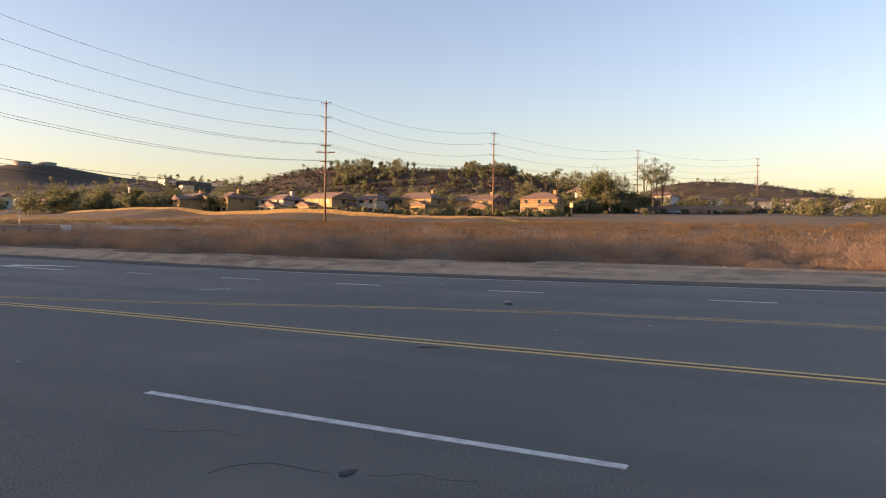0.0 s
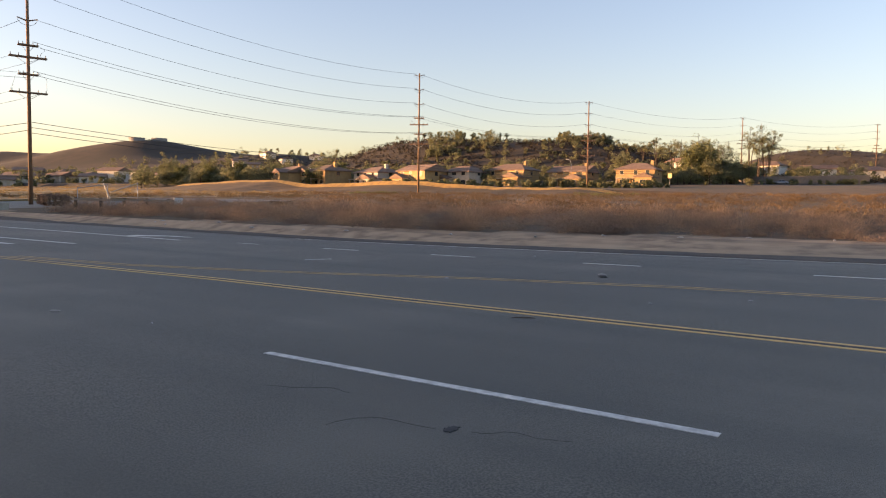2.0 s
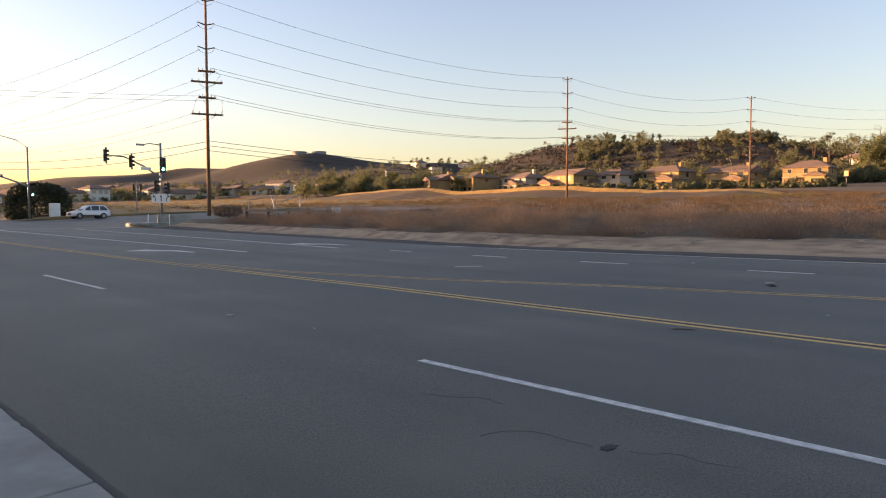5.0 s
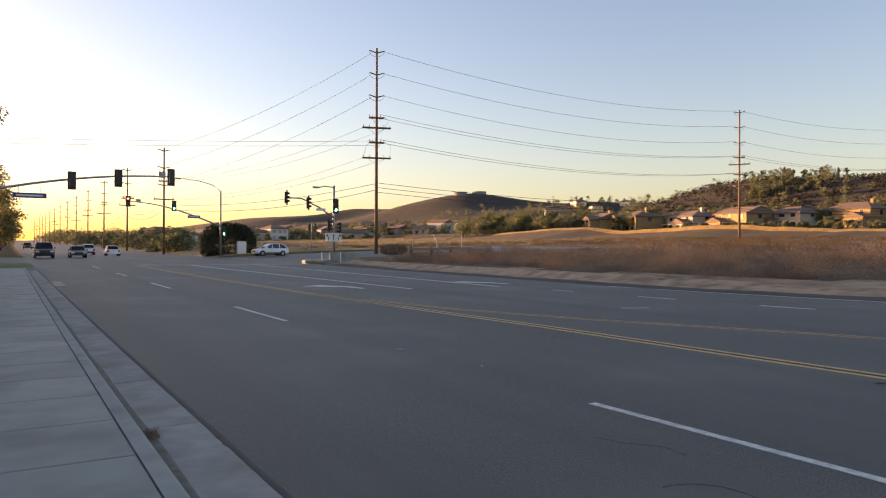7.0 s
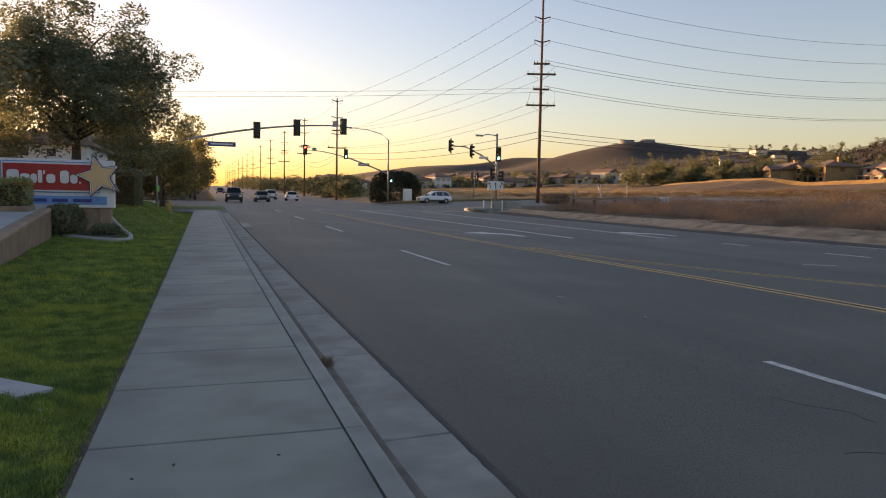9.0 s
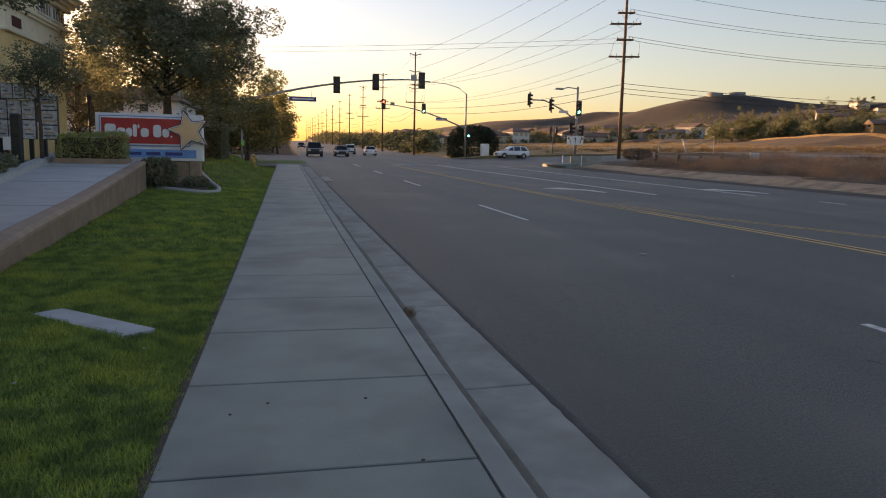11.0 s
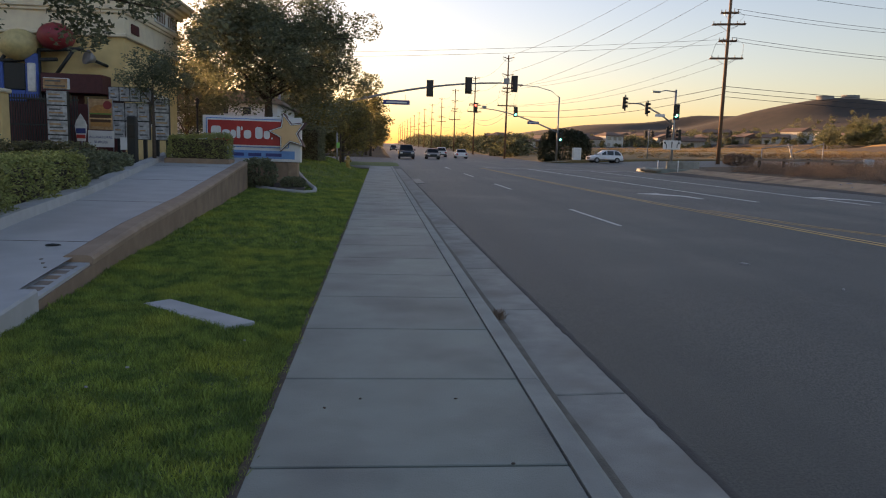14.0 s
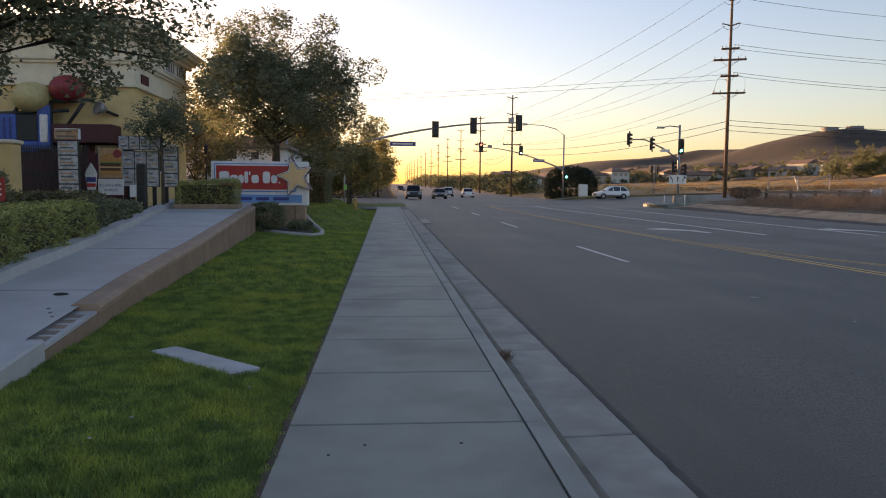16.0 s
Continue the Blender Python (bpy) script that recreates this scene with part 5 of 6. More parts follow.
bm = bmesh.new(); box(bm, -0.05, 0.05, -0.5, 0.5, 2.3, 3.6, 0.02); part("plate", bm, STAR_YELLOW, ys)
bm = bmesh.new(); tube(bm, (0.08, 0, -0.2), (0.08, 0, 2.2), 0.06, n=6); part("post", bm, STEEL, ys)

# unseen block added west of the car park, its shadow covers the street
row = thing("shop_row", (-38, -20, 0.1), "unseen added tan block that keeps low sun off the street", "building")
bm = bmesh.new(); box(bm, -9, 9, -60, 38, -0.5, 4.2, 0.05); part("wall", bm, STUCCO_TAN, row)
bm = bmesh.new(); box(bm, -9.4, 9.4, -60.4, 38.4, 4.2, 4.6, 0.05); part("parapet", bm, STUCCO_CREAM, row)

rng = random.Random(15)
for k in range(16):
    y = rng.uniform(-4, 40); x = verge_edge(y) + rng.uniform(-1.2, 0.3)
    lump("litter", x, y, land(x, y) + 0.02, (rng.uniform(0.05, 0.16), 0.06, 0.05), PAPER, "scrap of pale litter at the foot of the brush", "litter", 60 + k)

# ---- field brush ----
def brush(seed, n, x0, x1, y0, y1, h, r, per, name, label, lo=0.5, thin=0.012, mat=None, twig=0.3):
    """Rounded tumbleweed clumps, each a dome of fine twigs that point outwards."""
    rng = np.random.default_rng(seed)
    cx, cy = rng.uniform(x0, x1, n), rng.uniform(y0, y1, n)
    cx = cx + np.array([verge_edge(b) - 32.4 if x1 < 60 else 0.0 for b in cy])
    ok = np.array([noise.noise((a * 0.12, b * 0.12, 7)) > -lo for a, b in zip(cx, cy)]) & ~((cy > CROSS0 - 3) & (cy < CROSS1 + 3) & (cx < 75)) & ~((cy > 57) & (cy < 68) & (cx < 33.5))
    cx, cy = cx[ok], cy[ok]
    cz = np.array([land(a, b) for a, b in zip(cx, cy)])
    n = len(cx)
    big = rng.uniform(0.5, 1.1, n) * np.array([0.9 + 0.9 * noise.noise((a * 0.2, b * 0.2, 9)) for a, b in zip(cx, cy)])
    c = np.repeat(np.stack([cx, cy, cz], 1), per, 0)
    k = np.repeat(big, per)[:, None]
    m = len(c)
    d = rng.normal(size=(m, 3))
    d[:, 2] = np.abs(d[:, 2])
    d /= np.linalg.norm(d, axis=1, keepdims=True)
    lump = 0.8 + 0.25 * np.sin(d[:, :1] * 7 + c[:, 1:2]) * np.sin(d[:, 1:2] * 6 + c[:, :1])
    p = c + d * rng.uniform(0.0, 1.0, (m, 1)) ** 0.5 * lump * k * np.array([r, r, h])
    out = d + rng.normal(0, 0.45, (m, 3)) + np.array([0, 0, 0.25])
    out /= np.linalg.norm(out, axis=1, keepdims=True)
    side = np.cross(out, rng.normal(size=(m, 3)))
    side /= np.linalg.norm(side, axis=1, keepdims=True)
    w = thin * rng.uniform(0.6, 1.6, (m, 1))
    v = np.stack([p - side * w, p + side * w, p + out * k * twig * rng.uniform(0.4, 1.0, (m, 1))], 1).reshape(-1, 3)
    ob = raw(name, v.tolist(), np.arange(m * 3).reshape(m, 3).tolist(), mat or BRUSH)
    return tagged(ob, label, "brush", kind="stuff")
brush(11, 300, 33.0, 39.0, -70, 62, 1.25, 1.9, 1100, "dry_brush", "dense belt of dry brown tumbleweed brush", thin=0.006, twig=0.2)
brush(17, 150, 32.6, 35.0, -40, 60, 0.6, 0.9, 420, "dry_brush", "low dry brush at the edge of the verge", thin=0.005, twig=0.16)
brush(12, 640, 38.0, 55, -90, 66, 1.3, 2.1, 520, "dry_brush", "dense belt of dry brown tumbleweed brush", thin=0.011, twig=0.22)
brush(13, 5200, 52, 136, -120, 125, 0.6, 1.6, 60, "dry_weeds", "scattered dry weeds in the golden field", 0.4, 0.024, WEEDS)
brush(14, 1900, 30, 150, 104, 260, 0.5, 1.4, 44, "dry_weeds", "dry weeds beyond the side street, painted sunlit gold", 0.2, 0.03, SUNLIT_WEEDS)
brush(15, 26, 112, 117, 88, 100, 0.45, 1.3, 160, "green_weeds", "patch of low green weeds in the field", 1.0, 0.03, LEAF_GARDEN)
brush(16, 30, 122, 130, 42, 52, 0.7, 1.5, 160, "green_weeds", "patch of low green weeds in the field", 1.0, 0.03, LEAF_GARDEN)

# ---- houses on the rise ----
def house(x, y, turn, w, d, h, wall_mat, label, gable=False, dist_lod=False):
    z = land(x, y) - 0.7
    ob = thing("house", (x, y, z), label, "house", "houses on the rise", turn=turn)
    bm = bmesh.new(); box(bm, -w / 2, w / 2, -d / 2, d / 2, -3.0, h); part("wall", bm, wall_mat, ob)
    e, rh = 0.55, min(w, d) * 0.23
    bm = bmesh.new()
    b0 = [bm.verts.new(p) for p in ((-w / 2 - e, -d / 2 - e, h), (w / 2 + e, -d / 2 - e, h), (w / 2 + e, d / 2 + e, h), (-w / 2 - e, d / 2 + e, h))]
    b1 = [bm.verts.new(v.co + Vector((0, 0, 0.22))) for v in b0]
    inset = 0.0 if gable else d * 0.42
    r0, r1 = bm.verts.new((-w / 2 - e + inset, 0, h + rh)), bm.verts.new((w / 2 + e - inset, 0, h + rh))
    bm.faces.new(b0[::-1])
    for k in range(4):
        bm.faces.new((b0[k], b0[(k + 1) % 4], b1[(k + 1) % 4], b1[k]))
    bm.faces.new((b1[0], b1[1], r1, r0)); bm.faces.new((b1[2], b1[3], r0, r1))
    bm.faces.new((b1[1], b1[2], r1)); bm.faces.new((b1[3], b1[0], r0))
    part("roof", bm, ROOF_TILE, ob)
    rng = random.Random(int(x * 7 + y))
    for face in (-1,) if dist_lod else (-1, 1):
        for st in range(2 if h > 4.5 else 1):
            for k in range(3):
                wx = -w * 0.32 + k * w * 0.32 + rng.uniform(-0.3, 0.3)
                ww, wh = rng.choice((1.0, 1.4, 1.8)), rng.choice((1.1, 1.3))
                zc = 1.6 + st * 2.8
                bm = bmesh.new(); box(bm, wx - ww / 2 - 0.1, wx + ww / 2 + 0.1, face * d / 2 - 0.06, face * d / 2 + 0.06, zc - wh / 2 - 0.1, zc + wh / 2 + 0.1, 0.0)
                win = part("window", bm, FRAME_TAN, ob)
                if not dist_lod:
                    bm = bmesh.new(); box(bm, wx - ww / 2, wx + ww / 2, face * (d / 2 + 0.03) - 0.04, face * (d / 2 + 0.03) + 0.04, zc - wh / 2, zc + wh / 2); part("pane", bm, GLASS, win)
    if not dist_lod:
        s = 1 if rng.random() < 0.5 else -1
        ww, wd, wh = w * 0.42, 3.0, h * rng.choice((0.55, 0.92))
        wx = s * w * 0.27
        bm = bmesh.new(); box(bm, wx - ww / 2, wx + ww / 2, -d / 2 - wd, -d / 2 + 0.5, -3.0, wh); wing = part("wing", bm, wall_mat, ob)
        bm = bmesh.new(); prism(bm, [(wx - ww / 2 - 0.5, wh), (wx + ww / 2 + 0.5, wh), (wx + ww / 2 + 0.5, wh + 0.2), (wx, wh + ww * 0.28), (wx - ww / 2 - 0.5, wh + 0.2)], -d / 2 - wd - 0.5, 0); part("wing_roof", bm, ROOF_TILE, wing)
        for zc in ((1.5,) if wh < 4 else (1.5, 4.2)):
            bm = bmesh.new(); box(bm, wx - 1.0, wx + 1.0, -d / 2 - wd - 0.05, -d / 2 - wd + 0.05, zc - 0.75, zc + 0.75); win = part("window", bm, FRAME_TAN, wing)
            bm = bmesh.new(); box(bm, wx - 0.9, wx + 0.9, -d / 2 - wd - 0.07, -d / 2 - wd - 0.05, zc - 0.65, zc + 0.65); part("pane", bm, GLASS, win)
        for s in (1, -1):
            bm = bmesh.new(); box(bm, s * w / 2 - 0.05, s * w / 2 + 0.05, -0.6, 0.6, 3.8, 5.0); part("window", bm, GLASS, ob)
        if int(x) % 3 == 0:
            bm = bmesh.new(); box(bm, w * 0.3, w * 0.3 + 0.9, -0.5, 0.5, h, h + rh + 0.7, 0.03); part("chimney", bm, wall_mat, ob)
        bm = bmesh.new(); box(bm, -w * 0.45, w * 0.1, -d / 2 - 2.6, -d / 2, 2.55, 2.75, 0.03); pt = part("patio_roof", bm, FRAME_TAN, ob)
        for k in (-0.43, -0.17, 0.08):
            bm = bmesh.new(); box(bm, w * k - 0.1, w * k + 0.1, -d / 2 - 2.5, -d / 2 - 2.3, -0.5, 2.55); part("post", bm, FRAME_TAN, pt)
    return ob

VALLEY = (17.0, 19.9, 21.2, 22.6, 24.4, 25.8, 27.5, 29.0, 30.0, 31.7)
NEAR_HOUSES = ((213.6, 71.3, 20), (210.0, 91.0, 26), (201.8, 108.2, 28), (193.5, 121.1, 33), (185.3, 131.9, 36), (183.9, 148.9, 40), (177.6, 164.7, 42), (174.3, 177.7, 44))
for k, (x, y, t) in enumerate(NEAR_HOUSES):
    house(x, y, 295 - t, 11.5 + (k * 37 % 3), 10, 5.2 - 0.5 * (k % 2), STUCCO_GREY if k in (3, 5) else STUCCO_HOUSE, "two-storey %s stucco house with a clay tile roof" % ("grey" if k in (3, 5) else "beige"), k % 3 == 1)
for k, (x, y) in enumerate(((194.5, 267), (179.5, 312), (164.6, 309), (150, 319), (111, 344), (98, 350), (135, 333), (82, 358), (293.6, 79), (326, 54), (328, 35), (332, 17), (333, -1), (336, -21))):
    house(x, y, 90 - math.degrees(math.atan2(y, x)) * 0 + 150 + 17 * (k % 4), 13, 9, 4.8 if k > 7 else 3.2 if k < 4 else 4.4, STUCCO_GREY if k < 4 else STUCCO_WHITE, "pale stucco house with a low tiled roof", k % 2 == 0, True)
# the low row across the field beyond the side street
for k, az in enumerate(VALLEY):
    d = (330, 362, 395, 345)[k % 4]
    house(0.8 + d * math.sin(radians(az)), 0.4 + d * math.cos(radians(az)), (270 if k % 2 else 352) - az, 7.5 + k % 3, 7.0, 3.0 if k % 3 else 3.9, STUCCO_GREY if k % 3 == 1 else STUCCO_WHITE, "low pale stucco house with a tiled gable roof", True, True)
rng = random.Random(4)
for k in range(62):
    az, d = (radians(rng.uniform(9, 37)), rng.uniform(330, 470)) if k < 46 else (radians(rng.uniform(39.5, 49.5)), rng.uniform(440, 560))
    house(d * math.sin(az), d * math.cos(az), rng.uniform(0, 360), rng.uniform(8.5, 12), 8, rng.choice((3.2, 5.6)), STUCCO_WHITE if k % 3 else STUCCO_HOUSE, "small distant stucco house with a tiled roof", k % 2 == 0, True)

# water tanks on the hill
for dx, dy in ((-7.6, 5.1), (7.6, -5.1)):
    x, y = 378.3 + dx, 566.9 + dy
    z = land(x, y)
    tk = thing("water_tank", (x, y, z), "round white water tank on the hilltop", "water tank", "water tanks")
    bm = bmesh.new(); tube(bm, (0, 0, -5), (0, 0, 1.9), 6.7, n=28); part("shell", bm, TANK, tk)
    bm = bmesh.new(); tube(bm, (0, 0, 1.9), (0, 0, 2.2), 6.9, 1.0, n=28); part("roof", bm, STEEL, tk)

# ---- trees of the neighbourhood, copied from a few kinds ----
kinds = [tree(100 + k, (7.5, 9.5, 11.0, 6.0)[k], (3.0, 3.4, 3.0, 3.2)[k], 0.25, (300 + 20 * k, -60, land(300 + 20 * k, -60)), 60, 36, 0.27, LEAF_HAZED, 1.15, label="dark green garden tree among the houses", group="garden trees", start=0.2) for k in range(4)]
kinds += [tree(110 + k, 12.0 + 2 * k, 4.6, 0.3, (400 + 20 * k, -60, land(400 + 20 * k, -60)), 100, 52, 0.3, LEAF_GARDEN, 1.5, label="tall yellow-green garden tree behind the houses", group="garden trees", start=0.12) for k in range(2)]
rng = random.Random(8)
def plant(x, y, k=None, s=1.0):
    k = rng.randrange(4) if k is None else k
    q = s * rng.uniform(0.75, 1.2)
    o = copy_thing(kinds[k], Matrix())
    o.matrix_basis = Matrix.LocRotScale((x, y, land(x, y) - 0.2), Euler((0, 0, rng.uniform(0, 6.28))), (q, q, q * rng.uniform(0.85, 1.15)))
for k in range(120):
    az, d = radians(rng.uniform(50, 80)), rng.uniform(200, 290)
    plant(d * math.sin(az), d * math.cos(az), s=rng.uniform(0.2, 0.46) if d < 222 else 0.6 if d < 245 else 0.85)
for k in range(12):
    az, d = radians(rng.uniform(73.5, 79)), rng.uniform(236, 262)
    plant(d * math.sin(az), d * math.cos(az), s=0.85)
# the tall green clump beside the yellow house
for az, d, kd, q in ((73.8, 240, 4, 0.45), (74.5, 250, 5, 0.55), (75.2, 244, 4, 0.95), (75.8, 250, 5, 1.1), (76.4, 246, 4, 1.05), (77.3, 252, 5, 0.75), (78.3, 250, 4, 0.5)):
    plant(d * math.sin(radians(az)), d * math.cos(radians(az)), kd, q)
# garden trees round the houses left of the row
for k in range(34):
    az, d = radians(rng.uniform(33, 50)), rng.uniform(236, 275)
    plant(d * math.sin(az), d * math.cos(az), None if k % 3 else 4, rng.uniform(0.75, 1.05) if k % 3 else 0.6)
far_rng = np.random.default_rng(77)
cen, rad = [], []
def far_tree(x, y, h, w):
    """A small far tree: a few clumps of leaves over its stem."""
    z = land(x, y)
    for j in range(7):
        f = far_rng.uniform(0.1, 1.0)
        cen.append((x + far_rng.normal(0, w * 0.4) * (1.2 - f * 0.6), y + far_rng.normal(0, w * 0.4) * (1.2 - f * 0.6), z + h * f * 0.88))
        rad.append(w * far_rng.uniform(0.3, 0.55) * (1.25 - f * 0.5))
def wood(n, az0, az1, d0, d1, h0, h1):
    for k in range(n):
        az, d = radians(far_rng.uniform(az0, az1)), far_rng.uniform(d0, d1)
        h = far_rng.uniform(h0, h1)
        far_tree(d * math.sin(az), d * math.cos(az), h, h * far_rng.uniform(0.45, 0.65))
wood(120, 9, 33, 335, 420, 3.5, 7.0)
wood(150, 33, 48, 270, 400, 3.5, 8.0)
wood(60, 13, 33, 300, 325, 1.4, 3.2)
wood(46, 13, 33, 340, 400, 3.0, 6.0)
wood(400, 8, 53, 400, 600, 3.5, 8)
wood(140, 34, 78, 235, 285, 2.0, 4.5)
wood(34, 79, 98, 255, 264, 1.0, 2.4)
wood(50, 80, 99, 275, 330, 3, 6.5)
wood(34, 90, 99, 225, 262, 2.5, 5.5)
wood(110, 81, 101, 480, 690, 4, 8)
wood(70, 33, 50, 240, 300, 3.5, 7.0)
wood(110, 51, 74, 186, 202, 1.0, 2.4)
wood(260, 2.5, 14, 430, 690, 4, 9)
for k in range(150):
    far_tree(far_rng.choice((-1, 1)) * far_rng.uniform(13, 45) + 10, far_rng.uniform(400, 760), far_rng.uniform(4, 8), far_rng.uniform(3, 5))
for k in range(190):
    fy = far_rng.uniform(135, 430)
    far_tree(far_rng.uniform(26, min(62, 0.21 * fy)), fy, far_rng.uniform(2.5, 5.0), far_rng.uniform(1.8, 3.0))
wood(130, 50, 84, 285, 345, 1.8, 4.5)
wood(60, 55.0, 60.5, 335, 378, 3, 6)
wood(45, 65.5, 69.5, 335, 362, 3, 6)
wood(30, 70, 80, 290, 340, 3, 7)
wood(60, 78, 98, 290, 420, 3, 7)
far_wood = leaves("far_woods", leaf_cloud(far_rng, cen, rad, 32, 0.38), LEAF_HAZED)
scrub_c, scrub_r = [], []
for n, a0, a1, d0, d1 in ((3200, 47, 92, 290, 400), (1600, 80, 101, 480, 700), (1400, 20, 50, 420, 560)):
    for k in range(n):
        az, d = radians(far_rng.uniform(a0, a1)), far_rng.uniform(d0, d1)
        x, y = d * math.sin(az), d * math.cos(az)
        r = far_rng.uniform(0.8, 2.4) * (0.5 if a0 == 20 else 1.0)
        scrub_c.append((x, y, land(x, y) + r * 0.2))
        scrub_r.append(r)
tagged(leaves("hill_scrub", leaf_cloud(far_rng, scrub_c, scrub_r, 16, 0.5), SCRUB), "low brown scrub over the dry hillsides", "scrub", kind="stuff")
tagged(far_wood, "distant dark green trees over the hills and gardens", "trees", kind="stuff")

# tall gum trees on the ridge and behind the houses
def gum_tree(seed, az, d, rise_to, airy=1.0, wide=1.0):
    """A tall, open tree: a few upright stems, each with separate tufts of fine leaves. rise_to: slope from the pavement up to its top."""
    rng = np.random.default_rng(seed)
    x, y = 0.8 + d * math.sin(radians(az)), 0.3 + d * math.cos(radians(az))
    z = land(x, y) - 0.2
    h = max(1.5 + rise_to * d - z, 5.0)
    ob = thing("gum_tree", (x, y, z), "tall open gum tree against the sky", "tree", "gum trees")
    bm = bmesh.new()
    cen, rad = [], []
    for k in range(3):
        a = k * 2.1 + rng.uniform(0, 1)
        s = h * 0.13 * wide * rng.uniform(0.6, 1.2)
        tip = Vector((math.cos(a) * s, math.sin(a) * s, h * (0.93 if k == 0 else rng.uniform(0.66, 0.88))))
        mid = Vector((tip.x * 0.35, tip.y * 0.35, h * 0.45))
        pipe(bm, [(0, 0, -0.3), mid, tip], [0.24, 0.15, 0.05], 6)
        for j in range(int(9 * airy)):
            f = rng.uniform(0.25, 1.0)
            c = mid.lerp(tip, f) + Vector((rng.normal(0, h * 0.06 * wide), rng.normal(0, h * 0.06 * wide), rng.normal(0, h * 0.03)))
            pipe(bm, [mid.lerp(tip, f * 0.8), c], [0.06, 0.02], 4)
            cen.append(tuple(c))
            rad.append(h * rng.uniform(0.03, 0.062) * wide)
    part("trunk", bm, BARK, ob)
    leaves("crown", leaf_cloud(rng, cen, rad, 90, 0.17), LEAF_HAZED, ob)
for k, (az, d, e, wide) in enumerate(((54.6, 375, 0.099, 1.5), (55.8, 378, 0.1033, 1.6), (57.2, 380, 0.1112, 1.3), (57.8, 378, 0.106, 1.2), (58.5, 376, 0.1003, 1.6), (61.2, 365, 0.0987, 1.2), (60.7, 366, 0.096, 1.0), (65.4, 350, 0.104, 1.6), (65.9, 350, 0.1073, 1.5), (68.0, 345, 0.104, 1.6), (68.8, 345, 0.1055, 1.6),
    (70.6, 320, 0.092, 1.2), (71.8, 310, 0.0941, 1.2), (72.8, 300, 0.1019, 1.0), (74.0, 300, 0.097, 1.3), (74.7, 298, 0.0995, 1.3), (75.7, 295, 0.1077, 1.4), (76.4, 297, 0.1, 1.5), (77.2, 290, 0.097, 1.5), (77.9, 292, 0.0964, 1.5), (79.4, 288, 0.116, 0.9), (80.4, 288, 0.1201, 1.15), (80.0, 286, 0.105, 1.1), (80.7, 289, 0.112, 0.9))):
    gum_tree(500 + k, az, d, e, 1.0 if az < 79 else 1.3, wide)

# trees along the left of the street beyond the drive
row_kinds = [tree(200 + k, 8.5 + k, 3.4, 0.18, (-7.0 - k * 1.5, 70 + 9 * k, rise(70)), 70, 60, 0.17, LEAF_WARM, 1.15, label="leafy street tree glowing in low sun", group="street trees", start=0.12) for k in range(3)]
for k in range(34):
    o = copy_thing(row_kinds[k % 3], Matrix())
    y = 110 + 9 * k
    o.matrix_basis = Matrix.LocRotScale((0.4 - rng.uniform(0, 6), y, rise(y) - 0.1), Euler((0, 0, rng.uniform(0, 6.28))), (1.1,) * 3)
# extra trees, mostly hidden, added to hold low sun off street and brush
for k in range(46):
    o = copy_thing(row_kinds[k % 3], Matrix())
    x, y = rng.uniform(-95, -9), rng.uniform(103, 185)
    o.matrix_basis = Matrix.LocRotScale((x, y, rise(y) - 0.1), Euler((0, 0, rng.uniform(0, 6.28))), (1.0,) * 3)


# ---- restaurant side ----
# dense tree row added north of the side street to block sun leaks
for k in range(16):
    o = copy_thing(row_kinds[k % 3], Matrix())
    x = -10 - 4.2 * k
    o.matrix_basis = Matrix.LocRotScale((x, 105 + 3 * (k % 2), rise(105) - 0.1), Euler((0, 0, k * 1.3)), (1.0,) * 3)
tree(31, 7.9, 4.5, 0.2, (-4.25, 33.0, lawn_z(-4.2, 33)), 215, 330, 0.075, LEAF, 0.8, label="large dark leafy tree behind the restaurant sign", start=0.44)
tree(32, 6.4, 4.2, 0.2, (-6.65, 12.4, raised_z(12.5) - 0.1), 240, 210, 0.06, LEAF, 0.6, floor=2.5, label="leafy tree overhanging the restaurant forecourt", start=0.57)
tree(39, 6.6, 2.1, 0.14, (-9.6, 40.0, rise(40)), 90, 150, 0.09, LEAF, 0.75, label="dense leafy tree beyond the restaurant corner", start=0.1)
tree(33, 3.5, 1.0, 0.05, (-6.0, 22.4, raised_z(22.3)), 70, 80, 0.042, LEAF, 0.32, label="small grey-green tree before the menu boards", start=0.62)
tree(34, 7.0, 3.0, 0.16, (-5.0, 63.0, rise(63)), 90, 90, 0.13, LEAF_WARM, 0.8, label="dense leafy tree beside the drive", start=0.12)
tree(35, 6.0, 2.6, 0.16, (-2.4, 62.5, rise(62)), 90, 90, 0.12, LEAF_WARM, 0.75, label="dense leafy tree beside the drive", start=0.1)
tree(36, 6.5, 3.0, 0.16, (-9.0, 64.5, rise(64)), 90, 90, 0.13, LEAF, 0.8, label="dense leafy tree beside the drive", start=0.12)

# monument sign
SY = 26.0
sz = lawn_z(-3.7, SY)
sign = thing("monument_sign", (-3.77, SY, sz), "red and white restaurant sign with a yellow star", "sign")
def at_sign(bm_fn):
    bm = bmesh.new()
    bm_fn(bm)
    bmesh.ops.translate(bm, verts=bm.verts[:], vec=(3.77, -SY, -sz))
    return bm
cab = part("cabinet", at_sign(lambda b: box(b, -5.45, -2.09, SY, SY + 0.45, 1.0, 2.55, 0.02)), SIGN_WHITE, sign)
pan = part("panel_border", at_sign(lambda b: box(b, -5.33, -2.5, SY - 0.03, SY, 1.48, 2.47, 0.03)), BANNER_BLUE, cab, "thin blue-grey border")
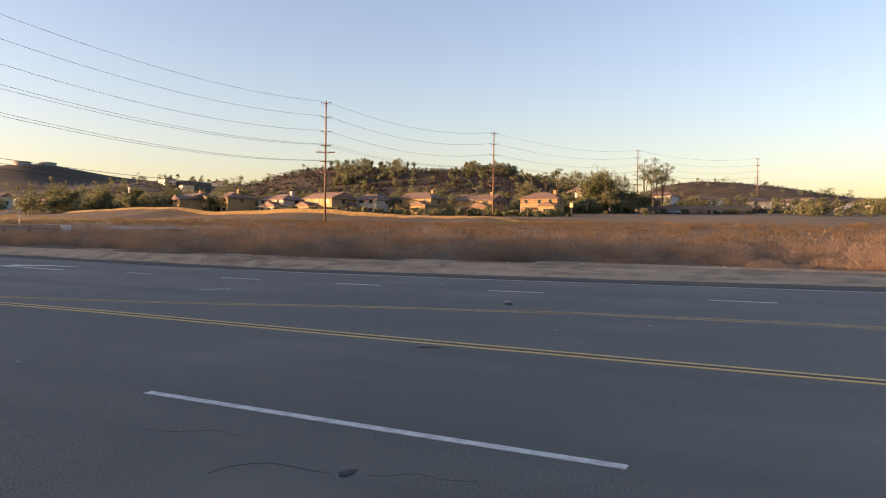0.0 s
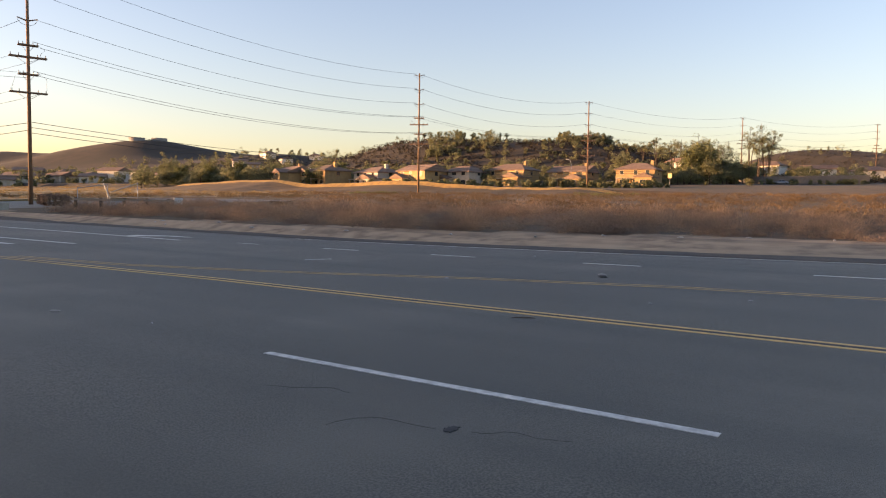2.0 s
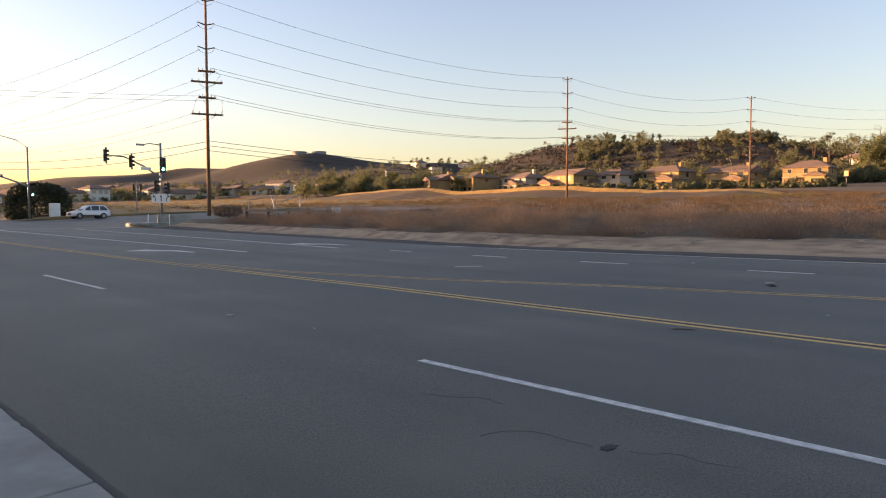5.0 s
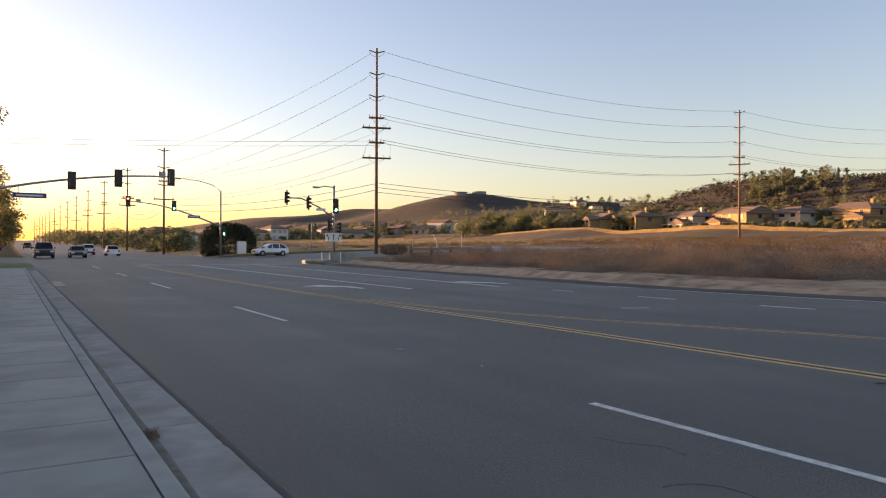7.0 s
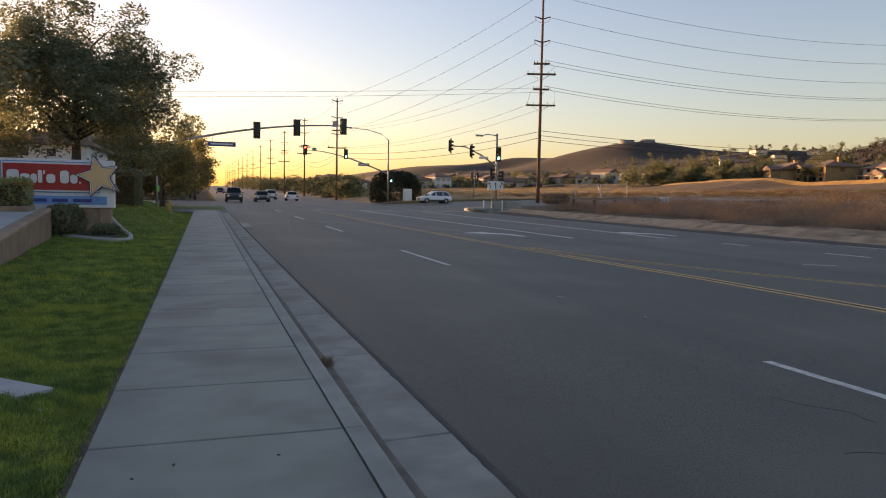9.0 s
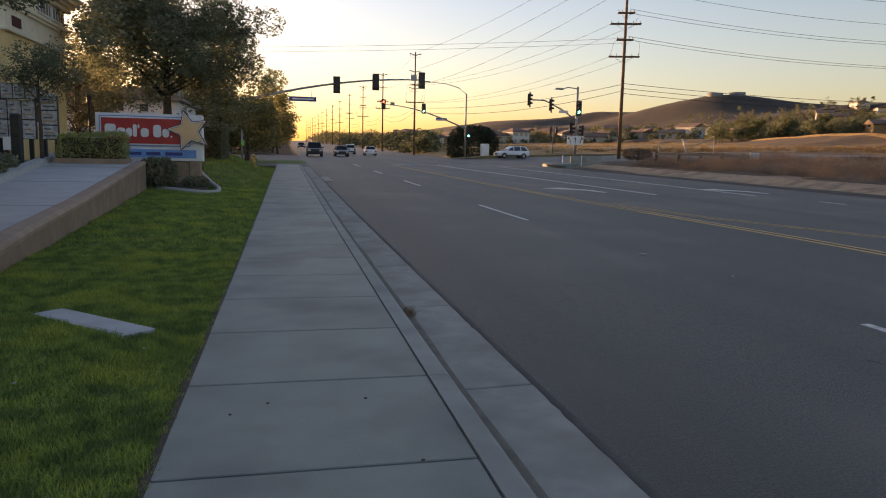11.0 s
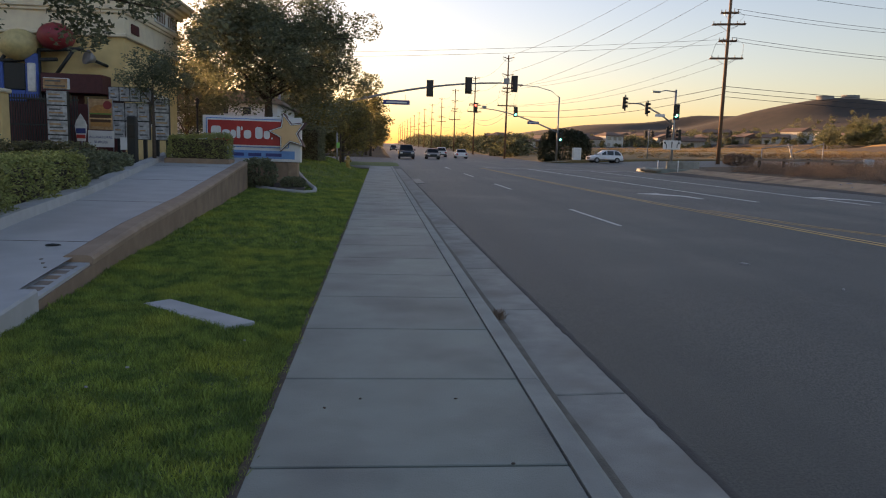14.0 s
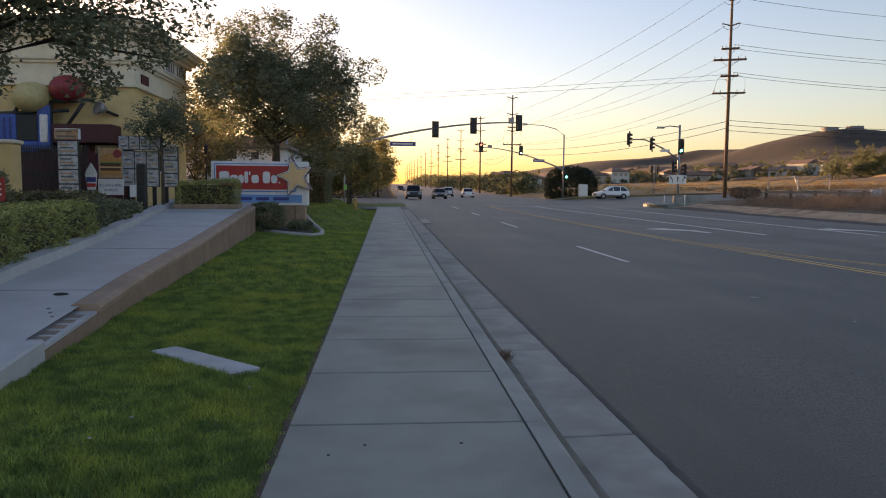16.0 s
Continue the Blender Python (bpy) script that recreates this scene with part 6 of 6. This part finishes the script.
part("panel_rim", at_sign(lambda b: box(b, -5.3, -2.53, SY - 0.04, SY - 0.03, 1.51, 2.44, 0.005)), SIGN_WHITE, cab)
part("panel", at_sign(lambda b: box(b, -5.26, -2.57, SY - 0.055, SY - 0.04, 1.56, 2.39, 0.005)), SIGN_RED, cab, "glossy red panel")
part("banner", at_sign(lambda b: box(b, -4.95, -2.3, SY - 0.02, SY, 1.1, 1.38, 0.004)), BANNER_BLUE, cab, "blue banner with faded wording")
part("banner_bar", at_sign(lambda b: box(b, -4.75, -4.05, SY - 0.026, SY - 0.02, 1.18, 1.29)), SIGN_BLUE, cab)
part("banner_bar", at_sign(lambda b: box(b, -3.9, -3.45, SY - 0.026, SY - 0.02, 1.18, 1.29)), SIGN_BLUE, cab)
part("banner_bar", at_sign(lambda b: box(b, -3.3, -2.75, SY - 0.026, SY - 0.02, 1.18, 1.29)), SIGN_BLUE, cab)
def rounded(x0, x1, z0, z1, r):
    """The outline of a plate with rounded corners."""
    return [(cx + r * math.cos(radians(a0 + 30 * k)), cz + r * math.sin(radians(a0 + 30 * k))) for cx, cz, a0 in ((x1 - r, z1 - r, 0), (x0 + r, z1 - r, 90), (x0 + r, z0 + r, 180), (x1 - r, z0 + r, 270)) for k in range(4)]
for x0, x1, z0, z1 in ((-5.15, -4.81, 1.78, 2.19), (-4.78, -4.51, 1.78, 2.07), (-4.49, -4.31, 1.78, 2.07), (-4.28, -4.16, 1.78, 2.19), (-4.13, -4.08, 2.06, 2.19), (-4.04, -3.79, 1.78, 2.07), (-3.65, -3.4, 1.78, 2.19), (-3.36, -3.15, 1.78, 2.07), (-3.11, -3.05, 1.78, 1.84)):
    part("lettering_bar", at_sign(lambda b: prism(b, rounded(x0, x1, z0, z1, min(0.09, (x1 - x0) * 0.45)), SY - 0.085, SY - 0.055)), SIGN_WHITE, cab, "white bar in place of the name")
def star_points(cx, cz, r, turn, inner=0.45):
    return [(cx + (r if k % 2 == 0 else r * inner) * math.sin(radians(turn + 36 * k)), cz + (r if k % 2 == 0 else r * inner) * math.cos(radians(turn + 36 * k))) for k in range(10)]
part("star_rim", at_sign(lambda b: prism(b, star_points(-2.52, 2.02, 0.72, -14, 0.47), SY - 0.14, SY + 0.5)), MAROON, sign, "dark red edge of the star")
part("star_edge", at_sign(lambda b: prism(b, star_points(-2.52, 2.02, 0.67, -14, 0.46), SY - 0.155, SY + 0.515)), SIGN_WHITE, sign)
part("star_line", at_sign(lambda b: prism(b, star_points(-2.52, 2.02, 0.6, -14, 0.46), SY - 0.162, SY + 0.52)), MAROON, sign, "thin dark red line")
part("star", at_sign(lambda b: prism(b, star_points(-2.52, 2.02, 0.575, -14, 0.46), SY - 0.17, SY + 0.53)), STAR_YELLOW, sign, "plain golden yellow star")
part("base", at_sign(lambda b: box(b, -5.2, -2.3, SY + 0.08, SY + 0.38, sz - 0.1, 1.0, 0.02)), BRICK, sign, "stone base")
part("pillar", at_sign(lambda b: box(b, -2.55, -2.18, SY + 0.02, SY + 0.42, sz - 0.1, 1.0, 0.03)), BRICK, sign)

# planting bed with its pale kerb
bm = bmesh.new()
pipe(bm, [(x, y, lawn_z(x, y) + 0.03) for x, y in ((-3.75, 24.6), (-3.1, 24.0), (-2.2, 22.7), (-1.6, 22.4), (-1.35, 22.9), (-1.45, 24.4), (-1.95, 27.0), (-2.6, 30), (-3.1, 33), (-3.3, 36))], 0.075, 6)
tagged(link_mesh("bed_kerb", bm, PALE_CONCRETE), "pale curved concrete edging of the planting bed", "edging")
bed = sheet("planting_bed", [-3.7, -3.3, -2.9, -2.5, -2.1, -1.7], [22.8 + 0.8 * i for i in range(12)], lambda x, y: lawn_z(x, y) + (0.07 if (x + 1.6) < -0.16 * max(y - 24.5, 0) and y > 22.8 + max(0, -x - 2.2) * 1.2 else -0.1), SOIL)
tagged(bed, "bare dark planting bed under the sign", "flower bed", kind="structure")
shrub("bush", 41, (-3.25, 24.3, lawn_z(-3.2, 24.3)), (1.15, 1.0, 1.0), LEAF, "dark round bush below the sign", n=900, leaf=0.05)
shrub("bush", 42, (-2.15, 24.2, lawn_z(-2.1, 24.2)), (0.8, 0.7, 0.4), LEAF, "low dark creeping bush in the bed", n=500, leaf=0.045)
clipped_hedge(43, -3.9, -2.2, 35.5, 38.5, lambda x, y: lawn_z(-2.5, 37) - 0.05, 1.6, LEAF, "tall dark clipped hedge behind the sign")
planter = thing("planter", (-4.85, 23.1, raised_z(23) - 0.1), "low brick planter at the end of the raised path", "planter")
bm = bmesh.new(); box(bm, -0.95, 0.95, -0.45, 0.5, -0.2, 0.22, 0.02); part("wall", bm, BRICK, planter)
bm = bmesh.new(); box(bm, -0.85, 0.85, -0.35, 0.4, 0.22, 0.235); part("soil", bm, SOIL, planter)
clipped_hedge(44, -5.72, -3.98, 22.75, 23.5, lambda x, y: raised_z(23) + 0.13, 0.68, HEDGE, "clipped yellow-green hedge in the planter")
for k, (y0, y1, h) in enumerate(((6.2, 8.2, 0.66), (8.2, 10.2, 0.62), (10.2, 12.2, 0.58), (12.2, 14.2, 0.56))):
    clipped_hedge(45 + k, kerb_x((y0 + y1) / 2) - 1.5, kerb_x((y0 + y1) / 2) - 0.12, y0, y1 + 0.1, lambda x, y: raised_z(y) + 0.1, h, HEDGE, "clipped yellow-green hedge behind the path kerb")
shrub("bush", 56, (kerb_x(17) - 0.62, 17.1, raised_z(17) + 0.02), (1.3, 1.7, 0.62), LEAF, "loose dark shrub at the end of the hedge", n=700)
shrub("bush", 57, (kerb_x(18.8) - 0.58, 18.9, raised_z(18.8) + 0.0), (1.1, 1.5, 0.5), LEAF, "loose dark shrub at the end of the hedge", n=600)
shrub("bush", 50, (kerb_x(15) - 0.7, 15.2, raised_z(15) + 0.05), (1.4, 1.5, 0.65), LEAF, "loose dark shrub at the end of the hedge", n=700)
for k in range(5):
    shrub("bush", 51 + k, (-6.9 - 0.62 * k, 18.9 - 0.3 * k, 0.74), (1.4, 1.1, 0.74), HEDGE_DRY, "low dry shrubs before the restaurant", n=380, group="low shrubs")

# restaurant
GZ = 1.15
rest = thing("restaurant", (-7.6, 25.0, GZ), "tan and cream stucco restaurant with a deep cornice", "building")
def local(fn):
    bm = bmesh.new()
    fn(bm)
    bmesh.ops.translate(bm, verts=bm.verts[:], vec=(7.6, -25.0, -GZ))
    return bm
part("wall", local(lambda b: box(b, -26.0, -7.65, 25.0, 31.0, 0.4, 4.9)), STUCCO_TAN, rest)
part("upper_wall", local(lambda b: box(b, -26.0, -7.6, 24.95, 31.05, 4.9, 6.55)), STUCCO_CREAM, rest)
for z0, z1, o in ((4.88, 5.0, 0.08), (5.62, 5.72, 0.08), (5.72, 5.84, 0.14), (6.45, 6.6, 0.2), (6.6, 6.72, 0.34), (6.72, 6.9, 0.48), (6.9, 7.02, 0.56)):
    part("cornice", local(lambda b: box(b, -26.0 - o, -7.6 + o, 24.95 - o, 31.05 + o, z0, z1, 0.02)), STUCCO_CREAM, rest)
part("canopy", local(lambda b: box(b, -9.95, -8.1, 24.2, 25.0, 3.0, 3.6, 0.02)), MAROON, rest, "dark maroon canopy over the entrance")
part("recess", local(lambda b: box(b, -13.5, -7.7, 24.9, 24.99, 0.9, 3.1)), MAROON, rest)
part("window", local(lambda b: box(b, -8.9, -8.2, 24.86, 24.9, 2.3, 3.05)), GLASS, rest)
part("door", local(lambda b: box(b, -10.3, -9.3, 24.86, 24.9, 1.15, 3.0)), GLASS, rest)
for y0 in (26.9, 28.5):
    fr = part("window", local(lambda b: box(b, -7.66, -7.6, y0, y0 + 1.3, 2.1, 3.3, 0.02)), SIGN_WHITE, rest)
    part("pane", local(lambda b: box(b, -7.63, -7.59, y0 + 0.1, y0 + 1.2, 2.2, 3.2)), GLASS, fr)
for y0 in (28.0, 29.4):
    fr = part("vent_frame", local(lambda b: box(b, -7.62, -7.53, y0, y0 + 1.2, 5.92, 6.42, 0.02)), SIGN_WHITE, rest)
    part("vent_opening", local(lambda b: box(b, -7.6, -7.52, y0 + 0.08, y0 + 1.12, 5.98, 6.36)), MORTAR, fr)
    for j in range(3):
        part("vent_bar", local(lambda b: box(b, -7.6, -7.51, y0 + 0.26 + 0.3 * j, y0 + 0.3 + 0.3 * j, 5.98, 6.36)), SIGN_WHITE, fr)
part("lettering_bar", local(lambda b: box(b, -7.6, -7.55, 25.5, 26.2, 5.1, 5.4)), MAROON, rest, "dark bar in place of the name")
dish = thing("wall_spotlight", (-8.55, 24.98, 4.15), "grey round spotlight on the wall", "lamp")
bm = bmesh.new(); tube(bm, (-0.12, -0.45, 0.02), (0.05, -0.25, -0.05), 0.24, 0.1, 16); part("shade", bm, STEEL, dish)
bm = bmesh.new(); tube(bm, (0, -0.3, -0.05), (0.35, 0.05, -0.2), 0.05, n=8); part("bracket", bm, BLACK, dish)

# menu boards and posters on the forecourt
def board(name, x0, x1, y, z0, z1, rows, cols, frame_mat, label, category="menu board", foot=True, face=None):
    ob = thing(name, ((x0 + x1) / 2, y, z0), label, category)
    w, h = (x1 - x0) / 2, z1 - z0
    bm = bmesh.new(); box(bm, -w, w, 0, 0.14, 0, h, 0.015); body = part("case", bm, frame_mat, ob)
    for r in range(rows):
        for c in range(cols):
            cx0, cx1 = -w + 2 * w * c / cols + 0.015, -w + 2 * w * (c + 1) / cols - 0.015
            cz0, cz1 = h * r / rows + 0.018, h * (r + 1) / rows - 0.018
            bm = bmesh.new(); box(bm, cx0, cx1, -0.012, 0.0, cz0, cz1); f = part("panel", bm, face or MENU_GLOW, body)
            for q in range(3):
                zq = cz0 + (cz1 - cz0) * (0.25 + 0.25 * q)
                bm = bmesh.new(); box(bm, cx0 + 0.05, cx1 - 0.05 - 0.06 * q, -0.016, -0.012, zq - 0.02, zq + 0.02); part("printed_bar", bm, POSTER_TAN if (r + c + q) % 2 else CAR_BLACK, f)
    if foot:
        for s in (-0.7, 0.7):
            bm = bmesh.new(); box(bm, s * w - 0.05, s * w + 0.05, 0.02, 0.12, -(z0 - raised_z(min(y, 24)) + 0.25), 0.0); part("leg", bm, BLACK, ob)
    return ob
board("menu_board", -7.38, -6.3, 23.0, 1.6, 2.7, 2, 3, BLACK, "lit drive-through menu board in a dark frame")
board("menu_header", -7.45, -6.2, 22.9, 2.72, 3.15, 1, 4, BLACK, "dark menu header with pale pictures", foot=False)
board("side_menu", -6.2, -5.75, 23.1, 1.6, 2.85, 3, 1, BLACK, "narrow drive-through side menu board")
board("pillar_menu", -8.4, -7.85, 21.0, 1.25, 2.85, 4, 1, BLACK, "tall narrow menu pillar with four pale panels")
tp = board("pillar_sign", -8.45, -7.8, 20.95, 2.88, 3.18, 1, 1, SIGN_WHITE, "small white picture sign on the menu pillar", "sign", foot=False, face=POSTER_TAN)
post = thing("order_post", (-6.35, 21.5, raised_z(21.5) - 0.05), "dark speaker post for drive-through orders", "speaker post")
bm = bmesh.new(); box(bm, -0.13, 0.13, 0, 0.2, 0, 1.4, 0.03); part("housing", bm, BLACK, post)
bm = bmesh.new(); box(bm, -0.09, 0.09, -0.012, 0, 0.8, 1.15); part("screen", bm, GLASS, post)
bm = bmesh.new(); box(bm, -0.3, -0.12, -0.03, 0, 0.45, 0.8); part("notice", bm, SIGN_WHITE, post)
ban = thing("burger_poster", (-7.36, 22.0, 1.3), "tall food poster banner with a white lower sign", "banner")
bm = bmesh.new(); box(bm, -0.33, 0.33, 0, 0.03, 0.55, 1.42, 0.004); part("picture", bm, POSTER_TAN, ban)
def half_round(cx, cz, rx, rz):
    return [(cx + rx * math.cos(math.pi * k / 10), cz + rz * math.sin(math.pi * k / 10)) for k in range(11)]
bm = bmesh.new(); prism(bm, half_round(0, 1.02, 0.29, 0.24), -0.012, -0.002); part("printed_bun", bm, BUN, ban, "golden top of a printed burger")
for z0, z1, w, m in ((0.98, 1.02, 0.31, LETTUCE), (0.88, 0.98, 0.29, PATTY), (0.84, 0.88, 0.31, STAR_YELLOW), (0.76, 0.84, 0.28, PATTY)):
    bm = bmesh.new(); box(bm, -w, w, -0.012, -0.002, z0, z1, 0.003); part("printed_layer", bm, m, ban)
bm = bmesh.new(); box(bm, -0.28, 0.28, -0.012, -0.002, 0.64, 0.76, 0.004); part("printed_bun", bm, BUN, ban)
bm = bmesh.new(); tube(bm, (0.2, -0.004, 1.25), (0.2, -0.016, 1.25), 0.12, n=16); part("printed_disc", bm, PLAY_RED, ban)
bm = bmesh.new(); box(bm, -0.36, 0.36, -0.02, 0.01, 0.05, 0.52, 0.004); low = part("lower_sign", bm, SIGN_WHITE, ban)
for dx in (-0.33, 0.33):
    bm = bmesh.new(); tube(bm, (dx, 0.02, -0.35), (dx, 0.02, 1.45), 0.018, n=8); part("pole", bm, STEEL, ban)
for text, zz, size in (("ALL-NATURAL", 0.3, 0.1), ("BURGER", 0.16, 0.1)):
    cu = bpy.data.curves.new("wording", "FONT")
    cu.body, cu.size, cu.align_x, cu.extrude = text, size, "CENTER", 0.003
    tob = new("wording_curve", cu)
    tob.matrix_world = pose(0, 0, 0, 90)
    bpy.context.view_layer.update()
    me = bpy.data.meshes.new_from_object(tob.evaluated_get(bpy.context.evaluated_depsgraph_get()))
    bpy.data.objects.remove(tob)
    me.materials.clear(); me.materials.append(SIGN_BLUE)
    wob = new("wording", me)
    wob.parent = ban
    wob.matrix_local = pose(0, -0.024, zz, 90)
ice = thing("dessert_sign", (-7.72, 21.5, 1.2), "cone-shaped dessert cut-out sign in white, red and blue", "sign")
bm = bmesh.new(); prism(bm, [(-0.11, 0.3), (0.11, 0.3), (0.16, 0.72), (-0.16, 0.72)], 0, 0.03); part("cup", bm, SIGN_WHITE, ice)
bm = bmesh.new(); prism(bm, [(-0.17, 0.72), (0.17, 0.72), (0.12, 0.86), (0.04, 1.0), (0.0, 1.06), (-0.04, 1.0), (-0.12, 0.86)], -0.005, 0.035); part("topping", bm, LAMP_CLEAR, ice)
bm = bmesh.new(); box(bm, -0.13, 0.13, -0.012, -0.002, 0.52, 0.66); part("blue_band", bm, SIGN_BLUE, ice)
bm = bmesh.new(); box(bm, -0.12, 0.12, -0.012, -0.002, 0.38, 0.48); part("red_band", bm, SIGN_RED, ice)
bm = bmesh.new(); tube(bm, (0, 0.05, -0.3), (0, 0.05, 0.7), 0.02, n=8); part("pole", bm, STEEL, ice)
rs = thing("notice_sign", (-7.48, 16.0, raised_z(16) - 0.1), "small red notice sign on a post in shrubs", "sign")
bm = bmesh.new(); box(bm, -0.25, 0.2, 0, 0.02, 0.72, 1.22, 0.01); nb = part("plate", bm, SIGN_RED, rs)
for k in range(3):
    bm = bmesh.new(); box(bm, -0.18, 0.13, -0.008, 0, 0.84 + 0.11 * k, 0.88 + 0.11 * k); part("lettering_bar", bm, SIGN_WHITE, nb)
bm = bmesh.new(); tube(bm, (0, 0.03, 0), (0, 0.03, 0.9), 0.02, n=8); part("post", bm, STEEL, rs)

# gate, pillar and play structure
gp = thing("gate_pillar", (-9.2, 20.0, raised_z(20) - 0.1), "tan stucco pillar with a cream cap beside the gate", "pillar")
bm = bmesh.new(); box(bm, -0.22, 0.22, -0.22, 0.22, 0, 1.95, 0.02); part("shaft", bm, STUCCO_TAN, gp)
bm = bmesh.new(); box(bm, -0.28, 0.28, -0.28, 0.28, 1.95, 2.06, 0.03); part("cap", bm, STUCCO_CREAM, gp)
bm = bmesh.new(); box(bm, -0.28, 0.28, -0.28, 0.28, 0, 0.62, 0.03); part("plinth", bm, MORTAR, gp)
shrub("bush", 71, (-8.35, 17.3, raised_z(17)), (1.0, 0.9, 1.35), LEAF, "loose green shrub beside the gate pillar", n=520)
yard = thing("yard_wall", (-9.2, 23.2, raised_z(22)), "dark maroon screen wall behind the railing", "wall")
bm = bmesh.new(); box(bm, -1.2, 1.3, 0, 0.08, -0.3, 1.7, 0.01); part("panel", bm, MAROON, yard)
fence = thing("fence", (-9.3, 22.6, raised_z(22)), "dark metal railing fence round the play yard", "fence")
for k in range(28):
    bm = bmesh.new(); box(bm, -0.85 + 0.07 * k, -0.825 + 0.07 * k, 0, 0.03, 0, 1.9, 0.0); part("bar", bm, BLACK, fence)
for zz in (0.15, 1.0, 1.75):
    bm = bmesh.new(); box(bm, -0.9, 1.1, -0.01, 0.04, zz, zz + 0.05); part("rail", bm, BLACK, fence)
play = thing("play_structure", (-9.95, 25.6, GZ - 0.35), "blue play structure with cream and red domes", "playground")
for x0, x1, z0, z1, m, nm in ((-1.9, -1.2, 2.2, 3.1, PLAY_BLUE, "panel"), (-1.95, -1.1, 1.95, 2.18, PLAY_RED, "panel"), (-0.55, -0.15, 2.0, 3.4, PLAY_BLUE, "panel"), (-1.1, -0.55, 1.9, 2.25, PLAY_BLUE, "panel"), (-1.2, -0.55, 2.25, 3.1, BLACK, "opening"), (-1.78, -1.7, 2.3, 3.0, SIGN_BLUE, "rib"), (-1.6, -1.52, 2.3, 3.0, SIGN_BLUE, "rib"), (-1.42, -1.34, 2.3, 3.0, SIGN_BLUE, "rib"), (-0.48, -0.22, 2.2, 3.1, LAMP_CLEAR, "plate")):
    bm = bmesh.new(); box(bm, x0, x1, -1.2 - 0.03 * (nm in ("plate", "rib")), -1.1 - 0.03 * (nm == "opening"), z0, z1, 0.03); part(nm, bm, m, play)
for x, z, r, m in ((-0.75, 3.65, 0.62, PLAY_YELLOW), (0.35, 3.95, 0.55, PLAY_RED)):
    bm = bmesh.new(); bmesh.ops.create_uvsphere(bm, u_segments=20, v_segments=12, radius=r, matrix=Matrix.LocRotScale((x, -1.0, z), None, (1, 1, 0.8)))
    part("dome", bm, m, play, "rounded cream dome" if m is PLAY_YELLOW else "rounded red dome", smooth=True)
for a, b in (((-2.0, -1.1, 3.1), (0.4, -1.1, 3.25)), ((-0.4, -1.1, 3.5), (1.2, -1.1, 3.6)), ((0.3, -1.1, 2.7), (0.9, -1.1, 3.55)), ((-1.9, -1.1, 2.2), (-1.0, -1.1, 3.6)), ((-0.15, -1.1, 0), (-0.15, -1.1, 3.5)), ((-1.95, -1.1, 0), (-1.95, -1.1, 3.2))):
    bm = bmesh.new(); tube(bm, a, b, 0.06, n=8); part("strut", bm, BLACK, play)

# small things by the drive
lamp = thing("lamp_post", (-6.6, 30.0, lawn_z(-4, 30)), "thin black lamp post with a lantern", "lamp")
bm = bmesh.new(); tube(bm, (0, 0, 0), (0, 0, 2.5), 0.05, 0.035, 10); part("post", bm, BLACK, lamp)
bm = bmesh.new(); tube(bm, (0, 0, 2.5), (0, 0, 2.78), 0.05, 0.09, 8); part("lantern", bm, BLACK, lamp)
bm = bmesh.new(); tube(bm, (0, 0, 2.78), (0, 0, 2.9), 0.12, 0.02, 8); part("cap", bm, BLACK, lamp)
hyd = thing("fire_hydrant", (-1.1, 42.0, lawn_z(-1.1, 42)), "worn yellow fire hydrant on the lawn", "hydrant")
bm = bmesh.new(); tube(bm, (0, 0, -0.05), (0, 0, 0.06), 0.17, n=12); tube(bm, (0, 0, 0.06), (0, 0, 0.55), 0.12, 0.11, 12); tube(bm, (0, 0, 0.55), (0, 0, 0.72), 0.14, 0.04, 12); part("barrel", bm, BRASS, hyd)
for s in (1, -1):
    bm = bmesh.new(); tube(bm, (s * 0.08, 0, 0.42), (s * 0.2, 0, 0.42), 0.06, n=10); part("outlet", bm, BRASS, hyd)
tree(38, 4.2, 1.3, 0.05, (-1.6, 43.2, lawn_z(-1.6, 43.2)), 48, 70, 0.06, LEAF_WARM, 0.42, label="young round-headed tree beside the hydrant", start=0.42)
gpst = thing("sign_post", (-2.75, 60.0, rise(60)), "pale post with a bright green marker by the drive", "post")
bm = bmesh.new(); tube(bm, (0, 0, -0.1), (0, 0, 3.0), 0.07, n=8); part("post", bm, STEEL, gpst)
bm = bmesh.new(); box(bm, -0.05, 0.3, -0.12, -0.08, 1.2, 1.65, 0.03); part("marker", bm, PALE_GREEN, gpst, "bright green marker")
shop = thing("shop_building", (-14.0, 50.0, rise(50)), "low pale shop building with small square windows", "building")
bm = bmesh.new(); box(bm, -6, 8.0, -1.5, 8, -0.3, 4.0, 0.03); part("wall", bm, SHOP_WHITE, shop)
bm = bmesh.new(); prism(bm, [(-6.4, 3.95), (8.4, 3.95), (8.4, 4.1), (7.2, 4.7), (-5.2, 4.7), (-6.4, 4.1)], -2.0, 8.6); part("roof", bm, MORTAR, shop)
for x in (3.1, 4.6, 6.05):
    bm = bmesh.new(); box(bm, x - 0.3, x + 0.3, -1.56, -1.5, 3.2, 3.75, 0.02); fr = part("window", bm, SIGN_WHITE, shop)
    bm = bmesh.new(); box(bm, x - 0.25, x + 0.25, -1.58, -1.56, 3.25, 3.7); part("pane", bm, CAR_DARK, fr)
